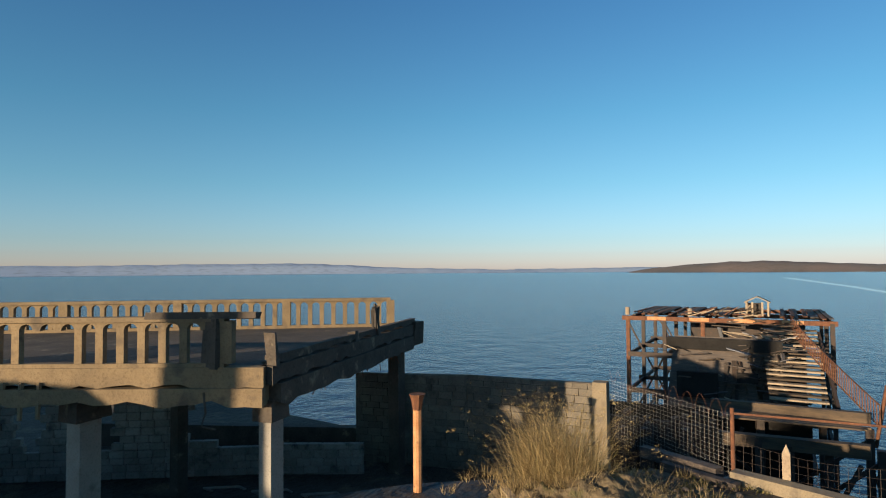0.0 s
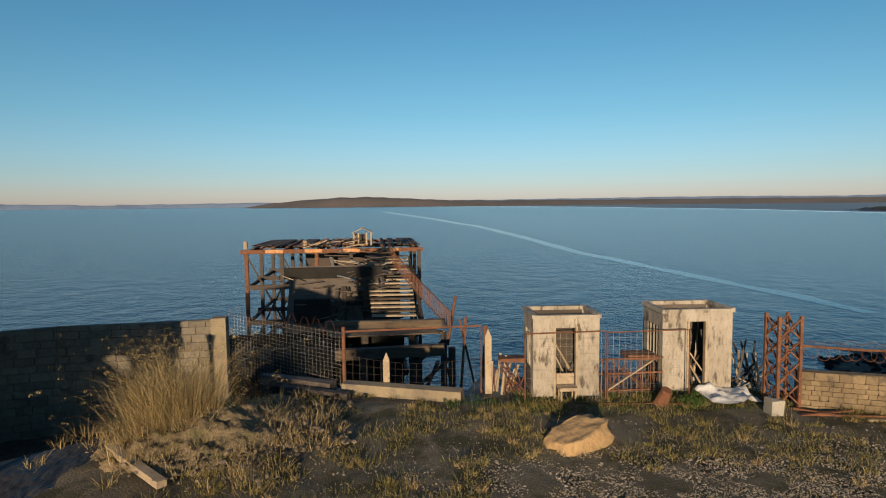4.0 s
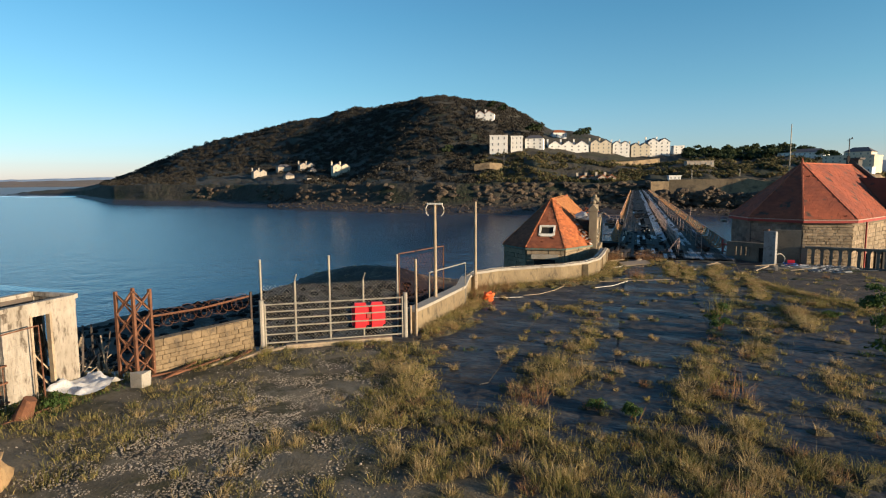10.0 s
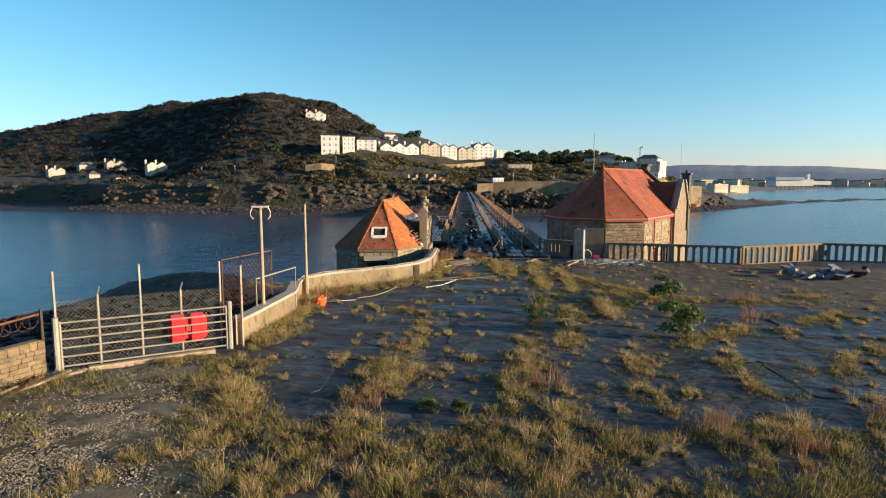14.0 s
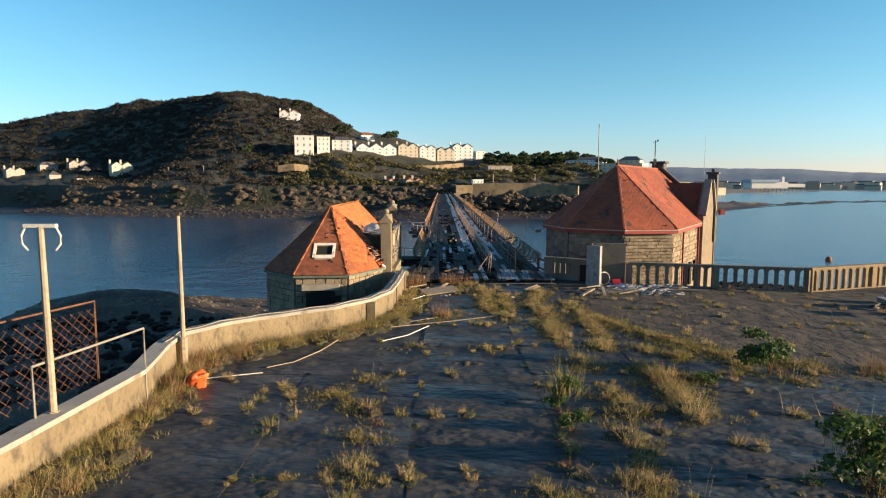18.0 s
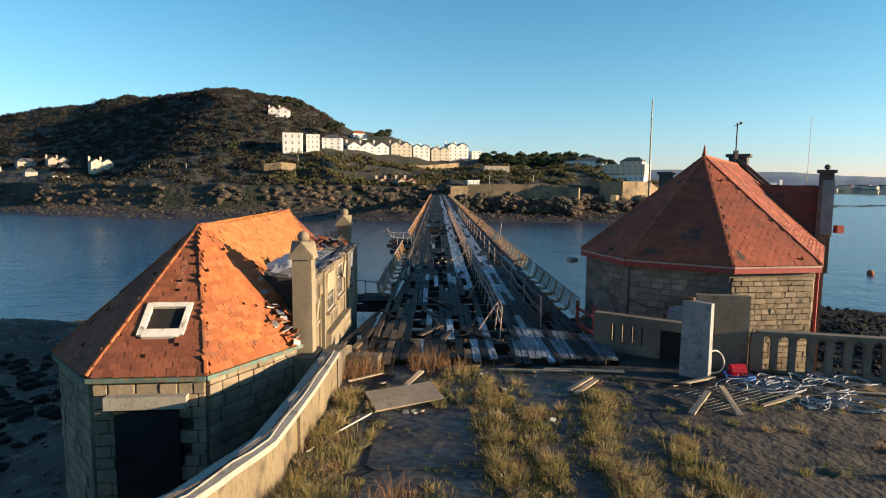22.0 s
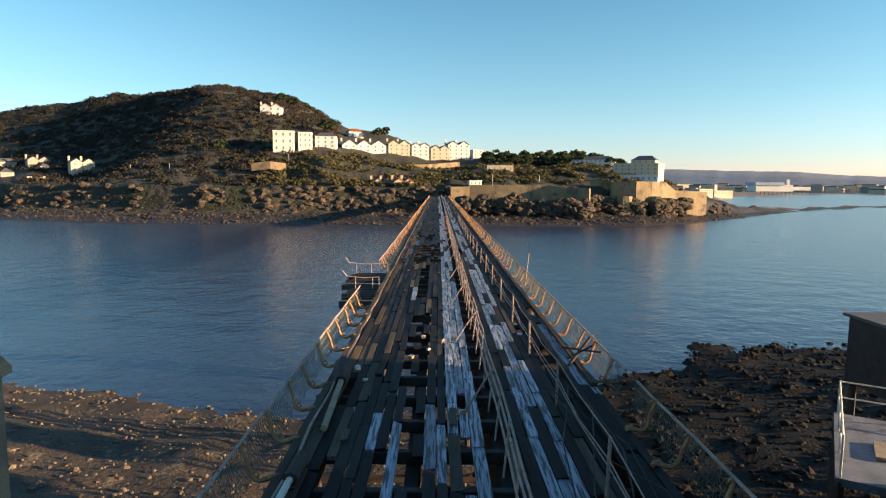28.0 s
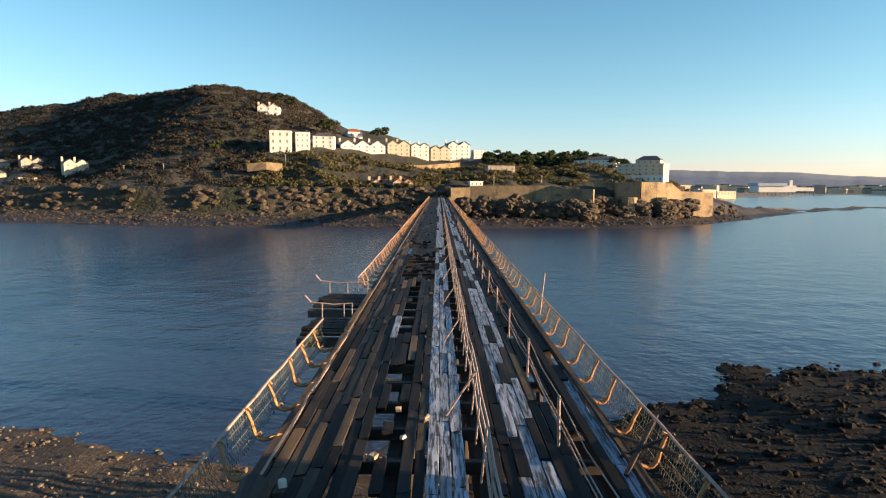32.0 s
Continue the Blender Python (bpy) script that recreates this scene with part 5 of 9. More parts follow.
for i, fc in enumerate(faces):
    part("roof_deck", sheet(fc, thick=0.12), M["tile"] if 1 < i < 5 else M["tile_old_shade"], lodge, "tiled roof slope")
gone = lambda c: (Vector((c.x + 3.9, c.y - 37.0, c.z - 1.3)).length < 0.75 and rng.random() < 0.75)
# On the rear hip the dark mossy tiles stand in for a cast shadow.
tiles, old, gold = [], [], []
for i, fc in enumerate(faces):
    (old if i == 5 else gold if i > 2 else tiles if i > 1 else old).extend(roof_tiles(fc, 0.2, 0.13, rng, 0.25 if i == 5 else 0.012 if i > 2 else 0.035, 0.035, gone))
win = lambda c: abs(c.x + 5.8) < 0.42 and 1.5 < c.z < 2.2 and c.y < 36.2
old = [t for t in old if not win(t[0].translation)]
pieces(lodge, "roof_tile", tiles, M["tile"], (-4.2, 35.5, 2), 200, 0.05, "weathered orange clay tiles")
M["tile_gold"] = surface("lichen_gold_tile", (0.40, 0.165, 0.05), (0.32, 0.12, 0.04), 1.0, 0.85, 0.3, 30, (0.30, 0.10, 0.04), (0.57, 0.7), spread=0.2)
pieces(lodge, "golden_tile", gold, M["tile_gold"], (-4.6, 38.5, 3), 150, 0.04, "clay tiles gold with lichen")
pieces(lodge, "mossy_tile", old, M["tile_old_shade"], (-5.5, 34.5, 1), 200, 0.05, "dull mossy red clay tiles, also laid for shade on the hip")
for u, v in ((C, apex), (B, apex), (A, apex)):
    u = Vector(u)
    n = 16
    for k in range(n):
        p0, p1 = u.lerp(apex, k / n), u.lerp(apex, (k + 1.12) / n)
        if rng.random() > 0.08:
            part("hip_tile", tube([p0 + Vector((0, 0, 0.03)), p1 + Vector((0, 0, 0.035))], 0.055, 6, r2=0.05), M["tile"], lodge)
for k in range(26):
    f = lambda s: apex.lerp(sagged, s / 0.45) if s < 0.45 else sagged.lerp(rear, (s - 0.45) / 0.55)
    part("ridge_tile", tube([f(k / 26) + Vector((0, 0, 0.02)), f((k + 1.06) / 26) + Vector((0, 0, 0.03))], 0.09, 6), M["tile"], lodge)
# gutter along the front eaves
for u, v in ((C, B), (B, A), (A, R)):
    part("gutter", bar(Vector(u) - Vector((0, 0, 0.06)), Vector(v) - Vector((0, 0, 0.06)), 0.1, 0.09), M["gutter"], lodge, "green copper gutter")
# roof light
mid = (Vector(B) + Vector(A)) / 2
up = (apex - mid).normalized()
along = (Vector(A) - Vector(B)).normalized()
nrm = along.cross(up).normalized()
nrm = nrm if nrm.z > 0 else -nrm
ctr = Vector((-5.8, 35.28, 1.86)) + nrm * 0.1
turn = Matrix((along, up, nrm)).transposed().to_4x4()
light = part("skylight", slab(bmesh.new(), Matrix.Translation(ctr - nrm * 0.03) @ turn, (0.72, 0.62, 0.1)), M["void"], lodge, "open roof light with dark hole")
for s in (-1, 1):
    part("frame_side", slab(bmesh.new(), Matrix.Translation(ctr + along * s * 0.41) @ turn, (0.12, 0.84, 0.2)), M["white"], light)
    part("frame_rail", slab(bmesh.new(), Matrix.Translation(ctr + up * s * 0.37) @ turn, (0.74, 0.12 if s > 0 else 0.2, 0.2)), M["white"], light)
# rendered side wall towards the pier
WIN = ((37.65, 0.7, 0.7, 1.72), (40.15, 1.0, 0.55, 1.5), (41.88, 0.86, 0.95, 1.8), (44.45, 0.55, 0.65, 1.6))
gaps = [(y - w / 2, y + w / 2, z - h / 2, z + h / 2) for y, w, h, z in WIN] + [(38.5, 39.05, -0.6, 2.12), (43.0, 43.65, -0.4, 2.44)]
pierced(lodge, -3.5, -3.2, 37.1, 46.1, -2.5, 2.48, gaps)
part("dark_room", block(-4.4, -3.55, 37.6, 46.0, -0.8, 2.3), M["void"], lodge)
part("side_plinth", block(-3.5, -3.0, 39.2, 42.9, -2.5, 0.62, wob=0.04), M["render_wall"], lodge)
part("cornice", ragged_strip(37.1, 46.1, -3.5, -3.13, 2.47, 0.06), M["wood_dark"], lodge, "rotten cornice boards")
for y in (39.2, 42.93, 43.72, 45.9):
    part("pilaster", block(-3.22, -3.15, y - 0.09, y + 0.09, 0.15, 2.42), M["render_wall"], lodge)
for y, w, h, z in WIN:
    sash(lodge, (-3.2, y, z), (0, 1, 0), (1, 0, 0), w, h)
door = part("side_door", block(-3.5, -3.42, 38.5, 39.05, -0.6, 2.12), M["void"], lodge, "dark doorway without its door")
part("jamb", block(-3.25, -3.14, 38.43, 38.51, -0.6, 2.2), M["render_wall"], door)
part("jamb", block(-3.25, -3.14, 39.04, 39.12, -0.6, 2.2), M["render_wall"], door)
part("transom_panel", block(-3.24, -3.19, 38.5, 39.05, 1.85, 2.12), M["render_stained"], door)
part("gap_shadow_board", block(-3.5, -3.4, 43.0, 43.65, -0.4, 2.44), M["void"], lodge, "dark gap where the wall has fallen")
for k in range(7):
    part("broken_stud", bar((-3.3, 43.05 + k * 0.09, -0.3), (-3.3 + rng.uniform(-0.05, 0.06), 43.05 + k * 0.09 + rng.uniform(-0.04, 0.04), rng.uniform(0.2, 2.3)), 0.04, 0.05), M["wood_dark"], lodge)
# sunken lead roof behind the wall, with rolls across it and torn boards at its edge
for k in range(7):
    y0 = 37.7 + k * 1.22
    for j in range(3):
        x0, x1 = -4.55 + j * 0.43, -4.55 + j * 0.43 + 0.42
        if (k, j) in ((1, 2), (4, 2)):
            continue
        z0, z1 = 2.60 - 0.045 * j, 2.56 - 0.045 * j
        part("lead_sheet", sheet([(x0, y0, z0 + rng.uniform(-0.02, 0.02)), (x1, y0, z1), (x1 + rng.uniform(-0.03, 0.03), y0 + 1.2, z1 + rng.uniform(-0.03, 0.03)), (x0, y0 + 1.2, z0)], thick=0.03), M["lead"] if (k + j) % 3 else M["slate"], lodge)
    part("lead_roll", tube([(-4.4, y0 - 0.02, 2.63), (-3.75, y0 - 0.02 + rng.uniform(-0.15, 0.1), 2.57)], 0.03, 6), M["lead"], lodge)
for k in range(60):
    y = rng.uniform(37.2, 45.6)
    x = -3.28 + rng.gauss(0, 0.09)
    L = rng.uniform(0.4, 1.9)
    part("edge_board", bar((x, y, 2.52 + rng.uniform(-0.03, 0.04)), (x + rng.uniform(-0.1, 0.1), y + L, 2.52 + rng.uniform(-0.04, 0.05)), rng.uniform(0.03, 0.1), 0.02), (M["wood_dark"], M["slate"], M["wood_pale"], M["lead"])[k % 4], lodge)
for k in range(70):
    y = rng.uniform(38.0, 45.8)
    x = -4.25 + rng.gauss(0, 0.16)
    part("fallen_tile", slab(bmesh.new(), pose(x, y, 2.63 + rng.uniform(-0.03, 0.05), rng.uniform(-20, 20), rng.uniform(-20, 20), rng.uniform(0, 180)), (0.2, 0.14, 0.02)), (M["tile"], M["tile_old_shade"], M["slate"])[k % 3], lodge)
for k in range(60):
    y, x = rng.gauss(45.0, 0.6), rng.gauss(-4.0, 0.3)
    part("fallen_tile", slab(bmesh.new(), pose(x, y, 2.64 + max(0, rng.gauss(0.06, 0.1)), rng.uniform(-35, 35), rng.uniform(-35, 35), rng.uniform(0, 180)), (rng.uniform(0.15, 0.35), 0.16, 0.025)), (M["slate"], M["tile_old_shade"], M["wood_dark"])[k % 3], lodge)
part("cheek_wall", sheet([(-4.5, 37.5, 2.6), (-3.5, 37.5, 2.5), (-3.5, 37.5, 1.0), (-4.5, 37.5, 1.0)], thick=0.08), M["wood_dark"], lodge)
part("slanted_board", bar((-3.13, 37.72, 1.3), (-3.13, 38.15, 1.85), 0.04, 0.16), M["wood_pale"], lodge)
part("window_board", block(-3.2, -3.15, 39.6, 40.82, 1.74, 2.3, wob=0.012), M["wood_pale"], lodge, "pale board over the upper window")
part("window_board", block(-3.2, -3.15, 44.1, 44.8, 1.86, 2.36, wob=0.012), M["lead"], lodge, "grey board over the far window")
part("hanging_board", bar((-3.12, 42.28, 1.8), (-3.08, 42.42, 2.33), 0.04, 0.14), M["wood_pale"], lodge)
for k in range(24):
    part("edge_slate", slab(bmesh.new(), pose(-4.6 + 0.055 * k + rng.uniform(-0.1, 0.1), 37.35 - 0.04 * k + rng.uniform(-0.1, 0.1), 2.55 - 0.06 * k + rng.uniform(-0.05, 0.12), rng.uniform(-25, 25), rng.uniform(-25, 25), rng.uniform(0, 180)), (rng.uniform(0.15, 0.32), 0.16, 0.02)), (M["tile"], M["tile_old_shade"], M["lead"], M["white"])[k % 4], lodge)
for k in range(26):
    part("broken_tile", slab(bmesh.new(), pose(-4.0 + rng.uniform(-0.5, 0.4), 36.9 + rng.uniform(-0.6, 0.5), 1.55 + rng.uniform(-0.45, 0.3), rng.uniform(-40, 40), rng.uniform(-40, 40), rng.uniform(0, 180)), (0.2, 0.13, 0.02)), M["tile"] if k % 3 else M["white"], lodge)
bm = bmesh.new()
bmesh.ops.create_grid(bm, x_segments=8, y_segments=8, size=0.5, matrix=pose(-4.3, 38.2, 2.75, 12, -15, 20))
for v in bm.verts:
    v.co.z += 0.16 * fbm(v.co.x * 3, v.co.y * 3)
part("tarpaulin", bm, M["white"], lodge, "crumpled white plastic sheet", True)


def pillar(parent, x, y, z0, z1, w, pipe=False):
    """A square chimney pillar with pedimented cap and ball."""
    post = part("chimney", block(x - w / 2, x + w / 2, y - w / 2, y + w / 2, z0, z1, wob=0.01), M["render_wall"], parent, "cream chimney pillar with ball finial")
    part("band", block(x - w * 0.62, x + w * 0.62, y - w * 0.62, y + w * 0.62, z1, z1 + 0.09), M["render_wall"], post)
    bm = bmesh.new()
    a = [bm.verts.new((x + sx * w * 0.6, y + sy * w * 0.6, z1 + 0.09)) for sx, sy in ((-1, -1), (1, -1), (1, 1), (-1, 1))]
    mid = [bm.verts.new(((a[i].co.x + a[(i + 1) % 4].co.x) / 2, (a[i].co.y + a[(i + 1) % 4].co.y) / 2, z1 + 0.42)) for i in range(4)]
    top = bm.verts.new((x, y, z1 + 0.45))
    bm.faces.new(a[::-1])
    for i in range(4):
        bm.faces.new((a[i], a[(i + 1) % 4], mid[i]))
        bm.faces.new((mid[i], a[(i + 1) % 4], mid[(i + 1) % 4]))
        bm.faces.new((mid[i], mid[(i + 1) % 4], top))
    part("cap", bm, M["render_wall"], post)
    bm = bmesh.new()
    bmesh.ops.create_icosphere(bm, subdivisions=2, radius=w * 0.32, matrix=pose(x, y, z1 + 0.52))
    part("ball", bm, M["render_wall"], post, smooth=True)


pillar(lodge, -3.25, 36.98, -2.0, 3.08, 0.46)
pillar(lodge, -3.75, 46.7, -2.5, 3.2, 0.5)
part("chimney_stub", block(-4.25, -3.95, 46.5, 46.9, -2.0, 2.95, wob=0.05), M["concrete"], lodge)
part("chimney_stub", block(-4.5, -4.2, 46.5, 46.9, -2.0, 2.72, wob=0.05), M["concrete"], lodge)
part("foot_block", block(-3.42, -2.92, 36.6, 37.5, -2.0, 0.75, wob=0.02), M["render_wall"], lodge)
part("end_wall", block(-8.4, -3.3, 45.9, 46.2, -5, 2.2), M["block"], lodge)

# lodge with the sound roof: u along its ridge, v to the sun
U, V = Vector((0.545, 0.838, 0)), Vector((0.838, -0.545, 0))


def q2(u, v, z):
    p = Vector((9.52, 44.3, 0)) + U * u + V * v
    return (p.x, p.y, z)


sound = thing("tiled_lodge", "octagonal stone lodge with sound red tiled roof and chimneys", "house")
EV2, AP2 = 2.5, 5.9
foot = [(9.5, 3.55), (-1.65, 3.55), (-3.5, 1.5), (-3.5, -1.5), (-1.65, -3.55), (9.5, -3.55)]
part("wall", prism([q2(u, v, 0)[:2] for u, v in foot], -5, EV2), M["mortar"], sound, "coursed stone walls")
stones, rubble = [], []
for i, (p, q) in enumerate(zip(foot, foot[1:])):
    a, b = q2(*p, 0)[:2], q2(*q, 0)[:2]
    if i == 1:
        rubble += stone_courses(a, b, -3.5, EV2 - 0.35, rng, 0.17, (0.12, 0.4), 0.2, (), 0.02)
    elif i == 0:
        rubble += stone_courses(a, b, -3.5, EV2 - 0.35, rng, 0.26, (0.25, 0.55), 0.12, (), 0.03)
    else:
        hole = [(0.75, 1.75, -1, 1.2)] if i == 2 else ()
        stones += stone_courses(a, b, -3.5, EV2 - 0.1, rng, 0.21, (0.22, 0.6), 0.16, hole, 0.007)
pieces(sound, "wall_stone", stones, M["block"], (7.5, 41, 1), 200, 0.03)
pieces(sound, "rubble_stone", rubble, M["rubble"], (9.5, 40, 1), 200, 0.09)
eave = [(9.6, 3.8), (-1.7, 3.8), (-3.72, 1.6), (-3.72, -1.6), (-1.7, -3.8), (9.6, -3.8)]
ap, re = Vector(q2(0, 0, AP2)), Vector(q2(9.6, 0, AP2))
E2 = [q2(u, v, EV2) for u, v in eave]
slopes = [(E2[0], E2[1], ap, re), (E2[1], E2[2], ap), (E2[2], E2[3], ap), (E2[3], E2[4], ap), (E2[4], E2[5], re, ap)]
tiles = []
for fc in slopes:
    part("roof_deck", sheet(fc, thick=0.1), M["tile_dark"], sound, "red tiled roof slope")
    tiles += [(m @ pose(0, 0, 0, 3.0, 0, 0), (w, h, 0.03)) for m, (w, h, d) in roof_tiles(fc, 0.26, 0.15, rng, 0.006, 0.045)]
pieces(sound, "roof_tile", tiles, M["tile_dark"], (7.8, 40.8, 3), 300, 0.03, "even red clay tiles")
M["hip"] = surface("red_hip_tile", (0.33, 0.092, 0.045), (0.24, 0.066, 0.035), 3, 0.85, 0.3, 30)
for p in E2[1:5]:
    u = Vector(p)
    for k in range(18):
        part("hip_tile", tube([u.lerp(ap, k / 18) + Vector((0, 0, 0.02)), u.lerp(ap, (k + 1.1) / 18) + Vector((0, 0, 0.035))], 0.085, 6, r2=0.075), M["hip"], sound)
for k in range(24):
    part("ridge_tile", tube([ap.lerp(re, k / 24) + Vector((0, 0, 0.02)), ap.lerp(re, (k + 1.05) / 24) + Vector((0, 0, 0.02))], 0.1, 6), M["hip"], sound)
for p, q in zip(E2, E2[1:]):
    u, v = Vector(p), Vector(q)
    part("fascia", bar(u - Vector((0, 0, 0.13)), v - Vector((0, 0, 0.13)), 0.1, 0.16), M["red_paint"], sound, "dull red fascia board")
    part("eave_trim", bar(u - Vector((0, 0, 0.03)), v - Vector((0, 0, 0.03)), 0.13, 0.05), M["rail"], sound)
part("finial", tube([ap, ap + Vector((0, 0, 0.2)), ap + Vector((0, 0, 0.45))], 0.1, 8, r2=0.02), M["hip"], sound, "orange clay finial")
M["cable"] = surface("black_cable", (0.02, 0.02, 0.02), (0.035, 0.033, 0.03), 3, 0.6, 0, 20)
part("wall_cable", tube([q2(-3.58, -1.52, 2.2), q2(-3.57, -1.5, 1.2), q2(-3.59, -1.53, 0.3), q2(-3.58, -1.5, -0.4)], 0.022, 5), M["cable"], sound, "black cable")
part("wall_cable", tube([q2(-3.6, -1.5, 1.15), q2(-3.62, -0.9, 1.0), q2(-3.62, 0.1, 0.92), q2(-3.62, 1.2, 1.0)], 0.014, 5), M["cable"], sound, "black cable")
# cross gable on the sunny side
g0, g1 = 5.2, 9.2
part("gable_wall", sheet([q2(g0, 3.9, -4), q2(g1, 3.9, -4), q2(g1, 3.9, 2.9), q2(g1 - 0.3, 3.9, 3.1), q2((g0 + g1) / 2 + 0.5, 3.9, 5.0), q2((g0 + g1) / 2 - 0.5, 3.9, 5.0), q2(g0, 3.9, 2.9)], thick=0.4), M["rubble"], sound, "tall stone gable wall")
mid = (g0 + g1) / 2
for s, e in ((g0, 1), (g1, -1)):
    part("gable_slope", sheet([q2(s, 3.9, 2.75), q2(s, 1.0, 2.75 + 1.9 * 0.0), q2(mid, 0.8, 5.0), q2(mid, 3.9, 4.95)] if s == g0 else [q2(mid, 3.9, 4.95), q2(mid, 0.8, 5.0), q2(s, 1.0, 2.75), q2(s, 3.9, 2.75)], thick=0.1), M["tile_dark"], sound)
    part("coping", bar(q2(s, 3.85, 2.95), q2(mid - 0.45 * e, 3.85, 5.15), 0.42, 0.18), M["stone"], sound)
M["dark_stone"] = surface("sooty_stone", (0.10, 0.09, 0.08), (0.065, 0.06, 0.055), 1.5, 0.9, 0.5, 14)


def stack(u, v, z0, z1, w, name="chimney"):
    c = part(name, slab(bmesh.new(), Matrix.Translation(q2(u, v, (z0 + z1) / 2)) @ pose(0, 0, 0, 0, 0, 57), (w, w * 0.9, z1 - z0)), M["dark_stone"], sound, "dark sooty stone chimney")
    part("cap", slab(bmesh.new(), Matrix.Translation(q2(u, v, z1 + 0.06)) @ pose(0, 0, 0, 0, 0, 57), (w * 1.3, w * 1.2, 0.14)), M["dark_stone"], c)
    return c


s1 = stack(mid + 1.9, 3.75, 1.0, 5.55, 0.65)
bm = bmesh.new()
bmesh.ops.create_icosphere(bm, subdivisions=2, radius=0.13, matrix=Matrix.Translation(q2(mid + 1.9, 3.75, 5.8)))
part("ball", bm, M["dark_stone"], s1, smooth=True)
stack(7.7, -2.95, 2.6, 5.45, 0.6)
stack(9.9, 0.0, 4.0, 6.35, 0.9)
part("rear_gable", sheet([q2(9.6, -3.9, -4), q2(9.6, 3.9, -4), q2(9.6, 3.9, 2.6), q2(9.6, 0, 6.1), q2(9.6, -3.9, 2.6)], thick=0.4), M["dark_stone"], sound)
part("coping", bar(q2(9.55, 3.9, 2.75), q2(9.55, 0, 6.25), 0.4, 0.16), M["dark_stone"], sound)
# arched window on the shaded face, arched openings on the sunny side
fa, fb = Vector(q2(-3.5, 1.5, 0)), Vector(q2(-3.5, -1.5, 0))
d = (fb - fa).normalized()
M["shutter"] = surface("grey_blue_board", (0.22, 0.25, 0.27), (0.17, 0.19, 0.2), 1.5, 0.7, 0.2, 20)
c = fa + d * 1.25 - U * 0.03
bm = bmesh.new()
ring = [bm.verts.new(c + d * x + Vector((0, 0, z))) for x, z in [(-0.5, -0.4), (0.5, -0.4), (0.5, 0.95)] + [(0.5 * math.cos(k * math.pi / 6), 0.95 + 0.2 * math.sin(k * math.pi / 6)) for k in range(1, 6)] + [(-0.5, 0.95)]]
f = bm.faces.new(ring)
ext = bmesh.ops.extrude_face_region(bm, geom=[f])
bmesh.ops.translate(bm, verts=[v for v in ext["geom"] if isinstance(v, bmesh.types.BMVert)], vec=-U * 0.1)
part("boarded_window", bm, M["shutter"], sound, "arched window boarded in grey blue")
for u in (1.2, 2.9, 4.4):
    part("window", slab(bmesh.new(), Matrix.Translation(q2(u, 3.6, -0.4)) @ pose(0, 0, 0, 0, 0, 57), (0.5, 0.25, 1.3)), M["void"], sound, "dark arched window")
for u in (0.4, 4.95):
    part("drainpipe", tube([q2(u, 3.72, 2.3), q2(u, 3.72, -3)], 0.05, 6), M["red_paint"], sound, "red drainpipe")
part("flood_lamp", slab(bmesh.new(), Matrix.Translation(q2(-1.9, -4.1, 2.1)) @ pose(0, 0, 0, 10, 0, 30), (0.35, 0.22, 0.16)), M["galv"], sound, "small floodlight on the eave")
part("red_lamp", slab(bmesh.new(), Matrix.Translation(q2(9.3, 4.35, 3.0)), (0.3, 0.3, 0.35)), M["red_paint"], sound)
# masts behind the lodge
for x, y, z0, z1, r, lab in ((10.7, 53.2, -2, 9.2, 0.055, "tall pale flagpole behind the lodge"), (17.6, 51.3, 4.5, 8.2, 0.015, "thin whip aerial on the chimney")):
    mast = thing("mast", lab, "pole")
    part("shaft", tube([(x, y, z0), (x, y, z1)], r, 8, r2=r * 0.6), M["galv"], mast)
vane = thing("weather_vane", "thin mast with wind gauge on the chimney", "instrument")
vx, vy, vz = q2(8.6, 0, 0)
part("shaft", tube([(vx, vy, 5.9), (vx, vy, 7.9)], 0.03, 6), M["iron_dark"], vane)
part("arm", bar((vx - 0.18, vy, 7.75), (vx + 0.18, vy, 7.85), 0.03), M["iron_dark"], vane)
part("cup", slab(bmesh.new(), pose(vx + 0.16, vy, 7.9), (0.1, 0.06, 0.1)), M["iron_dark"], vane)
part("sensor_box", block(vx - 0.09, vx + 0.09, vy - 0.08, vy + 0.08, 6.2, 6.6), M["iron_dark"], vane)
# railed gallery on posts beyond the lodge
gal = thing("lifeboat_gallery", "white railed gallery on dark posts beyond the lodge", "platform")
part("deck", sheet([q2(9.7, -5.1, -2.0), q2(14.8, -5.1, -2.0), q2(14.8, -0.5, -2.0), q2(9.7, -0.5, -2.0)], thick=0.2), M["lead"], gal)
for u, v in ((9.8, -5.0), (11.4, -5.0), (13.1, -5.0), (14.7, -5.0), (14.7, -3.2), (14.7, -1.4)):
    part("post", tube([q2(u, v, -2.0), q2(u, v, -0.92)], 0.03, 6), M["white"], gal)
    part("support_post", tube([q2(u, v, -11), q2(u, v, -2.1)], 0.12, 6), M["iron_dark"], gal)
for z in (-0.95, -1.45):
    part("rail", tube([q2(9.8, -5.0, z), q2(14.7, -5.0, z), q2(14.7, -0.6, z)], 0.025, 6), M["white"], gal)
part("yellow_board", sheet([q2(11.4, -4.2, -1.9), q2(12.6, -4.2, -1.9), q2(12.6, -3.8, -1.9), q2(11.4, -3.8, -1.9)], thick=0.08), M["wood_pale"], gal, "yellow board on the gallery deck")
shed = thing("dark_shed", "small black tarred shed on posts beyond the gallery", "shed")
part("wall", block(17.1, 20.0, 62.0, 64.5, -2.6, 0.0, wob=0.03), M["iron_dark"], shed)
part("roof", block(16.95, 20.2, 61.8, 64.7, 0.0, 0.12), M["slate"], shed)
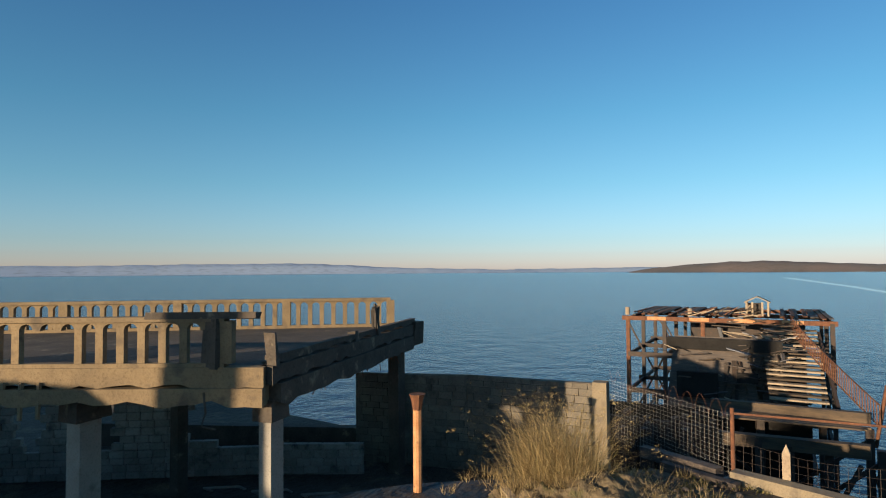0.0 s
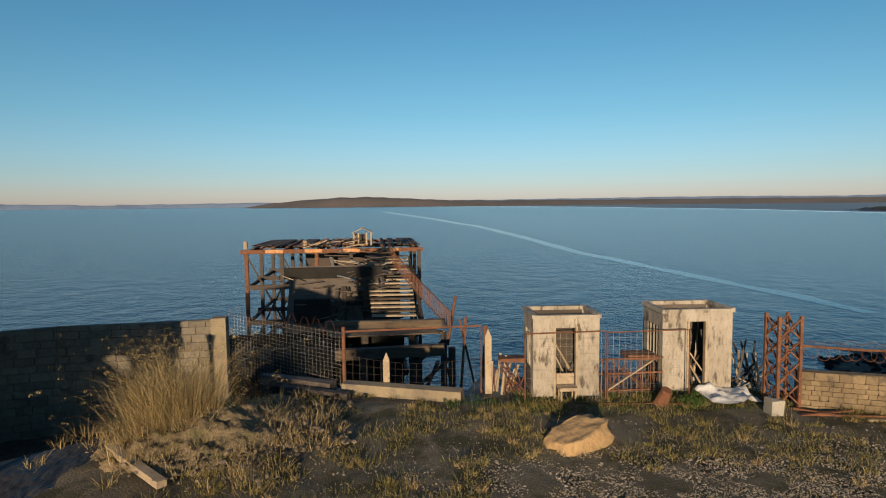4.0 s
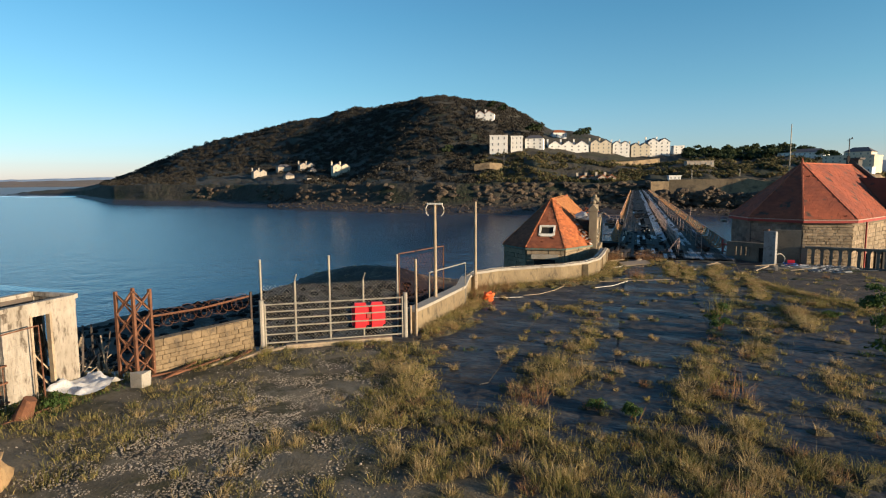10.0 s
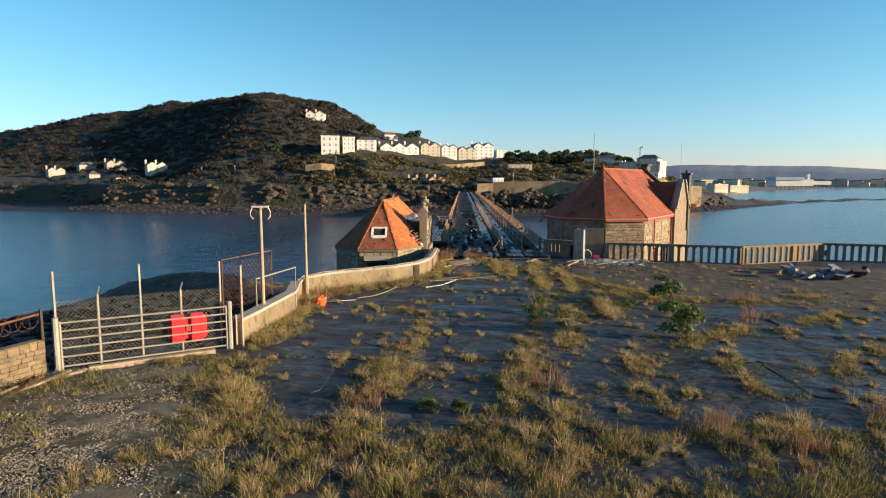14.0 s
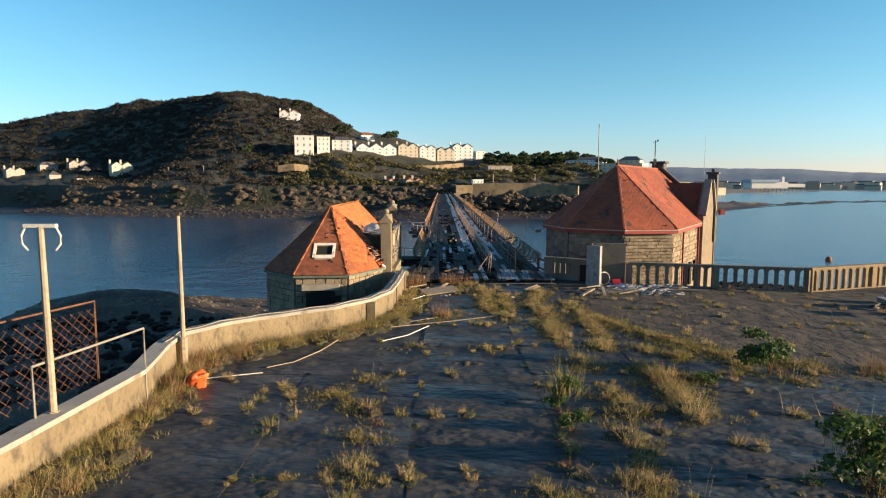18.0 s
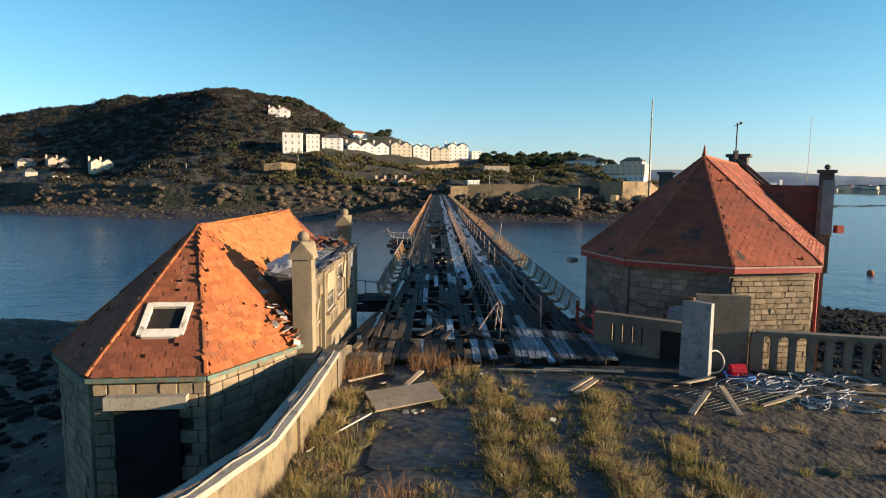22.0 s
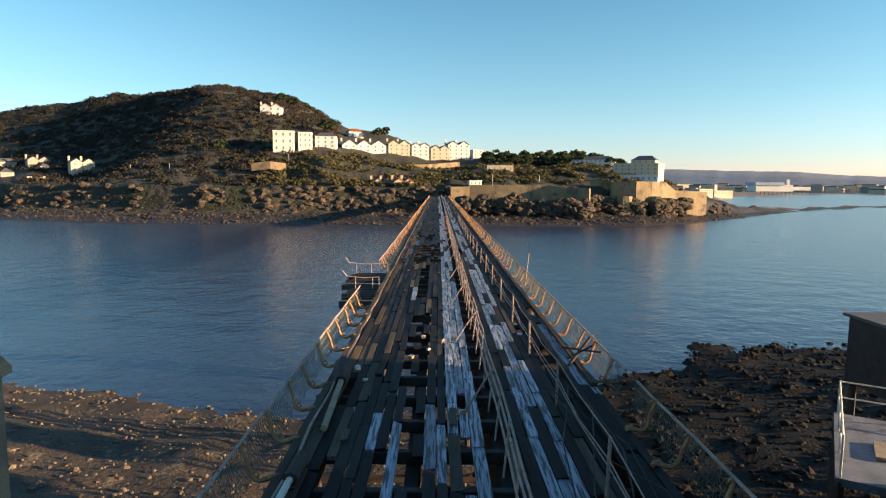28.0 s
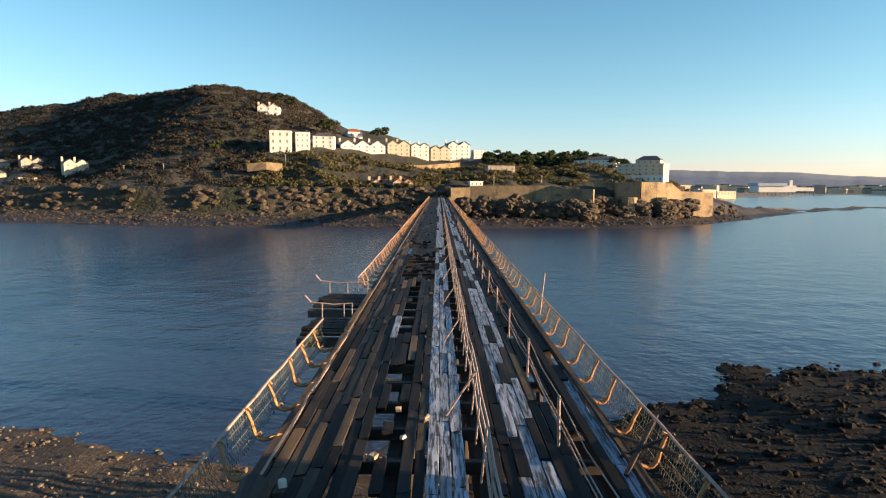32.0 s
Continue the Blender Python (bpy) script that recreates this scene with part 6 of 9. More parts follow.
for x in (17.3, 19.8):
    for y in (62.2, 64.3):
        part("support_post", tube([(x, y, -11), (x, y, -2.6)], 0.14, 6), M["iron_dark"], shed)


# ---- along the terrace edge ----
rng = random.Random(41)
PAR = [(-7.75, 17.3, 0.72), (-7.35, 21.9, 0.75), (-7.75, 24.0, 0.78), (-7.8, 25.15, 0.8), (-6.95, 26.5, 0.8), (-5.65, 27.55, 0.8), (-4.3, 28.6, 0.8), (-3.3, 29.9, 0.8), (-2.72, 31.6, 0.8), (-2.6, 34.0, 0.8), (-2.55, 36.6, 0.8)]
para = thing("parapet_wall", "cream rendered parapet wall curving along the terrace edge", "wall")


def wall_strip(pts, thick, z0, lift=0.0, over=0.0, flat=None):
    """A wall of that thickness along (x, y, top) points."""
    bm = bmesh.new()
    rows = []
    for i, (x, y, top) in enumerate(pts):
        a, b = Vector(pts[max(0, i - 1)][:2]), Vector(pts[min(len(pts) - 1, i + 1)][:2])
        d = (b - a).normalized()
        n = Vector((d.y, -d.x)) * (thick / 2 + over)
        lo = top + lift if flat is not None else z0
        hi = top + lift + (flat or 0)
        rows.append([bm.verts.new((x + n.x, y + n.y, lo)), bm.verts.new((x + n.x, y + n.y, hi)), bm.verts.new((x - n.x, y - n.y, hi)), bm.verts.new((x - n.x, y - n.y, lo))])
    for u, v in zip(rows, rows[1:]):
        for k in range(4):
            bm.faces.new((u[k], u[(k + 1) % 4], v[(k + 1) % 4], v[k]))
    bm.faces.new(rows[0][::-1])
    bm.faces.new(rows[-1])
    return bm


def dense(pts, n=4):
    out = []
    for u, v in zip(pts, pts[1:]):
        for k in range(n):
            t = k / n
            out.append(tuple(a + (b - a) * t for a, b in zip(u, v)))
    out.append(pts[-1])
    return out


fine = [(x, y, z + 0.015 * fbm(x * 2, y * 2)) for x, y, z in dense(PAR)]
M["parapet"] = surface("stained_tan_render", (0.21, 0.162, 0.098), (0.155, 0.118, 0.072), 1.1, 0.9, 0.7, 15, (0.075, 0.06, 0.042), (0.52, 0.66), depth=0.02, stretch=(1, 1, 0.6))
part("wall_body", wall_strip(fine, 0.30, -7.5), M["parapet"], para)
part("coping", wall_strip(fine, 0.30, 0, 0.0, 0.05, 0.1), M["concrete"], para, "worn concrete coping")
for s in (0.06, -0.02):
    part("cable", tube([(x + s + 0.02, y, z + 0.125 + 0.02 * math.sin(i * 1.7 + s * 40)) for i, (x, y, z) in enumerate(fine[8:])], 0.016, 5), M["concrete"] if s > 0 else M["iron_dark"], para, "cable laid along the wall")
for x, y in ((-3.15, 29.75), (-7.62, 24.6), (-2.62, 33)):
    part("pilaster", block(x - 0.12, x + 0.17, y - 0.12, y + 0.12, 0, 0.78), M["parapet"], para)
M["grimy_pier"] = surface("grimy_pier_concrete", (0.15, 0.12, 0.085), (0.1, 0.082, 0.06), 1.6, 0.9, 0.8, 12, (0.05, 0.045, 0.032), (0.5, 0.62), depth=0.03)
gp = thing("gate_pier", "low concrete gate pier overgrown with dry stems", "pier post")
part("body", block(-2.35, -1.5, 37.6, 38.15, 0, 0.5, wob=0.06), M["grimy_pier"], gp)
gp = thing("gate_pier", "sloping concrete end of the parapet wall", "wall")
part("body", wall_strip([(-2.58, 36.5, 0.88), (-2.56, 37.7, 0.75), (-2.5, 38.3, 0.6)], 0.42, -2), M["grimy_pier"], gp)

# field gate with chain-link screen
g0, g1 = Vector((-11.5, 14.55, 0)), Vector((-7.78, 16.9, 0))
gd = (g1 - g0).normalized()
gn = Vector((gd.y, -gd.x, 0))
gate = thing("field_gate", "galvanised five-bar field gate, closed", "gate")
for z in (0.12, 0.38, 0.62, 0.86, 1.08, 1.3):
    part("gate_bar", tube([g0 + gd * 0.1 + Vector((0, 0, z)), g1 - gd * 0.1 + Vector((0, 0, z))], 0.024, 6), M["galv"], gate)
for s in (0.1, 4.3):
    part("gate_stile", tube([g0 + gd * s, g0 + gd * s + Vector((0, 0, 1.34))], 0.03, 6), M["galv"], gate)
for p in (g0, g1):
    part("gate_post", tube([p + Vector((0, 0, -0.1)), p + Vector((0, 0, 1.45))], 0.075, 8), M["concrete"], gate)
screen = thing("chain_link_screen", "chain-link fence with tall steel posts behind the gate", "fence")
off = -gn * 0.25
for s, h in ((0.0, 2.65), (1.0, 1.95), (2.05, 2.7), (3.1, 1.9), (4.2, 2.65)):
    part("post", tube([g0 + gd * s + off, g0 + gd * s + off + Vector((0, 0, h))], 0.035, 6), M["galv"], screen)
    if h < 2:
        part("barb_arm", tube([g0 + gd * s + off + Vector((0, 0, h)), g0 + gd * s + off + Vector((0.1, -0.05, h + 0.22))], 0.02, 5), M["galv"], screen)


def chain_link(a, b, z0, z1, step, r=0.004, bm=None):
    """Diamond wire mesh between two upright lines."""
    bm = bm or bmesh.new()
    a, b = Vector(a), Vector(b)
    d = b - a
    n = d.length
    d.normalize()
    h = z1 - z0
    s = -h
    while s < n:
        for sign in (0, 1):
            lo, hi = (s, s + h) if not sign else (s + h, s)
            t0, t1 = 0.0, 1.0
            if lo != hi:
                for lim, up in ((0.0, True), (n, False)):
                    t = (lim - lo) / (hi - lo)
                    if (lo < lim and up) or (lo > lim and not up):
                        t0 = max(t0, t)
                    if (hi < lim and up) or (hi > lim and not up):
                        t1 = min(t1, t)
            if t1 - t0 > 0.02:
                f = lambda t: a + d * (lo + (hi - lo) * t) + Vector((0, 0, z0 + h * t - a.z))
                tube([f(t0), f(t1)], r, 3, bm)
        s += step
    return bm


part("mesh", chain_link(g0 + off, g0 + gd * 4.2 + off, 0.05, 1.85, 0.11, 0.0035), M["galv"], screen, "chain-link wire mesh")
sill = thing("gate_kerb", "pale timber sleeper lying under the gate", "kerb")
part("sleeper", bar(g0 + gd * 0.7 + gn * 0.3 + Vector((0, 0, 0.06)), g0 + gd * 3.9 + gn * 0.3 + Vector((0, 0, 0.08)), 0.2, 0.12, wob=0.01), M["wood_pale"], sill)
box = thing("plastic_box", "bright red plastic box in two halves hung behind the gate", "box")
M["red_plastic"] = surface("red_plastic", (0.70, 0.025, 0.035), (0.60, 0.02, 0.03), 1, 0.4, 0, 30, spec=0.4)
bc = g0 + gd * 2.98 - gn * 0.2
turn = math.degrees(math.atan2(gd.y, gd.x))
for name, k in (("left_half", 0.0), ("right_half", 0.53)):
    bm = bmesh.new()
    slab(bm, Matrix.Translation(bc + gd * k + Vector((0, 0, 0.76))) @ pose(0, 0, 0, 0, 0, turn), (0.52, 0.34, 0.8))
    bmesh.ops.bevel(bm, geom=bm.edges[:], offset=0.09, segments=3, affect="EDGES")
    part(name, bm, M["red_plastic"], box)
part("latch", slab(bmesh.new(), Matrix.Translation(bc + gd * 0.265 + gn * 0.15 + Vector((0, 0, 0.76))) @ pose(0, 0, 0, 0, 0, turn), (0.12, 0.05, 0.16)), M["red_paint"], box)
mf = thing("mesh_hurdle", "open steel frame hurdle at the low wall", "gate")
hp = [Vector((-7.75, 19.2, 0)), Vector((-7.2, 22.0, 0))]
part("frame", tube([hp[0], hp[0] + Vector((0, 0, 1.75)), hp[1] + Vector((0, 0, 1.75)), hp[1]], 0.028, 6), M["galv"], mf)
mf = thing("mesh_gate", "tall rusty frame with wire mesh behind the low wall", "gate")
fp = [Vector((-8.7, 18.7, -0.3)), Vector((-7.95, 21.5, -0.3))]
part("frame", tube([fp[0], fp[0] + Vector((0, 0, 2.75)), fp[1] + Vector((0, 0, 2.75)), fp[1]], 0.03, 6), M["rust"], mf)
part("mesh", chain_link(fp[0], fp[1], -0.2, 2.3, 0.2, 0.004), M["rust"], mf)
mf = thing("fence_posts", "two pale steel posts beside the gate", "post")
for x, y, h in ((-7.5, 17.15, 2.5), (-7.75, 17.3, 0.95)):
    part("post", tube([(x, y, 0), (x, y, h)], 0.045, 6), M["wood_pale"], mf)
lp = thing("lamp_post", "cream lamp post with small square head", "street lamp")
lx, ly = -7.62, 19.5
part("shaft", tube([(lx, ly, -0.1), (lx, ly, 4.15)], 0.07, 8, r2=0.05), M["wood_pale"], lp)
part("sleeve", tube([(lx, ly, -0.1), (lx, ly, 0.85)], 0.1, 8), M["wood_pale"], lp)
part("crossarm", block(lx - 0.28, lx + 0.28, ly - 0.04, ly + 0.04, 4.14, 4.2), M["white"], lp)
for side in (-1, 1):
    part("bracket", tube([(lx + side * 0.26, ly, 4.16), (lx + side * 0.34, ly, 4.0), (lx + side * 0.33, ly, 3.85), (lx + side * 0.24, ly, 3.74)], 0.016, 5), M["white"], lp)
lp = thing("lamp_post", "bare cream lamp post by the parapet", "street lamp")
part("shaft", tube([(-7.44, 24.53, 0), (-7.44, 24.53, 0.6), (-7.44, 24.53, 4.1)], 0.075, 8, r2=0.05), M["wood_pale"], lp)
part("sleeve", tube([(-7.44, 24.53, 0), (-7.44, 24.53, 0.9)], 0.1, 8), M["wood_pale"], lp)
part("cap", block(-7.51, -7.37, 24.46, 24.6, 4.08, 4.16), M["iron_dark"], lp)
# low stone wall between gate and rusty tower
M["sandwall"] = surface("tan_wall_stone", (0.185, 0.135, 0.080), (0.125, 0.092, 0.057), 1.6, 0.95, 0.9, 12, (0.07, 0.055, 0.04), (0.54, 0.68), spread=0.2, depth=0.02)
lw = thing("stone_wall", "buff stone wall with wire above", "wall")
part("core", wall_strip([(-12.85, 11.45, 0.92), (-11.75, 14.25, 0.95)], 0.26, -5), M["sandwall"], lw)
pieces(lw, "wall_stone", stone_courses((-12.72, 11.45), (-11.62, 14.25), 0.0, 0.93, rng, 0.12, (0.18, 0.32), 0.12, (), 0.006), M["sandwall"], (-12, 13, 0.5), 150, 0.02)
part("top_rail", tube([(-12.8, 11.3, 1.55), (-12.3, 12.9, 1.5), (-11.7, 14.35, 1.62)], 0.03, 6), M["rust"], lw, "rusty rail over the wall")
part("post", tube([(-11.68, 14.3, 0), (-11.68, 14.3, 1.75)], 0.04, 6), M["iron_dark"], lw)


def coil(a, b, r, turns, thick=0.008):
    """A coil of wire from a to b."""
    a, b = Vector(a), Vector(b)
    d = (b - a).normalized()
    s = d.cross(Vector((0, 0, 1))).normalized()
    n = int(turns * 14)
    pts = [a.lerp(b, i / n) + r * (1 + 0.15 * math.sin(i * 0.7)) * (math.cos(i * math.tau / 14) * Vector((0, 0, 1)) + math.sin(i * math.tau / 14) * (s * 0.5 + d * 0.8)) for i in range(n + 1)]
    return tube(pts, thick, 3)


part("razor_wire", coil((-12.7, 11.6, 1.45), (-11.75, 14.2, 1.5), 0.22, 12, 0.006), M["rust"], lw, "tangled barbed wire")
rub = thing("timber_scraps", "rusty rails and boards lying at the wall's foot", "debris")
for k in range(9):
    p = Vector((-12.35, 11.3, 0.08)).lerp(Vector((-10.9, 14.0, 0.08)), rng.random())
    a = math.atan2(2.8, 1.1) + rng.gauss(0, 0.25)
    L = rng.uniform(0.5, 1.5)
    part("board", bar(p - Vector((math.cos(a), math.sin(a), 0)) * L / 2, p + Vector((math.cos(a), math.sin(a), 0.05)) * L / 2, rng.uniform(0.04, 0.12), 0.05), M["rust"] if k % 2 else M["wood_pale"], rub)

# rusty lattice tower
tow = thing("lattice_tower", "short rusty lattice tower by the toll huts", "tower")
tc = Vector((-12.85, 11.1, 0))
leg = [tc + Vector((sx * 0.27, sy * 0.27, 0)) for sx, sy in ((-1, -1), (1, -1), (1, 1), (-1, 1))]
for p in leg:
    part("leg", bar(p, p + Vector((0, 0, 2.3)), 0.07, 0.07), M["rust"], tow)
for i in range(4):
    a, b = leg[i], leg[(i + 1) % 4]
    for k in range(4):
        z = 0.15 + k * 0.53
        part("brace", bar(a + Vector((0, 0, z)), b + Vector((0, 0, z + 0.5)), 0.035, 0.035), M["rust"], tow)
        part("brace", bar(b + Vector((0, 0, z)), a + Vector((0, 0, z + 0.5)), 0.035, 0.035), M["rust"], tow)
bl = thing("concrete_block", "pale concrete block at the tower's foot", "block")
part("body", block(-12.35, -12.0, 10.35, 10.65, 0.05, 0.42, wob=0.03), M["concrete"], bl)


# toll huts
M["plaster"] = surface("dirty_cream_plaster", (0.34, 0.30, 0.25), (0.225, 0.195, 0.155), 2.2, 0.9, 0.8, 18, (0.085, 0.068, 0.052), (0.55, 0.64), depth=0.02, stretch=(1, 1, 0.35))
def toll_hut(x, y0, y1, top, label, left=0.31, right=0.33):
    """A roofless booth: front to +x, tall panels either side of a gap, open sides."""
    h = thing("toll_hut", label, "hut", "toll huts", (x, (y0 + y1) / 2, 0))
    w, dp = y1 - y0, 1.35
    m = M["plaster"]
    part("front_panel", block(-0.06, 0.0, -w / 2, -w / 2 + w * left, 0.1, top - 0.32, wob=0.006), m, h, "flaking white panel")
    part("front_panel", block(-0.06, 0.0, w / 2 - w * right, w / 2, 0.1, top - 0.32, wob=0.006), m, h, "flaking white panel")
    part("lintel", block(-0.08, 0.02, -w / 2, w / 2, top - 0.34, top - 0.08), m, h)
    part("back_panel", block(-dp, -dp + 0.06, -w / 2, w / 2, 0.1, top - 0.1), M["wood_dark"], h)
    part("back_post", block(-dp, -dp + 0.1, w / 2 - 0.1, w / 2, 0, top - 0.1), m, h)
    for s in (-1, 1):
        y = s * (w / 2 - 0.03)
        part("side_panel", block(-dp, -dp + 0.3, y - 0.03, y + 0.03, 0.1, top - 0.3), m, h)
        part("side_panel", block(-0.28, -0.06, y - 0.03, y + 0.03, 0.1, top - 0.3), m, h)
        part("side_rail", block(-dp, 0, y - 0.035, y + 0.035, top - 0.5, top - 0.1), m, h)
        part("side_board", block(-dp + 0.3, -0.28, y - 0.02, y + 0.02, 0.1, 0.75 if s < 0 else 0.35), M["wood_dark"], h)
        for k in range(3):
            part("window_bar", block(-dp + 0.45 + k * 0.22, -dp + 0.48 + k * 0.22, y - 0.015, y + 0.015, 0.7, top - 0.5), m, h)
    for k in range(2):
        part("door_jamb", block(-0.1, 0.03, -w / 2 + w * (left, 0.97 - right)[k], -w / 2 + w * (left + 0.03, 1 - right)[k], 0.05, top - 0.3), M["wood_pale"], h)
    rim = part("roof_rim", block(-dp - 0.05, 0.06, -w / 2 - 0.05, -w / 2 + 0.1, top - 0.1, top, wob=0.02), M["plaster"], h, "worn roof kerb round a fallen roof")
    part("roof_rim", block(-dp - 0.05, 0.06, w / 2 - 0.1, w / 2 + 0.05, top - 0.1, top, wob=0.02), M["plaster"], h)
    part("roof_rim", block(-dp - 0.05, -dp + 0.1, -w / 2 + 0.1, w / 2 - 0.08, top - 0.1, top), M["plaster"], h)
    part("roof_rim", block(-0.1, 0.06, -w / 2 + 0.1, w / 2 - 0.1, top - 0.1, top - 0.01), M["plaster"], h)
    part("ceiling_board", block(-dp + 0.1, -0.1, -w / 2 + 0.08, w / 2 - 0.08, top - 0.3, top - 0.26), M["wood_dark"], h)
    for k in range(7):
        part("broken_lath", bar((rng.uniform(-dp + 0.2, -0.1), rng.uniform(-w / 3, w / 3), 0.05), (rng.uniform(-dp + 0.2, -0.1), rng.uniform(-w / 3, w / 3), rng.uniform(0.7, top - 0.4)), 0.05, 0.03), M["wood_pale"] if k % 2 else M["wood_dark"], h)
    return h


toll_hut(-13.75, 5.15, 6.85, 2.22, "roofless white toll hut with flaking paint and fallen laths")
toll_hut(-14.0, 8.6, 10.45, 2.27, "roofless white toll hut with an open doorway", 0.35, 0.36)
chair = thing("wooden_chair", "pale broken seat inside the hut doorway", "seat")
part("seat", block(-13.75, -13.35, 5.75, 6.2, 0.35, 0.43), M["wood_pale"], chair)
part("back", block(-13.8, -13.74, 5.75, 6.2, 0.4, 0.7), M["wood_pale"], chair)
for x, y in ((-13.7, 5.8), (-13.4, 5.8), (-13.4, 6.15), (-13.7, 6.15)):
    part("leg", tube([(x, y, 0), (x, y, 0.36)], 0.02, 5), M["wood_pale"], chair)
M["sheet_white"] = surface("white_plastic", (0.75, 0.73, 0.70), (0.62, 0.6, 0.57), 2, 0.6, 0.2, 20)
bm = bmesh.new()
bmesh.ops.create_grid(bm, x_segments=14, y_segments=14, size=0.6, matrix=pose(-13.3, 10.0, 0.12))
for v in bm.verts:
    v.co.z += 0.28 * max(0, fbm(v.co.x * 2.2, v.co.y * 2.2)) + 0.05
    v.co.x *= 1.0
tagged(mesh_ob("plastic_sheet", bm, M["sheet_white"], True), "crumpled white plastic sheeting on the ground by the hut", "sheet")
drum = thing("rusty_drum", "crushed rusty orange drum by the hut", "drum")
part("body", tube([(-13.0, 8.15, 0.05), (-12.95, 8.2, 0.25), (-12.85, 8.25, 0.5)], 0.2, 9, r2=0.13), M["rust"], drum)
# rusty barriers between and before the huts
bar_t = thing("rusty_barrier", "rusty barred turnstile barrier between the toll huts", "barrier")
for y in np.arange(6.95, 8.6, 0.12):
    part("upright", tube([(-13.95, y, 0), (-13.95, y + rng.uniform(-0.06, 0.06), 0.95)], 0.012, 4), M["rust"], bar_t)
for z in (0.15, 0.6, 0.98):
    part("rail", bar((-13.95, 6.9, z), (-13.95, 8.6, z + 0.03), 0.05, 0.04), M["rust"], bar_t)
part("brace", bar((-13.9, 7.0, 0.1), (-13.9, 8.3, 0.95), 0.06, 0.03), M["wood_pale"], bar_t)
part("turnstile_box", block(-14.6, -14.0, 7.7, 8.5, 0.95, 1.05, wob=0.02), M["rust"], bar_t)
for k in range(16):
    part("scrap_bar", tube([(-14.2 + rng.uniform(-0.4, 0.3), rng.uniform(6.9, 8.6), 0.02), (-14.2 + rng.uniform(-0.4, 0.3), rng.uniform(6.9, 8.6), rng.uniform(0.3, 1.0))], 0.014, 4), M["rust"], bar_t)
bar_t = thing("rusty_barrier", "collapsed rusty turnstile beside the toll hut", "barrier")
for k in range(16):
    part("scrap_bar", tube([(-14.4 + rng.uniform(-0.3, 0.3), rng.uniform(4.2, 5.1), 0.02), (-14.4 + rng.uniform(-0.3, 0.3), rng.uniform(4.2, 5.1), rng.uniform(0.4, 1.05))], 0.014, 4), M["rust"], bar_t)
part("top_box", block(-14.6, -14.1, 4.35, 5.05, 0.92, 1.0, wob=0.02), M["rust"], bar_t)
bar_t = thing("broken_planks", "heap of broken rails and planks beside the hut", "debris")
for k in range(22):
    part("plank", bar((rng.uniform(-15.4, -13.8), rng.uniform(10.5, 11.5), 0.05), (rng.uniform(-15.4, -13.8), rng.uniform(10.5, 11.6), rng.uniform(0.3, 1.3)), 0.05, 0.025), M["wood_dark"] if k % 3 else M["wood_pale"], bar_t)
hf = thing("wire_hurdle", "light rusty mesh hurdle leaning before the huts", "fence")
for (ya, yb) in ((4.9, 6.95), (7.0, 9.1)):
    part("frame", tube([(-13.5, ya, 0.05), (-13.55, ya, 1.78), (-13.55, yb, 1.82), (-13.5, yb, 0.08)], 0.022, 5), M["rust"], hf)
    bm = bmesh.new()
    for y in np.arange(ya + 0.15, yb, 0.15):
        tube([(-13.52, y, 0.1), (-13.55, y, 1.78)], 0.0025, 3, bm)
    for z in np.arange(0.25, 1.75, 0.2):
        tube([(-13.53, ya, z), (-13.53, yb, z)], 0.0025, 3, bm)
    part("mesh", bm, M["galv"], hf)
part("ground_rail", bar((-13.4, 5.0, 0.06), (-12.9, 9.2, 0.1), 0.05, 0.05), M["rust"], hf)

# mesh fence and posts towards the landing stage
mesh = thing("mesh_fence", "welded wire fence panel with razor wire coils on top", "fence")
f0, f1 = Vector((-18.3, -3.9, 0)), Vector((-15.0, 0.2, 0))
bm = bmesh.new()
d = (f1 - f0)
for k in range(34):
    p = f0 + d * k / 33
    tube([p + Vector((0, 0, -0.3)), p + Vector((0, 0, 1.6))], 0.003, 3, bm)
for z in np.arange(-0.2, 1.61, 0.11):
    tube([f0 + Vector((0, 0, z)), f1 + Vector((0, 0, z))], 0.003, 3, bm)
part("panel", bm, M["concrete"], mesh)
part("razor_wire", coil(f0 + Vector((0, 0, 1.66)), f1 + Vector((0, 0, 1.66)), 0.22, 10, 0.0035), M["rust"], mesh, "razor wire coil")
part("post", tube([f1 + Vector((0, 0, -0.1)), f1 + Vector((0, 0, 1.75))], 0.05, 8), M["rust"], mesh, "rusty round post")
hf = thing("scaffold_frame", "rusty tube frame with sagging wire between the posts", "fence")
s0, s1 = Vector((-15.0, 0.25, 0)), Vector((-14.5, 3.9, 0))
part("frame", tube([s0 + Vector((0, 0, 1.62)), s1 + Vector((0, 0, 1.82)), s1], 0.03, 6), M["rust"], hf)
bm = bmesh.new()
for k in range(20):
    p, q = s0.lerp(s1, k / 19), s0.lerp(s1, k / 19)
    tube([p + Vector((0.1, 0, 0.1)), q + Vector((0, 0, 1.0 - 0.25 * math.sin(k / 19 * math.pi)))], 0.005, 3, bm)
for j in range(4):
    tube([s0.lerp(s1, k / 10) + Vector((0, 0, 0.25 + j * 0.24 - 0.2 * math.sin(k / 10 * math.pi) * j / 3)) for k in range(11)], 0.005, 3, bm)
part("wire_panel", bm, M["iron_dark"], hf)


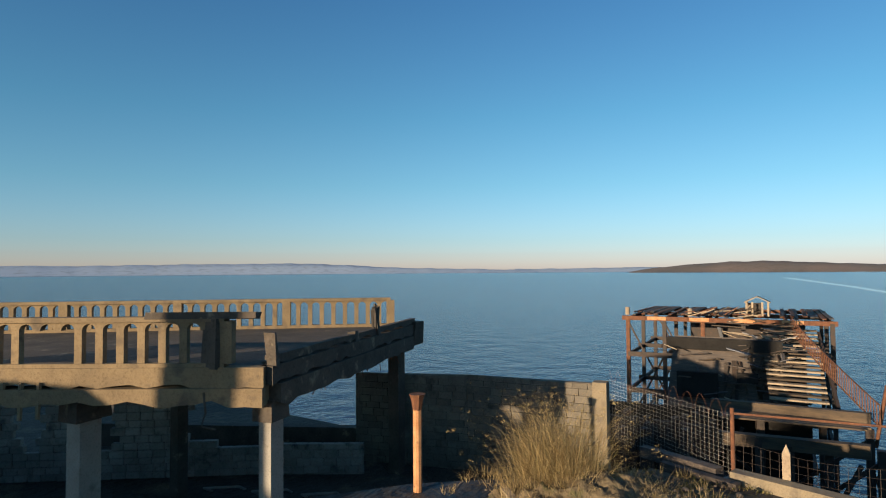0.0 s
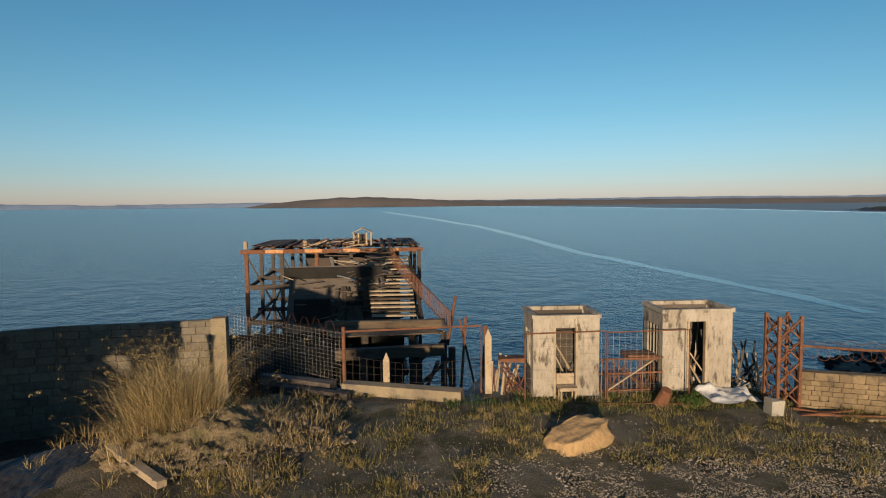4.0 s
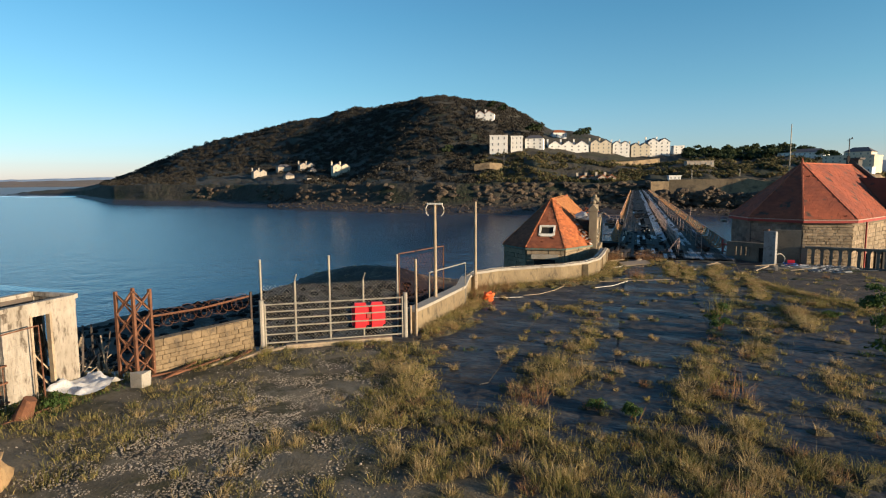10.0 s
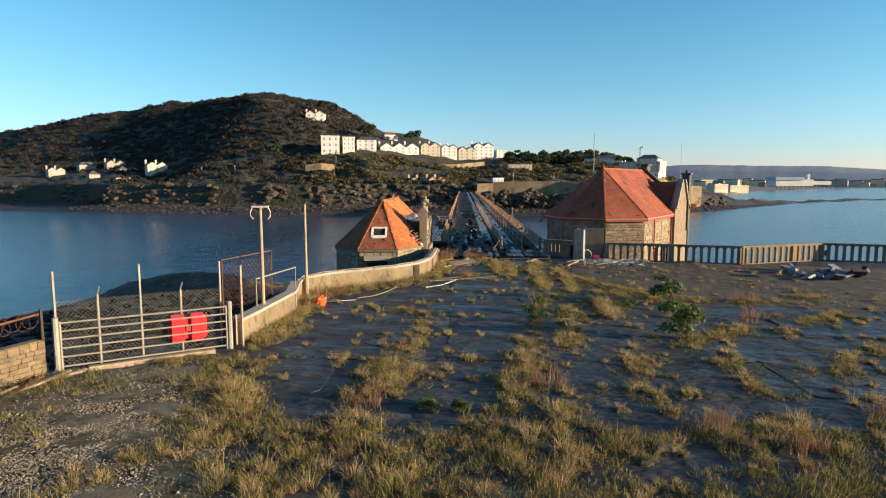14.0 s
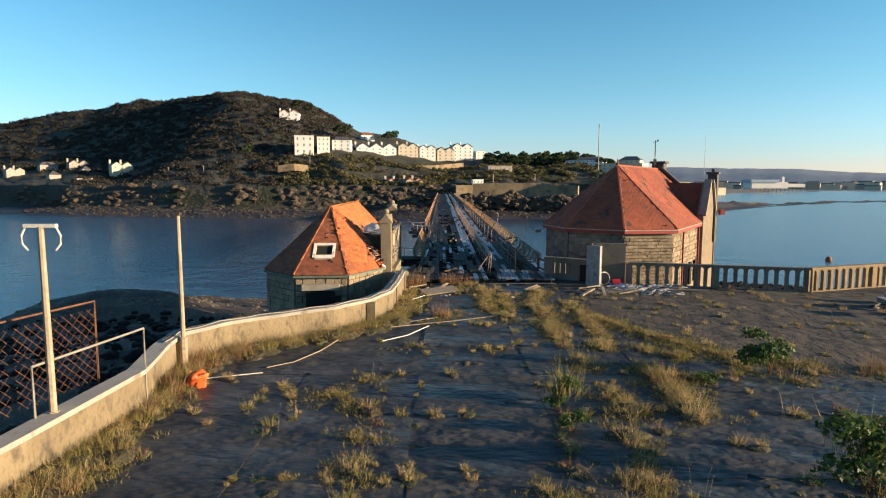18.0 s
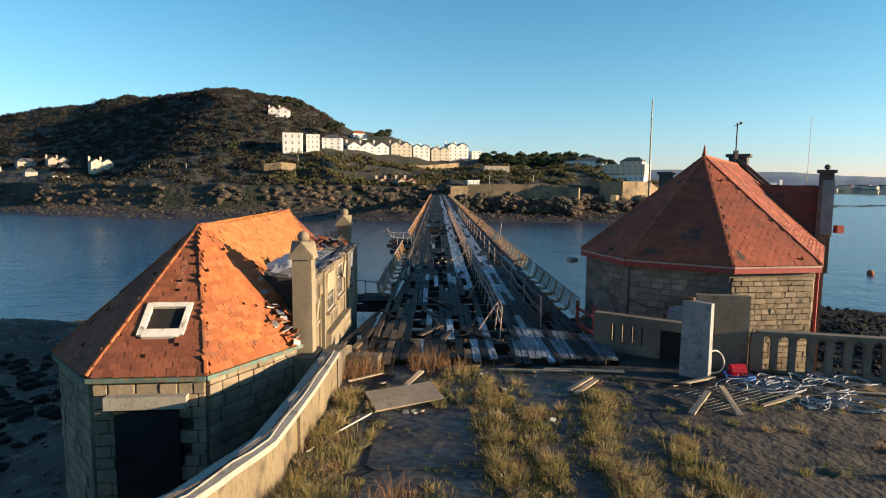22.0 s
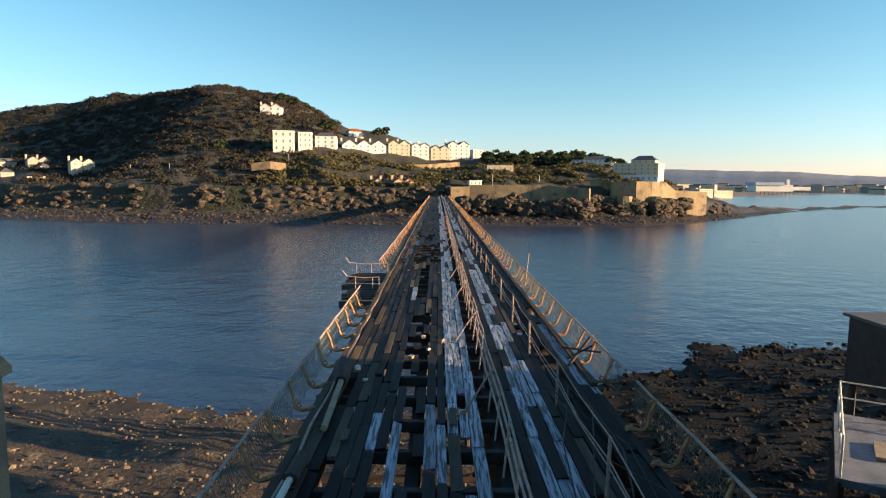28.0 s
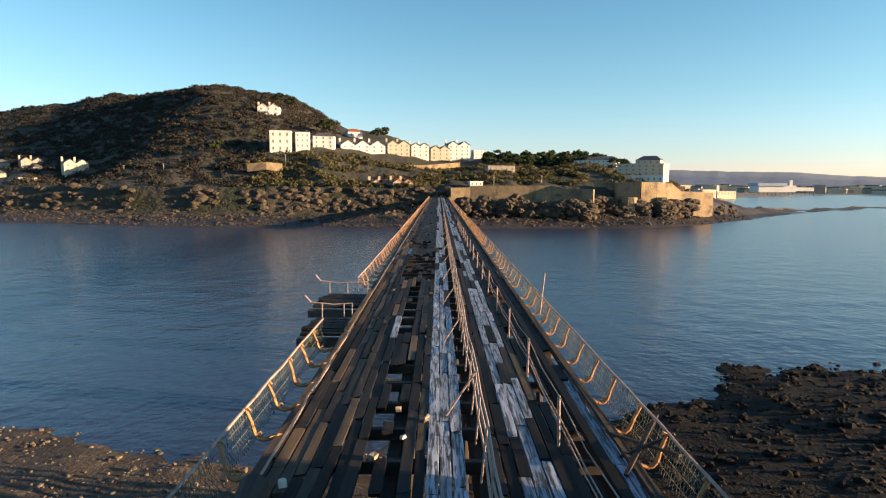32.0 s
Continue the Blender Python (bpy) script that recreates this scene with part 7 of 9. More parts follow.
def pointed_post(x, y, w, h, m, label):
    t = thing("pointed_post", label, "post")
    bm = block(x - w / 2, x + w / 2, y - w / 2, y + w / 2, 0, h - w * 1.2)
    a = [(x - w / 2, y - w / 2), (x + w / 2, y - w / 2), (x + w / 2, y + w / 2), (x - w / 2, y + w / 2)]
    vs = [bm.verts.new((p[0], p[1], h - w * 1.2)) for p in a]
    top = bm.verts.new((x, y, h))
    for i in range(4):
        bm.faces.new((vs[i], vs[(i + 1) % 4], top))
    part("shaft", bm, m, t)


pointed_post(-14.8, 1.36, 0.17, 1.08, M["wood_pale"], "sunlit pointed timber post by the kerb")
pointed_post(-14.48, 4.08, 0.17, 1.74, M["wood_pale"], "tall pointed timber post with rust stains")
for k in range(7):
    t = thing("paling", "split grey timber paling leaning at the post", "post")
    part("shaft", bar((-14.45 + rng.uniform(-0.2, 0.2), 4.15 + k * 0.09, 0), (-14.5 + rng.uniform(-0.2, 0.2), 4.2 + k * 0.12, rng.uniform(0.6, 1.05)), 0.06, 0.03), M["wood_pale"], t)
kb = thing("concrete_kerb", "long pale concrete kerb under the fence", "kerb")
part("beam", bar((-14.85, 0.2, 0.14), (-13.85, 3.35, 0.14), 0.35, 0.3, wob=0.015), M["render_wall"], kb)
for (a, b, r) in (((-15.9, -2.2, 0.1), (-14.9, -0.1, 0.12), 0.3), ((-15.0, -1.5, 0.05), (-14.2, 0.4, 0.08), 0.22)):
    t = thing("timber_beam", "old grey timber beam lying by the fence", "beam")
    part("beam", bar(a, b, r, r, wob=0.02), M["wood_dark"], t)
t = thing("fallen_post", "old grey post lying on the bank", "post")
part("shaft", bar((-10.7, -3.9, 0.27), (-9.2, -2.3, 0.2), 0.17, 0.13, wob=0.01), M["wood_pale"], t)
# boulder
bm = bmesh.new()
bmesh.ops.create_icosphere(bm, subdivisions=4, radius=1.0)
for v in bm.verts:
    c = v.co.copy()
    k = 1 + 0.26 * fbm(c.x * 1.1 + 3, c.y * 1.1, c.z * 1.1) + 0.13 * fbm(c.x * 3.4, c.y * 3.4, c.z * 3.4)
    top = 0.3 + 0.2 * c.y + 0.03 * fbm(c.x * 3, c.y * 3, 2)
    v.co = Vector((max(-0.44, min(0.42, c.x * 0.5 * k)), max(-0.76, min(0.68, c.y * 0.74 * k)), max(-0.12, min(top, c.z * 0.62 * k))))
    v.co.rotate(Euler((0, 0, 0.45)))
    v.co += Vector((-10.75, 5.55, 0.14))
M["sandstone"] = surface("orange_sandstone", (0.38, 0.25, 0.125), (0.28, 0.18, 0.09), 1.6, 0.9, 0.8, 9, (0.22, 0.16, 0.10), (0.6, 0.75), depth=0.03)
tagged(mesh_ob("boulder", bm, M["sandstone"], True), "large orange sandstone boulder on the turf", "boulder")


# ---- ruined concrete balcony and landing stage ----
seaward = len(MADE)
rng = random.Random(51)
N, T, F, G = Vector((-8.5, -8.0, 3.15)), Vector((-18.0, -10.45, 3.15)), Vector((-9.9, -21.8, 3.15)), Vector((-4.7, -15.0, 3.15))


def balustrade(name, a, b, top, foot, gap, label, skip=(), w=0.28, mat_="concrete"):
    """Arched concrete balustrade from a to b: plinth, balusters, pierced head, coping."""
    run = thing(name, label, "balustrade")
    a, b = Vector((a[0], a[1], 0)), Vector((b[0], b[1], 0))
    d = (b - a)
    n = d.length
    d.normalize()
    ang = math.degrees(math.atan2(d.y, d.x))
    m = M[mat_]
    h = top - foot
    part("coping", bar(a + Vector((0, 0, top - 0.05)), b + Vector((0, 0, top - 0.05)), w, 0.1), m, run)
    part("plinth", bar(a + Vector((0, 0, foot + 0.05)), b + Vector((0, 0, foot + 0.05)), w * 0.9, 0.1), m, run)
    bays = max(1, round(n / gap))
    step = n / bays
    bw = step * 0.36
    arch = (step - bw) / 2
    for k in range(bays + 1):
        s = k * step
        big = k % 9 == 0
        ww = bw * (1.9 if big else 1)
        if any(s0 < s < s1 for s0, s1 in skip):
            continue
        p = a + d * s
        part("pier" if big else "baluster", slab(bmesh.new(), Matrix.Translation(p + Vector((0, 0, (foot + top) / 2))) @ pose(0, 0, 0, 0, 0, ang), (ww, w * (0.9 if big else 0.55), h - 0.18)), m, run)
    for k in range(bays):
        s = (k + 0.5) * step
        bm = bmesh.new()
        z1 = top - 0.1
        zs = z1 - 0.03 - arch
        outl = [(-step / 2, zs), (-arch, zs)] + [(-arch * math.cos(j * math.pi / 8), zs + arch * math.sin(j * math.pi / 8)) for j in range(1, 8)] + [(arch, zs), (step / 2, zs), (step / 2, z1), (-step / 2, z1)]
        q = Matrix.Translation(a + d * s) @ pose(0, 0, 0, 0, 0, ang)
        fr = [bm.verts.new(q @ Vector((x, -w * 0.27, z))) for x, z in outl]
        bk = [bm.verts.new(q @ Vector((x, w * 0.27, z))) for x, z in outl]
        L = len(outl)
        for side in (fr, bk):
            bm.faces.new([side[L - 1], side[0], side[1], side[2], side[3], side[4], side[5]])
            bm.faces.new([side[L - 1], side[5], side[6], side[7], side[8], side[9], side[10], side[L - 2]])
        for i in range(L):
            j = (i + 1) % L
            bm.faces.new((fr[i], fr[j], bk[j], bk[i]))
        part("arch_head", bm, m, run)
    return run


# Two tones of one concrete: grime darkened for shade, the other warmed for sun.
M["grime_shade"] = surface("shaded_grimy_concrete", (0.10, 0.08, 0.062), (0.058, 0.049, 0.040), 0.9, 0.9, 0.7, 12, (0.23, 0.19, 0.13), (0.60, 0.72), depth=0.03)
M["lit_old_conc"] = surface("sunlit_stained_concrete", (0.24, 0.175, 0.10), (0.165, 0.122, 0.074), 0.9, 0.9, 0.6, 18, (0.11, 0.085, 0.06), (0.54, 0.68), depth=0.02)
deckt = thing("concrete_balcony", "ruined concrete balcony deck on columns with broken edges", "balcony")
bm = prism([(p.x, p.y) for p in (N, T, F, G)], 3.0, 3.15)
part("deck_slab", bm, M["grime_shade"], deckt)


def ragged(a, b, z0, z1, thick, n, seed):
    """A beam with a broken underside."""
    r = random.Random(seed)
    bm = bmesh.new()
    a, b = Vector(a), Vector(b)
    d = (b - a).normalized()
    s = d.cross(Vector((0, 0, 1))) * thick / 2
    rows = []
    for i in range(n + 1):
        p = a.lerp(b, i / n)
        lo = z0 + r.uniform(0, 0.12)
        rows.append([bm.verts.new((p.x + s.x, p.y + s.y, lo)), bm.verts.new((p.x + s.x, p.y + s.y, z1)), bm.verts.new((p.x - s.x, p.y - s.y, z1)), bm.verts.new((p.x - s.x, p.y - s.y, lo + r.uniform(-0.05, 0.05)))])
    for u, v in zip(rows, rows[1:]):
        for k in range(4):
            bm.faces.new((u[k], u[(k + 1) % 4], v[(k + 1) % 4], v[k]))
    bm.faces.new(rows[0][::-1])
    bm.faces.new(rows[-1])
    return bm


part("edge_beam", ragged(N, T, 2.82, 3.22, 0.3, 30, 1), M["grime_shade"], deckt, "cracked edge beam, darkened for its shade")
part("soffit_beam", ragged(N.lerp(T, 0.02), T.lerp(N, 0.06), 2.35, 2.85, 0.45, 26, 2), M["grime_shade"], deckt)
part("edge_beam", ragged(N, G, 2.78, 3.22, 0.34, 24, 3), M["lit_old_conc"], deckt, "concrete edge beam in the sunlit colour")
part("soffit_beam", ragged(N, G, 2.45, 2.82, 0.5, 24, 4), M["lit_old_conc"], deckt)
part("tip_block", block(T.x - 0.3, T.x + 0.35, T.y - 0.2, T.y + 0.3, 2.5, 3.3, wob=0.06), M["grime_shade"], deckt)
part("curb", ragged(N.lerp(T, 0.01), T, 3.2, 3.42, 0.18, 30, 6), M["grime_shade"], deckt)
for i in range(9):
    p = N.lerp(T, 0.05 + i * 0.1) + Vector((rng.uniform(-0.2, 0.2), rng.uniform(-0.4, -0.1), 0.1))
    part("deck_rubble", block(p.x - 0.2, p.x + 0.2, p.y - 0.1, p.y + 0.1, 3.15, 3.15 + rng.uniform(0.05, 0.2), wob=0.05), M["grime_shade"], deckt)
for k, (p, h) in enumerate(((N.lerp(T, 0.02), 0.75), (N.lerp(T, 0.62), 0.85), (N.lerp(T, 0.45), 0.3))):
    part("broken_stub", slab(bmesh.new(), Matrix.Translation(p + Vector((0, 0, h / 2))) @ pose(0, 0, 0, 4, 3, 20), (0.22, 0.2, h), 0.05, rng), M["grime_shade"], deckt)
for k in range(16):
    p = N.lerp(T, 0.62 + rng.gauss(0, 0.012))
    part("splinter", bar(p + Vector((0, rng.uniform(-0.08, 0.08), 0)), p + Vector((rng.uniform(-0.05, 0.05), rng.uniform(-0.06, 0.06), rng.uniform(0.3, 1.0))), 0.07, 0.05), M["grime_shade"], deckt)
for k in range(14):
    p = N.lerp(T, rng.uniform(0.1, 0.95))
    part("hanging_bar", tube([p + Vector((0, 0, -0.7)), p + Vector((rng.uniform(-0.2, 0.2), rng.uniform(-0.1, 0.2), -rng.uniform(0.85, 1.05)))], 0.012, 4), M["rust"], deckt)
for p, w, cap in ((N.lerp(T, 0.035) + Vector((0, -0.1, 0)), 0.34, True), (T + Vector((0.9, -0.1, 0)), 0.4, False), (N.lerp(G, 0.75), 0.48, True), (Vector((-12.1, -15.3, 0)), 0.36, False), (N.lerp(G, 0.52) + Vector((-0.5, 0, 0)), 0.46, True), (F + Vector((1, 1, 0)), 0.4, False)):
    col = part("column", block(p.x - w / 2, p.x + w / 2, p.y - w / 2, p.y + w / 2, -2.0, 2.5, wob=0.01), M["concrete"] if cap else M["grime_shade"], deckt, "square concrete column")
    if cap:
        bm = bmesh.new()
        slab(bm, pose(p.x, p.y, 2.3), (w * 1.5, w * 1.5, 0.4), 0.04, rng)
        part("capital", bm, M["grime_shade"], col)
front = balustrade("balustrade", N.lerp(G, 0.1), N.lerp(G, 1.0), 4.22, 3.2, 0.42, "broken concrete balustrade with arched openings, coloured as sunlit", skip=((0.2, 0.8), (3.3, 3.8)), mat_="lit_old_conc")
balustrade("balustrade", (-17.55, -11.1), (-9.9, -21.4), 4.17, 3.15, 0.4, "long concrete balustrade with arched openings, coloured as sunlit", mat_="lit_old_conc")
stub = thing("broken_coping", "dark broken length of coping on a stump", "balustrade")
c0 = N.lerp(G, 0.02)
part("coping", bar(c0 + Vector((0.0, 0.0, 1.08)), N.lerp(G, 0.3) + Vector((0, 0, 1.1)), 0.34, 0.12, wob=0.03), M["grime_shade"], stub)
part("stump", slab(bmesh.new(), Matrix.Translation(N.lerp(G, 0.13) + Vector((0, 0, 0.55))), (0.3, 0.35, 1.0), 0.04, rng), M["grime_shade"], stub)
pend = thing("hanging_cable", "frayed cable hanging from the balcony edge", "cable")
p = N.lerp(G, 0.14)
part("strand", tube([p + Vector((0.25, 0.1, -0.4)), p + Vector((0.2, 0.1, -0.8)), p + Vector((0.3, 0.1, -1.05)), p + Vector((0.05, 0.2, -1.15))], 0.025, 5), M["grime_shade"], pend)
for k in range(10):
    q = N.lerp(G, 0.55 + k * 0.045)
    part("hanging_slat", bar(q + Vector((0.2, 0.05, -0.2)), q + Vector((0.22, 0.05, -rng.uniform(0.6, 0.95))), 0.1, 0.05), M["lit_old_conc"], deckt)

# block wall under the balcony
bw = thing("block_wall", "ruined grey block wall with window openings under the balcony", "wall")
a, b, c = (-9.2, -23.0), (-14.8, -14.6), (-16.5, -11.5)
M["greyblock"] = surface("grey_concrete_block", (0.30, 0.275, 0.235), (0.21, 0.19, 0.165), 0.8, 0.9, 0.5, 14, (0.10, 0.09, 0.08), (0.56, 0.7), spread=0.15)
pieces(bw, "block", stone_courses(a, b, -2.0, 0.9, rng, 0.24, (0.4, 0.5), 0.22, [(2.25, 3.0, -0.82, 0.75), (3.95, 5.4, -0.84, 0.72), (7.7, 8.85, -0.62, 1), (8.85, 10.3, -0.92, 1)], 0.012) + stone_courses(b, c, -2.0, -0.75, rng, 0.24, (0.4, 0.5), 0.22, (), 0.012), M["greyblock"], (-14, -14, 0), 300, 0.02)
lw = thing("sea_parapet", "low dark wall behind the ruined balcony", "wall")
part("body", bar((-13.5, -25, -1.8), (-19.0, -12.0, -1.75), 0.4, 1.8), M["grime_shade"], lw)
for k in range(3):
    fr = thing("window_frame_scrap", "old metal window frame lying in the yard", "frame")
    p = Vector((-14.2 + 0.5 * k, -11.9 - 1.5 * k, -1.95))
    part("frame", tube([p, p + Vector((0.9, 0.5, 0.5)), p + Vector((0.3, 1.3, 0.5)), p + Vector((-0.6, 0.8, 0)), p], 0.04, 5), M["concrete"], fr)
for k in range(30):
    t = thing("rubble_lump", "lump of broken concrete in the yard", "rubble", "yard rubble")
    p = Vector((rng.uniform(-17, -12), rng.uniform(-14, -4), -1.95))
    part("body", slab(bmesh.new(), Matrix.Translation(p) @ pose(0, 0, 0, rng.uniform(-20, 20), rng.uniform(-20, 20), rng.uniform(0, 180)), (rng.uniform(0.2, 0.9), rng.uniform(0.2, 0.6), rng.uniform(0.1, 0.25)), 0.05, rng), M["grime_shade"], t)
# long sea wall: blocks darkened for shade, paler pier standing for the sunlit end
sw = thing("end_wall", "tall block wall coloured as shaded with one sunlit end, beside the bush", "wall")
part("core", wall_strip([(-17.65, -12.6, 1.38), (-18.6, -8.5, 1.46), (-18.75, -3.7, 1.52)], 0.2, -4), M["mortar"], sw)
st = stone_courses((-17.52, -12.6), (-18.48, -8.5), -2.0, 1.42, rng, 0.24, (0.4, 0.55), 0.1, (), 0.012) + stone_courses((-18.48, -8.5), (-18.63, -3.7), -2.0, 1.5, rng, 0.24, (0.4, 0.55), 0.1, (), 0.012)
M["shaded_buffblock"] = surface("shaded_buff_block", (0.17, 0.147, 0.113), (0.115, 0.10, 0.08), 0.8, 0.9, 0.5, 14, (0.07, 0.062, 0.05), (0.56, 0.70), spread=0.14)
pieces(sw, "block", st, M["shaded_buffblock"], (-18, -6, 0), 200, 0.02)
part("end_pier", block(-18.85, -18.45, -4.15, -3.7, -2, 1.6, wob=0.02), M["render_wall"], sw)
# rusty round post on the terrace edge
pp = thing("rusty_post", "rusty orange round iron post with flared head", "post")
part("shaft", tube([(-11.35, -6.2, -2), (-11.35, -6.2, 2.1)], 0.1, 10), M["scroll"], pp)
part("head", tube([(-11.35, -6.2, 1.95), (-11.35, -6.2, 2.2), (-11.35, -6.2, 2.32)], 0.1, 8, r2=0.19), M["rust"], pp)

# landing stage
stg = thing("landing_stage", "collapsed rusty iron landing stage with stairs, standing in the water", "jetty")
X0, X1, Y0, Y1, Z = -56.0, -44.8, -8.6, 4.0, 1.6
for j, y in enumerate(np.linspace(Y0, Y1, 6)):
    for x in (X0, -50.5, X1):
        lean = rng.uniform(-0.1, 0.1)
        part("support_post", bar((x, y, -11), (x + lean, y, Z), 0.26, 0.26), M["iron_dark"] if x < -46 or j % 2 else M["rust"], stg)
for z, m in ((Z, "rust"), (-1.0, "iron_dark"), (-3.6, "iron_dark"), (-6.2, "iron_dark")):
    for x in (X0, -50.5, X1):
        if z < 0 and x == X1:
            part("beam", bar((x, Y0, z), (x, Y0 + 4.0, z), 0.2, 0.34), M[m], stg)
        else:
            part("beam", bar((x, Y0 - 0.4, z), (x, Y1 + 0.3, z + rng.uniform(-0.1, 0.1)), 0.2, 0.3), M[m], stg)
    for y in np.linspace(Y0, Y1, 6):
        part("beam", bar((X0, y, z - 0.05), (X1, y, z - 0.05), 0.16, 0.24), M[m], stg)
for y0, y1 in ((Y0, Y0 + 2.5), (Y0 + 2.5, Y0 + 5)):
    for x in (X1, X0):
        part("brace", bar((x, y0, -6), (x, y1, -1), 0.12, 0.12), M["iron_dark"], stg)
        part("brace", bar((x, y1, -3.5), (x, y0, 1.4), 0.1, 0.1), M["iron_dark"], stg)
for k in range(44):
    y = Y0 + (Y1 - Y0) * (k + 0.5) / 44
    if rng.random() < 0.25:
        continue
    part("deck_board", bar((X0, y, Z + 0.22), (X1 + rng.uniform(-2.5, 0.4), y + rng.uniform(-0.1, 0.1), Z + 0.22 + rng.uniform(-0.05, 0.12)), 0.24, 0.07), M["wood_dark"] if k % 3 else M["rust"], stg)
for k in range(9):
    part("fascia_plate", bar((X1 + 0.12, Y0 + k * 1.4, Z + 0.02), (X1 + 0.12, Y0 + k * 1.4 + 1.25, Z + 0.02), 0.05, 0.24), M["scroll"] if k % 2 else M["rust"], stg)
# wrecked hall between stage and shore
shed = part("wreck_wall", sheet([(-40.5, -4.8, 0.9), (-40.5, 1.0, 0.9), (-38.6, 1.4, -4.2), (-38.6, -5.2, -4.2)], thick=0.15), M["wood_dark"], stg, "leaning dark boarded wall with black openings and a painted shade band")
# The last, wide black panel paints the deep shade under the deck.
for y0, y1, z0, z1, x in ((-4.5, -2.2, -2.6, -1.1, -39.2), (-1.2, -0.1, -1.6, -1.05, -39.5), (-5.2, 1.2, 0.15, 0.85, -40.2)):
    part("opening", block(x - 0.1, x + 0.3, y0, y1, z0, z1), M["void"], shed)
for k in range(60):
    p = Vector((rng.uniform(-44, -38), rng.uniform(-6.5, 2.2), rng.uniform(-3.5, 0.6)))
    if k < 26:
        p = Vector((rng.uniform(-44, -40), rng.uniform(-3.5, 1.5), rng.uniform(0.7, 1.7)))
    a = rng.uniform(0, 3.14)
    L = rng.uniform(0.6, 2.2)
    d = Vector((math.cos(a) * 0.4, math.sin(a), rng.uniform(-0.5, 0.3))) * L
    part("wreck_board", bar(p, p + d, rng.uniform(0.1, 0.3), 0.05), (M["wood_dark"], M["board"], M["lead"], M["wood_pale"])[k % 4], stg)
for k in range(90):
    y, z = rng.uniform(-2.0 if k % 3 else -5.0, 1.2), rng.uniform(-3.9, 0.7)
    x = -40.35 + (0.9 - z) * 0.37 + 0.15
    L = rng.uniform(0.5, 1.9)
    if k % 2:
        q = (x + 0.12, y + rng.uniform(-0.4, 0.4), z - L * 0.7)
    else:
        q = (x + rng.uniform(-0.05, 0.25), y + L, z + rng.uniform(-0.3, 0.3))
    part("torn_board", bar((x, y, z), q, rng.uniform(0.08, 0.4), 0.05), (M["slate"], M["wood_dark"], M["board"], M["wood_dark"], M["iron_dark"], M["iron_dark"], M["wood_dark"])[k % 7], stg)
# stair flight down towards the shore
for k in range(17):
    f = k / 16
    x, z = -44.0 + 7.5 * f, 1.2 - 3.0 * f
    y = 0.0 + 0.5 * f
    part("stair_tread", bar((x, y, z), (x, y + 3.1 - 0.4 * f, z - 0.03), 0.5, 0.09), M["wood_pale"] if k % 3 else M["board"], stg)
for s in (0.2, 3.2):
    part("stringer", bar((-44.2, s, 1.0), (-36.3, s + 0.4, -2.1), 0.14, 0.3), M["iron_dark"], stg)
pts = [Vector((-44.0 + 13.6 * f, 1.7 + 2.9 * f, 2.1 - 2.7 * f ** 0.8)) for f in np.linspace(0, 1, 12)]
part("stair_rail", tube(pts, 0.035, 5), M["rust"], stg)
part("stair_rail", tube([p - Vector((0, 0, 0.9)) for p in pts], 0.035, 5), M["rust"], stg)
for f in np.linspace(0, 1, 44):
    p = Vector((-44.0 + 13.6 * f, 1.7 + 2.9 * f, 2.1 - 2.7 * f ** 0.8))
    part("baluster", tube([p - Vector((0, 0, 0.95)), p], 0.03, 4), M["rust"], stg)
# lower walkway to the shore
part("walk_beam", bar((-31.5, -1.9, -1.35), (-30.5, 4.3, -1.2), 0.35, 0.45), M["board"], stg, "sunlit brown beam")
part("walk_beam", bar((-27.8, -1.3, -2.0), (-27.0, 3.9, -1.72), 0.4, 0.5), M["board"], stg, "long weathered brown timber beam")
for k in range(6):
    part("walk_plank", bar((-31 + k * 0.3, -1.4 + rng.uniform(-0.4, 0.4), -1.5), (-30.8 + k * 0.3, 4.0 + rng.uniform(-0.6, 0.4), -1.42), 0.24, 0.07), M["board"] if k % 3 else M["wood_dark"], stg)
for x in (-31, -27.5):
    for y in (-2.6, 0.2, 2.6, 4.3):
        part("support_post", bar((x, y, -11), (x, y, -1.75), 0.3, 0.3), M["iron_dark"], stg)
    part("brace", bar((x, -2.6, -8), (x, 4.3, -2.2), 0.14, 0.14), M["iron_dark"], stg)
    part("brace", bar((x, 4.3, -8), (x, -2.6, -2.2), 0.14, 0.14), M["iron_dark"], stg)
for p, q, r in (((-28, 4.6, -6.5), (-29, 5.2, -0.6), 0.07), ((-27.5, 5.2, -8.5), (-28.5, 4.2, -3), 0.06), ((-29, 5.6, -4), (-30, 5.0, -0.9), 0.06), ((-28.5, 5.9, -4.2), (-29.5, 6.3, -1.2), 0.1), ((-30.2, 6.6, -3.8), (-29.6, 6.2, -1.3), 0.08), ((-31, 4.5, -2.5), (-30.6, 4.9, 0.2), 0.08)):
    part("leaning_rail", tube([p, q], r, 5), M["rust"], stg)
for k in range(10):
    part("hanging_timber", bar((-34 + rng.uniform(-5, 5), -5 + rng.uniform(-1, 4), -3.2), (-34 + rng.uniform(-5, 5), -5 + rng.uniform(-1, 4), -8.5), 0.22, 0.22), M["iron_dark"], stg)
# Black panels stand in for the shadowed mass under the stage.
part("lower_wall", block(-33.3, -33.0, -7.4, 1.4, -9.2, -3.7, wob=0.1), M["iron_dark"], stg, "black panel for the shadow under the stage")
part("lower_wall", block(-31.6, -31.3, -7.5, 2.2, -9.2, -1.8, wob=0.15), M["void"], stg)
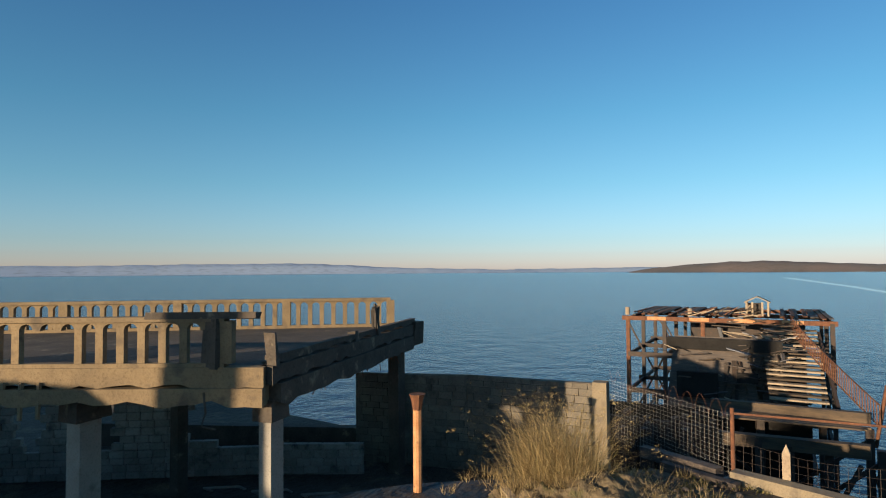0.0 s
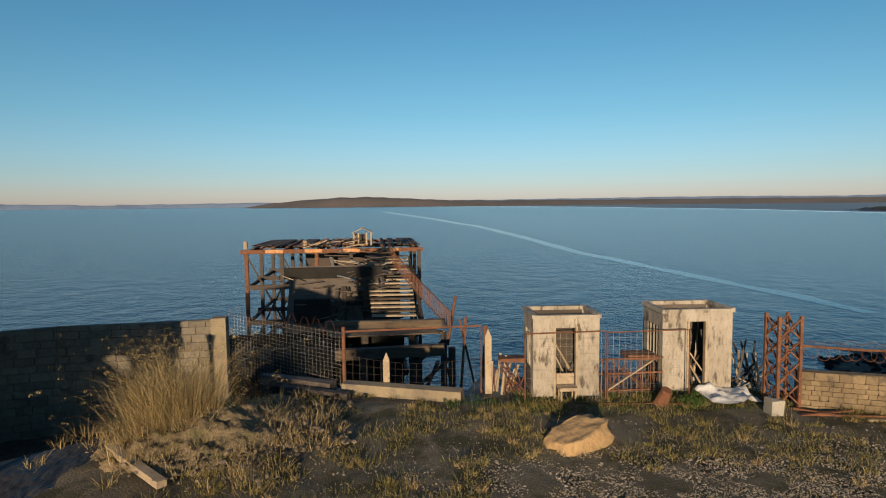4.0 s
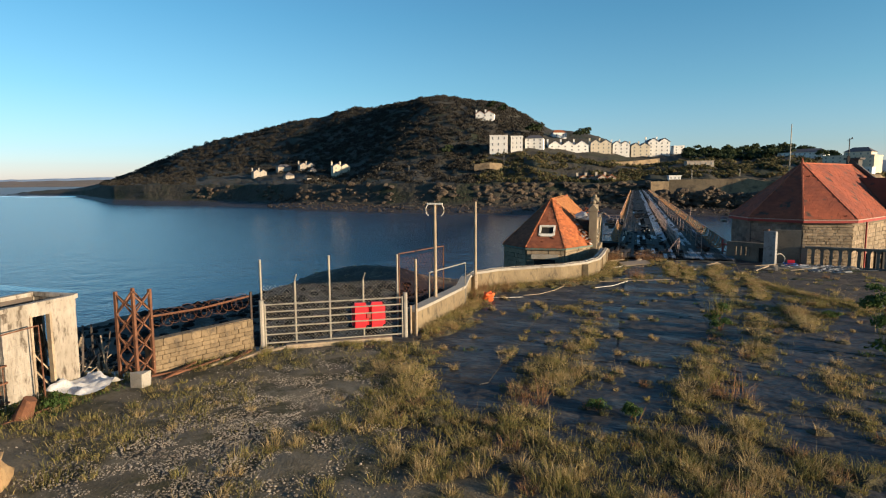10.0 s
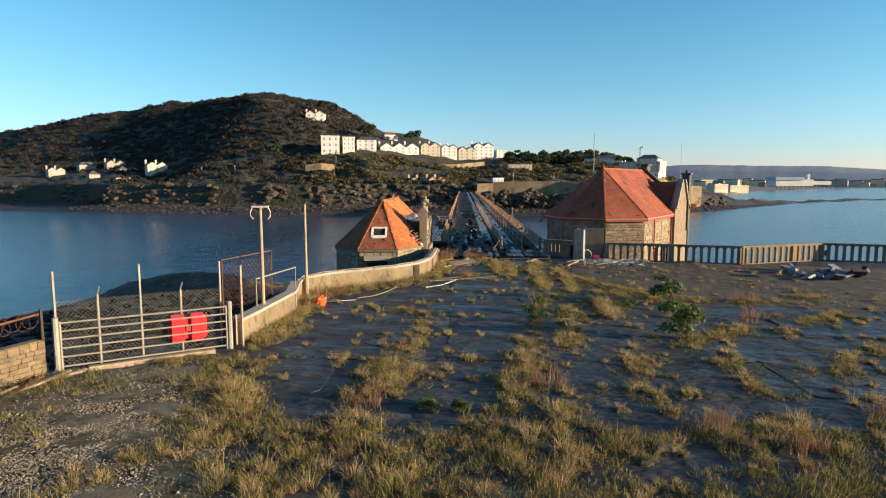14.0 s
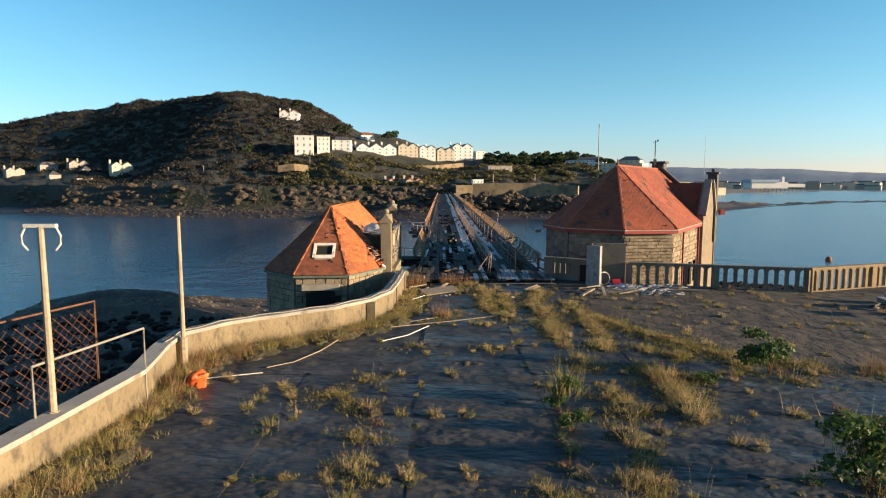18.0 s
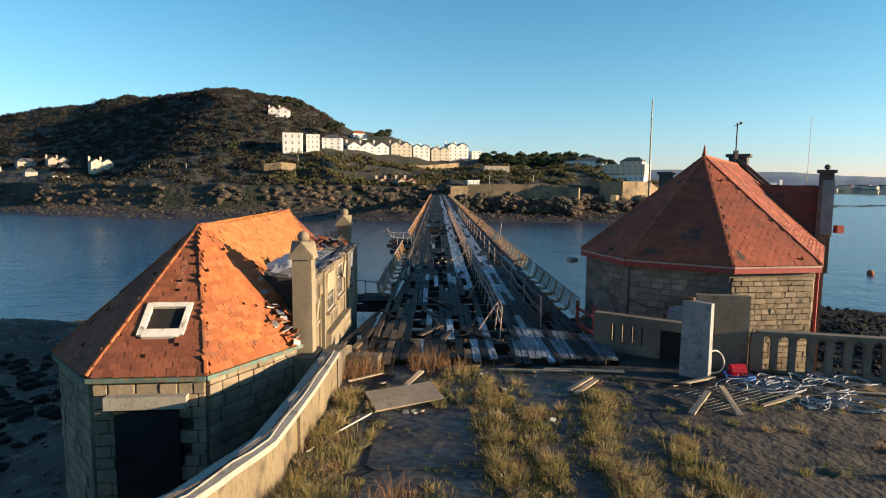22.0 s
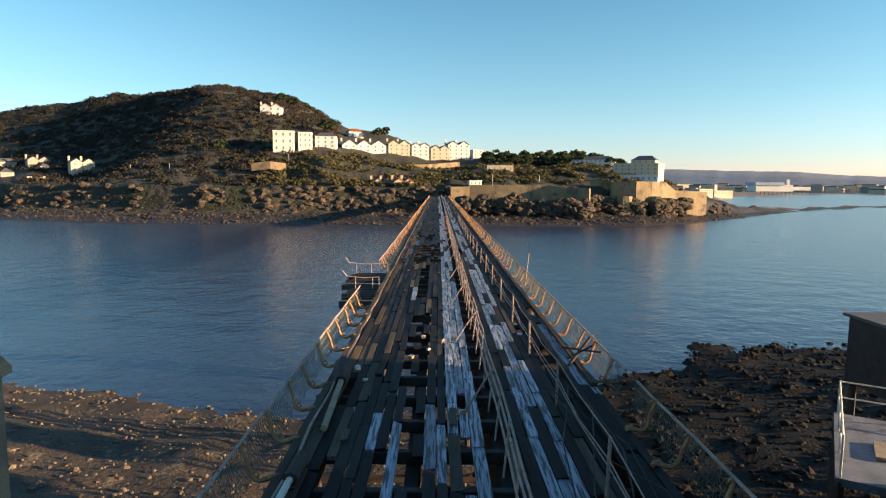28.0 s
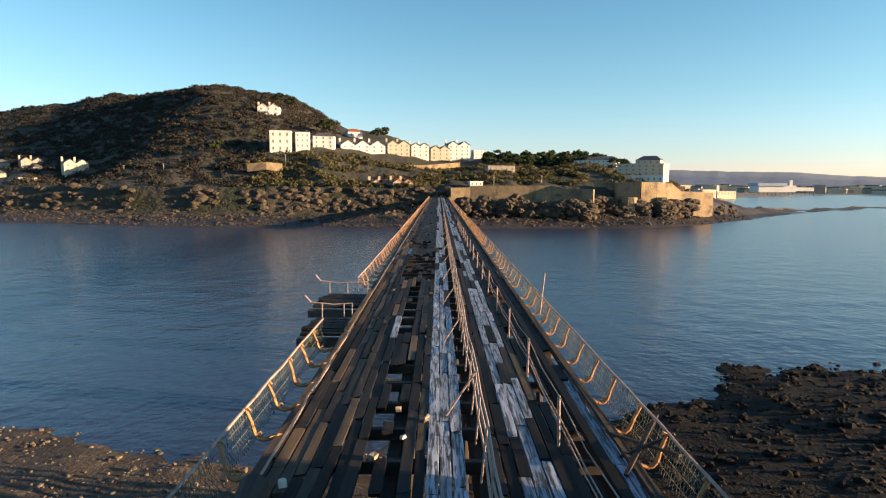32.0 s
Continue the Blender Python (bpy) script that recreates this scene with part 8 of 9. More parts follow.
for k in range(26):
    x, y = rng.uniform(-33, -27), rng.uniform(-8.5, 3.8)
    part("support_post", bar((x, y, -11), (x + rng.uniform(-0.3, 0.3), y + rng.uniform(-0.3, 0.3), -1.9), 0.3, 0.3), M["iron_dark"], stg)
    if k % 2:
        part("brace", bar((x, y, -7.5), (x + rng.uniform(-1, 1), y + rng.uniform(1.5, 3.5), -2.2), 0.16, 0.16), M["iron_dark"], stg)
part("lower_wall", block(-30.4, -30.1, -8.6, -1.5, -9.2, -2.2, wob=0.15), M["iron_dark"], stg, "black panel for the shadow under the stage")
part("lower_wall", block(-29.6, -29.3, -1.0, 2.6, -9.2, -5.2, wob=0.2), M["iron_dark"], stg)
part("inner_wall", block(-49.0, -48.8, -4.8, 2.6, -8.8, 1.3, wob=0.1), M["iron_dark"], stg)
for k in range(34):
    p = Vector((rng.uniform(-47, -43.5), rng.uniform(-4.6, -0.6), 1.85 + rng.uniform(0, 0.35)))
    part("deck_scrap", bar(p, p + Vector((rng.uniform(-0.6, 0.6), rng.uniform(0.3, 1.4), rng.uniform(-0.3, 0.5))), rng.uniform(0.08, 0.25), 0.05), (M["board"], M["wood_pale"], M["rust"])[k % 3], stg)
part("rear_deck", block(-44, -33, -6.6, 2.5, -4.6, -4.3), M["wood_dark"], stg)
hutb = thing("stage_hut", "tiny pale skeleton hut on the landing stage", "hut")
hx, hy, hz = -46.0, -0.2, 1.9
for sx in (-0.55, 0.55):
    for sy in (-0.65, 0.65):
        part("post", bar((hx + sx, hy + sy, hz), (hx + sx, hy + sy, hz + 1.0), 0.1, 0.1), M["wood_pale"], hutb)
for sy in (-0.65, -0.3, 0.3, 0.65):
    part("slat", bar((hx + 0.55, hy + sy, hz), (hx + 0.55, hy + sy, hz + 0.95), 0.12, 0.05), M["wood_pale"], hutb)
part("back_board", block(hx - 0.5, hx - 0.45, hy - 0.62, hy + 0.2, hz, hz + 0.85), M["wood_dark"], hutb)
part("roof", sheet([(hx - 0.7, hy - 0.8, hz + 0.95), (hx + 0.7, hy - 0.8, hz + 0.95), (hx + 0.7, hy, hz + 1.35), (hx - 0.7, hy, hz + 1.35)], thick=0.05), M["wood_pale"], hutb)
part("roof", sheet([(hx - 0.7, hy + 0.8, hz + 0.95), (hx + 0.7, hy + 0.8, hz + 0.95), (hx + 0.7, hy, hz + 1.35), (hx - 0.7, hy, hz + 1.35)], thick=0.05), M["wood_pale"], hutb)
for y in (-4.4, -8.7):
    b = thing("bollard", "small pale bollard on the landing stage", "bollard")
    part("body", tube([(-45.2, y, 1.8), (-45.2, y, 2.35)], 0.16, 8), M["wood_pale"], b)


# the balcony, its yard and the stage as one group, turned a little about the terrace
TURN_OUT = pose(1.38, 2.34, 5.08, 0, 0, 3.85) @ Matrix.Scale(1.045, 4) @ pose(-0.3, -0.98, -5.0)
for ob in MADE[seaward:]:
    ob.matrix_basis = TURN_OUT @ ob.matrix_basis

# ---- balustrade, walls and litter by the sound lodge ----
rng = random.Random(61)
# Same concrete as the sunlit length, with its shade put into the colour.
M["shade_conc"] = surface("shaded_concrete", (0.17, 0.146, 0.115), (0.115, 0.10, 0.08), 1.0, 0.9, 0.5, 20, (0.07, 0.062, 0.052), (0.56, 0.70))
balustrade("balustrade", (8.45, 38.1), (16.0, 36.15), 1.12, -0.05, 0.44, "concrete balustrade with arched openings beside the lodge, coloured as shaded", mat_="shade_conc")
balustrade("balustrade", (16.05, 36.15), (22.0, 38.2), 1.12, -0.05, 0.44, "concrete balustrade with arched openings, coloured as sunlit", mat_="lit_old_conc")
balustrade("balustrade", (22.0, 38.2), (29.0, 36.2), 1.12, -0.05, 0.44, "concrete balustrade at the terrace end, coloured as shaded", mat_="shade_conc")
lodge_wall = thing("slotted_wall", "low concrete wall with slots before the lodge", "wall")
a, b = Vector((4.75, 40.35, 0)), Vector((6.35, 39.25, 0))
d = (b - a).normalized()
ang = math.degrees(math.atan2(d.y, d.x))
n = (b - a).length


def lw_block(s0, s1, z0, z1, m="shade_conc", name="wall_body", deep=0.22):
    p = a + d * (s0 + s1) / 2
    part(name, slab(bmesh.new(), Matrix.Translation((p.x, p.y, (z0 + z1) / 2)) @ pose(0, 0, 0, 0, 0, ang), (s1 - s0, deep, z1 - z0)), M[m], lodge_wall)


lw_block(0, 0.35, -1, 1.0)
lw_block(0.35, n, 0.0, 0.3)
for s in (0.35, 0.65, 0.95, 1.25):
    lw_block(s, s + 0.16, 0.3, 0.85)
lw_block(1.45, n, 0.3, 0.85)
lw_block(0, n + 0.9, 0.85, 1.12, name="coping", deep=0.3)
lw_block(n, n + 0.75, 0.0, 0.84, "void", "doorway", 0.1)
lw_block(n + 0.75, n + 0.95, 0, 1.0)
hw = thing("high_wall", "square concrete wall beside the balustrade, coloured as shaded", "wall")
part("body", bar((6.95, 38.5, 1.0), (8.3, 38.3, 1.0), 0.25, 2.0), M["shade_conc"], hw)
M["pale_board"] = surface("weathered_grey_slab", (0.30, 0.30, 0.29), (0.22, 0.215, 0.205), 1.3, 0.8, 0.5, 16, (0.12, 0.115, 0.105), (0.55, 0.68))
wb = thing("leaning_slab", "pale standing concrete slab before the wall", "slab")
part("body", bar((6.32, 37.75, 1.0), (6.83, 37.22, 1.0), 0.16, 2.0, wob=0.015), M["pale_board"], wb)
part("top_lip", bar((6.25, 37.8, 2.02), (6.5, 37.55, 2.05), 0.12, 0.06), M["rust"], wb)
gt = thing("red_gate", "small red iron gate at the walkway's end", "gate")
for x, y in ((4.75, 42.6), (5.05, 41.6), (4.95, 40.6)):
    part("post", bar((x, y, -0.2), (x, y, 1.0), 0.1, 0.1), M["red_paint"], gt)
for z in (0.25, 0.75):
    part("rail", bar((4.75, 42.6, z), (4.95, 40.6, z), 0.06, 0.08), M["red_paint"], gt)
gt = thing("barred_gate", "dark barred gate across the walkway", "gate")
for k in range(9):
    part("bar", tube([(3.25 + k * 0.1, 43.2, DECK), (3.25 + k * 0.1, 43.2, DECK + 0.95)], 0.012, 4), M["rust"], gt)
part("rail", bar((3.2, 43.2, DECK + 0.95), (4.1, 43.2, DECK + 0.95), 0.04, 0.04), M["rust"], gt)
part("rail", bar((3.2, 43.2, DECK + 0.15), (4.1, 43.2, DECK + 0.15), 0.04, 0.04), M["rust"], gt)
# planked apron before the pier walkway
ap_ = thing("apron_deck", "worn pale plank apron at the walkway's end", "deck")
M["streak"] = surface("streaked_frosty_plank", (0.20, 0.225, 0.26), (0.05, 0.05, 0.055), 2.2, 0.55, 0.5, 14, (0.03, 0.028, 0.028), (0.52, 0.6), spread=0.3, stretch=(5, 0.5, 5))
for k in range(15):
    part("plank", slab(bmesh.new(), pose(2.35 + k * 0.185, 40.5 - 0.05 * k, 0.17, 0, 0, -4), (0.165, 3.6 - 0.08 * k, 0.06), 0.008, rng), M["streak"], ap_)
for k in range(9):
    part("plank", slab(bmesh.new(), pose(-2.6 + k * 0.16, 42.2 + rng.uniform(-0.5, 0.5), 0.1, 0, 0, rng.uniform(-9, 9)), (0.17, rng.uniform(2.0, 5.5), 0.06), 0.01, rng), M["board"], ap_)
# litter
pipes = [((-7.67, 23.03), (-5.25, 24.1)), ((-7.1, 25.4), (-6.07, 26.55)), ((-2.4, 29.1), (1.63, 30.9)), ((-2.5, 27.3), (-1.1, 28.8)), ((-7.15, 21.6), (-7.05, 23.5)), ((-6.1, 26.9), (-5.6, 27.3)), ((-2.37, 33.0), (-1.4, 34.8))]
for k, (p, q) in enumerate(pipes):
    t = thing("pale_pipe", "thin pale pipe lying on the tarmac", "pipe", "fallen pipes")
    mid = ((p[0] + q[0]) / 2 + rng.uniform(-0.12, 0.12), (p[1] + q[1]) / 2 + rng.uniform(-0.12, 0.12), 0.07)
    part("shaft", tube([(*p, 0.06), mid, (*q, 0.08 + 0.1 * (k % 2))], 0.013, 6), M["wood_pale"] if k % 3 else M["white"], t)
M["bag"] = surface("orange_plastic", (0.75, 0.14, 0.03), (0.6, 0.1, 0.03), 3, 0.6, 0.2, 20)
t = thing("orange_bag", "torn orange plastic sack by the parapet", "bag")
bm = bmesh.new()
bmesh.ops.create_cube(bm, size=0.34, matrix=pose(-6.55, 23.2, 0.19, 8, 6, 25))
bmesh.ops.subdivide_edges(bm, edges=bm.edges[:], cuts=5, use_grid_fill=True)
for v in bm.verts:
    v.co += Vector((0.09, 0.08, 0.11)) * fbm(v.co.x * 6, v.co.y * 6, v.co.z * 6)
part("body", bm, M["bag"], t, smooth=True)
t = thing("plywood_sheet", "warped brown plywood sheet on the ground", "board")
part("sheet", slab(bmesh.new(), pose(-0.75, 35.7, 0.14, 4, -5, 18), (1.55, 1.0, 0.03), 0.03, rng), M["wood_pale"], t)
boards = [((-1.1, 35.6), (-0.4, 37.4)), ((3.2, 36.1), (3.9, 36.9)), ((3.1, 36.3), (3.8, 37.0)), ((5.4, 34.9), (6.2, 35.9)), ((5.7, 36.7), (6.9, 37.1)), ((1.6, 37.9), (3.4, 37.5)), ((-2.2, 36.9), (-1.4, 37.4)), ((4.6, 37.3), (6.0, 36.4)), ((7.2, 35.4), (8.3, 35.9)), ((6.4, 34.8), (6.7, 36.3)), ((9.8, 36.3), (11.4, 35.9)), ((12.0, 36.4), (13.2, 36.2)), ((2.8, 38.0), (4.8, 37.6))]
for p, q in boards:
    t = thing("loose_board", "weathered board lying by the pier head", "board", "fallen boards")
    part("shaft", bar((*p, 0.07), (*q, 0.1 + rng.uniform(0, 0.12)), rng.uniform(0.08, 0.16), 0.04, wob=0.01), M["wood_pale"] if rng.random() < 0.6 else M["wood_dark"], t)
t = thing("fallen_fence", "fallen wire fence panel on the ground", "fence")
p0, p1 = Vector((5.9, 34.9, 0.12)), Vector((8.0, 36.0, 0.12))
bm = bmesh.new()
for k in range(22):
    p = p0.lerp(p1, k / 21)
    tube([p, p + Vector((-0.5, 0.95, 0.06 * math.sin(k)))], 0.006, 3, bm)
for k in range(9):
    tube([p0 + Vector((-0.5, 0.95, 0)) * k / 8, p1 + Vector((-0.5, 0.95, 0)) * k / 8], 0.006, 3, bm)
part("mesh", bm, M["galv"], t)
M["cable"] = surface("grey_cable", (0.38, 0.38, 0.38), (0.26, 0.26, 0.26), 3, 0.6, 0, 20)
M["hose"] = surface("blue_hose", (0.03, 0.14, 0.42), (0.03, 0.12, 0.36), 3, 0.4, 0, 20)
for k in range(14):
    t = thing("cable_tangle", "tangle of grey cable on the ground", "cable", "cable tangles")
    c = Vector((rng.uniform(7.4, 10.2), rng.uniform(35.2, 37.2), 0.05))
    ph, r0 = rng.uniform(0, 6), rng.uniform(0.2, 0.5)
    part("strand", tube([c + Vector(((r0 + 0.1 * math.sin(j * 0.9 + ph)) * math.cos(j * 0.5 + ph) + 0.025 * j * math.cos(ph), (r0 + 0.08 * math.cos(j * 1.3)) * math.sin(j * 0.5 + ph), 0.1 * abs(math.sin(j * 0.37 + ph)))) for j in range(34)], 0.014, 4), M["cable"], t)
t = thing("hose_coil", "coil of blue hose beside the slab", "hose")
part("coil", tube([(7.6 + (0.3 + 0.004 * j) * math.cos(j * 0.5), 37.2 + (0.3 + 0.004 * j) * math.sin(j * 0.5), 0.06 + 0.008 * j) for j in range(24)], 0.022, 5), M["hose"], t)
t = thing("red_reel", "red plastic hose reel beside the slab", "reel")
part("drum", tube([(7.5, 37.5, 0.2), (7.85, 37.45, 0.22)], 0.17, 12), M["red_plastic"], t)
part("foot", block(7.45, 7.9, 37.3, 37.6, 0.02, 0.12), M["red_plastic"], t)
t = thing("white_coil", "loose loops of white pipe by the slab", "pipe")
part("coil", tube([(7.1 + 0.28 * math.cos(j * 0.5), 37.6 + 0.05 * math.sin(j), 0.4 + 0.3 * math.sin(j * 0.5)) for j in range(26)], 0.018, 5), M["white"], t)
for k in range(40):
    t = thing("litter_scrap", "small pale scrap of rubbish", "litter", "rubbish scraps")
    x, y = rng.choice(((rng.uniform(6.5, 11), rng.uniform(35, 37.6)), (rng.uniform(-2, 4), rng.uniform(34.5, 38)), (rng.uniform(16, 21), rng.uniform(30, 34))))
    part("body", slab(bmesh.new(), pose(x, y, 0.05, rng.uniform(-15, 15), rng.uniform(-15, 15), rng.uniform(0, 180)), (rng.uniform(0.06, 0.3), rng.uniform(0.05, 0.15), 0.03), 0.01, rng), (M["white"], M["concrete"], M["wood_pale"])[k % 3], t)
t = thing("rubble_heap", "dark heap of wet rubbish and metal sheet", "rubble")
for k in range(24):
    part("lump", slab(bmesh.new(), pose(rng.gauss(18.5, 1.2), rng.gauss(31.5, 0.8), rng.uniform(0.05, 0.4), rng.uniform(-30, 30), rng.uniform(-30, 30), rng.uniform(0, 180)), (rng.uniform(0.3, 0.9), rng.uniform(0.2, 0.6), rng.uniform(0.05, 0.3)), 0.05, rng), M["lead"] if k % 3 else M["iron_dark"], t)
# slick of smooth water left by a boat
bm = bmesh.new()
wake = [(-1100, -60), (-700, -4), (-540, 18), (-430, 30), (-374, 38), (-268, 44.5), (-208, 46), (-165, 47), (-135, 51.5), (-116, 53.5), (-101, 55), (-86, 57), (-70, 58)]
rows = []
for i in range(80):
    k = i / 79 * (len(wake) - 1)
    j = min(int(k), len(wake) - 2)
    x = wake[j][0] + (wake[j + 1][0] - wake[j][0]) * (k - j)
    y = wake[j][1] + (wake[j + 1][1] - wake[j][1]) * (k - j) + 1.2 * fbm(x * 0.02, 2.0)
    w = 1.0 + 0.9 * fbm(x * 0.05, 5.0) + abs(x) * 0.006
    rows.append((bm.verts.new((x, y - w, SEA + 0.02)), bm.verts.new((x, y + w, SEA + 0.02))))
for u, v in zip(rows, rows[1:]):
    bm.faces.new((u[0], v[0], v[1], u[1]))
M["slick"] = surface("smooth_slick_water", (0.05, 0.06, 0.09), (0.036, 0.045, 0.075), 0.05, 0.13, 0.5, 1.5, spec=0.5, depth=0.08)
tagged(mesh_ob("water_slick", bm, M["slick"]), "pale smooth streak on the water left by a boat", "wake", kind="structure")

# slack pipes by the parapet, bent along the ground
for pts in ([(-7.4, 21.6), (-7.3, 22.4), (-7.6, 23.0)], [(-5.3, 24.6), (-4.7, 25.1), (-4.2, 26.2), (-3.9, 27.4)], [(-4.3, 28.5), (-3.2, 29.0), (-0.8, 30.6)]):
    t = thing("pale_pipe", "thin pale pipe lying on the tarmac", "pipe", "fallen pipes")
    part("shaft", tube([(x, y, 0.06) for x, y in pts], 0.013, 6), M["wood_pale"], t)
# bare earth beside the ridges
SOIL = [(4.7, 36), (5.2, 31), (5.6, 28.8), (7.0, 26.3), (8.3, 24.0), (13, 22.5), (24, 24), (26, 34), (16, 36), (8.5, 37.6)]
bm = bmesh.new()
pts = {}
for i in range(101):
    for j in range(81):
        x, y = 4 + 23 * i / 100, 21.5 + 17 * j / 80
        d = inside_by((x, y), SOIL) + 0.7 * fbm(x * 0.8, y * 0.8, 2)
        k = min(1, max(0, d / 0.6))
        if d > -0.2:
            pts[i, j] = bm.verts.new((x, y, 0.008 + 0.03 * k + 0.02 * k * fbm(x * 1.5, y * 1.5) + 0.012 * k * fbm(x * 5, y * 5)))
for i in range(100):
    for j in range(80):
        q = [pts.get(v) for v in ((i, j), (i + 1, j), (i + 1, j + 1), (i, j + 1))]
        if all(q):
            bm.faces.new(q)
M["soil"] = surface("brown_soil", (0.075, 0.058, 0.043), (0.05, 0.04, 0.031), 0.6, 0.9, 1.0, 9, (0.11, 0.09, 0.065), (0.56, 0.7), depth=0.03, swell=0.12)
tagged(mesh_ob("soil", bm, M["soil"], True), "bare brown earth and moss over the old tarmac", "ground", kind="structure")


# ---- plants ----
gen = np.random.default_rng(77)


def blades(name, base, n, high, spread, width, material, label, category="grass", splay=0.55, droop=0.5):
    """Grass: at every base (x, y, z, size) n blades that splay and bend outwards, all in one body."""
    b = np.repeat(np.array(base, dtype=float), n, axis=0)
    m = len(b)
    s = b[:, 3:4]
    ang = gen.uniform(0, math.tau, (m, 1))
    rad = spread * s * np.sqrt(gen.random((m, 1)))
    root = b[:, :3] + np.hstack([np.cos(ang) * rad, np.sin(ang) * rad, np.zeros((m, 1))])
    h = high * s * gen.uniform(0.35, 1.1, (m, 1))
    a2 = ang + gen.normal(0, 0.6, (m, 1))
    out = np.hstack([np.cos(a2), np.sin(a2), np.zeros((m, 1))])
    th = np.abs(gen.normal(0, splay, (m, 1))) + 0.05
    up = np.array([[0, 0, 1.0]])
    mid = root + (up * np.cos(th) + out * np.sin(th)) * 0.6 * h
    t2 = th + droop * gen.uniform(0.4, 1.8, (m, 1))
    tip = mid + (up * np.cos(t2) + out * np.sin(t2)) * 0.5 * h
    a3 = gen.uniform(0, math.tau, (m, 1))
    side = np.hstack([np.cos(a3), np.sin(a3), np.zeros((m, 1))]) * width * gen.uniform(0.6, 1.3, (m, 1))
    v = np.stack([root - side, root + side, mid + side * 0.75, mid - side * 0.75, tip], 1).reshape(-1, 3)
    k = np.arange(m) * 5
    q = np.stack([k, k + 1, k + 2, k + 3], 1)
    t = np.stack([k + 3, k + 2, k + 4], 1)
    me = bpy.data.meshes.new(name)
    me.from_pydata(v.tolist(), [], q.tolist() + t.tolist())
    me.materials.append(material)
    return tagged(new(name, me), label, category, kind="stuff")


M["straw"] = leaf_material("straw_grass", [(0.44, 0.32, 0.16), (0.32, 0.225, 0.10), (0.22, 0.165, 0.07), (0.54, 0.41, 0.22), (0.16, 0.12, 0.055)])
M["olive"] = leaf_material("olive_grass", [(0.15, 0.15, 0.045), (0.24, 0.195, 0.07), (0.105, 0.11, 0.032), (0.42, 0.31, 0.135), (0.17, 0.16, 0.052)])
M["turf_blade"] = leaf_material("short_turf", [(0.12, 0.12, 0.038), (0.20, 0.165, 0.06), (0.09, 0.09, 0.028), (0.31, 0.235, 0.10), (0.15, 0.135, 0.045)])
M["dead"] = leaf_material("dead_stem", [(0.26, 0.14, 0.075), (0.17, 0.09, 0.05), (0.34, 0.21, 0.11), (0.14, 0.07, 0.045)])
M["leaf"] = leaf_material("green_leaf", [(0.03, 0.06, 0.015), (0.06, 0.10, 0.025), (0.04, 0.075, 0.02), (0.09, 0.12, 0.035)], 0.5)

straw, olive, low, brown, turf = [], [], [], [], []
rng = random.Random(71)


def strip(rows, wide=0.2):
    """Tufts along lines (x0, y0, x1, y1, tufts, size), in clumps."""
    for x0, y0, x1, y1, n, s in rows:
        for k in range(n):
            f = rng.random()
            x, y = x0 + (x1 - x0) * f + rng.gauss(0, wide), y0 + (y1 - y0) * f + rng.gauss(0, wide)
            c = fbm(x * 1.1, y * 1.1, 12)
            if c < -0.22:
                continue
            p = (x, y, 0.0, s * rng.uniform(0.35, 0.85) * (1 + 0.6 * c))
            u = rng.random()
            (straw if u < 0.42 else olive if u < 0.85 else brown).append(p)
            for q in range(4):
                turf.append((x + rng.gauss(0, 0.28), y + rng.gauss(0, 0.28), 0.01, rng.uniform(0.12, 0.24)))


# along the joints by the gates
strip([(-2.3, 21.8, -2.2, 17, 26, 0.42), (-2.2, 17.5, -3.2, 14.2, 40, 0.5), (-2.1, 15, -3.0, 12.6, 40, 0.55), (1.2, 18.8, 0.9, 14.5, 34, 0.4), (0.9, 14.5, -0.3, 11.2, 36, 0.5), (1.4, 12.5, 0.9, 8.4, 46, 0.55), (2.4, 17, 3.4, 22, 34, 0.5), (0.0, 9.9, -0.9, 10.8, 14, 0.5),
       (5.5, 17.5, 9, 20, 34, 0.48), (9.5, 19, 13.5, 22.5, 40, 0.42), (10, 24, 15, 25.5, 34, 0.38), (3.5, 10.5, 6.5, 11.5, 30, 0.5), (7.5, 11, 12, 13.5, 34, 0.5), (8.5, 15, 12, 17.5, 28, 0.45), (6.3, 13, 6.9, 17, 24, 0.45), (3.6, 12, 3.9, 17, 26, 0.42)])
# the grassy ridges leading to the pier
strip([(1.3, 37.2, 1.15, 31.3, 60, 0.52), (2.1, 35.4, 1.8, 30.4, 46, 0.5), (4.1, 37.1, 2.9, 33.1, 40, 0.5), (2.9, 33.1, 3.3, 30.6, 30, 0.5), (3.3, 30.6, 2.9, 27.2, 40, 0.5), (4.4, 33.9, 4.5, 30.2, 40, 0.5), (4.5, 30.2, 4.1, 26.3, 46, 0.52), (3.1, 25.6, 3.4, 21.5, 40, 0.45)], 0.15)
strip([(4.8, 31.2, 5.6, 29.0, 40, 0.3), (5.6, 29.0, 7.1, 26.0, 70, 0.3), (5.4, 26.6, 6.2, 25.6, 30, 0.42), (4.5, 24.8, 5.8, 23.2, 36, 0.36), (4.8, 24.0, 4.6, 21.0, 50, 0.62), (7.2, 26.0, 9.5, 24.6, 36, 0.3), (7.0, 25.2, 8.5, 23.2, 30, 0.34), (-5.0, 22.6, -3.0, 22.6, 8, 0.32), (-3.2, 21.5, -2.4, 24.5, 12, 0.32), (0.3, 26.5, 0.7, 26.6, 4, 0.4)], 0.16)
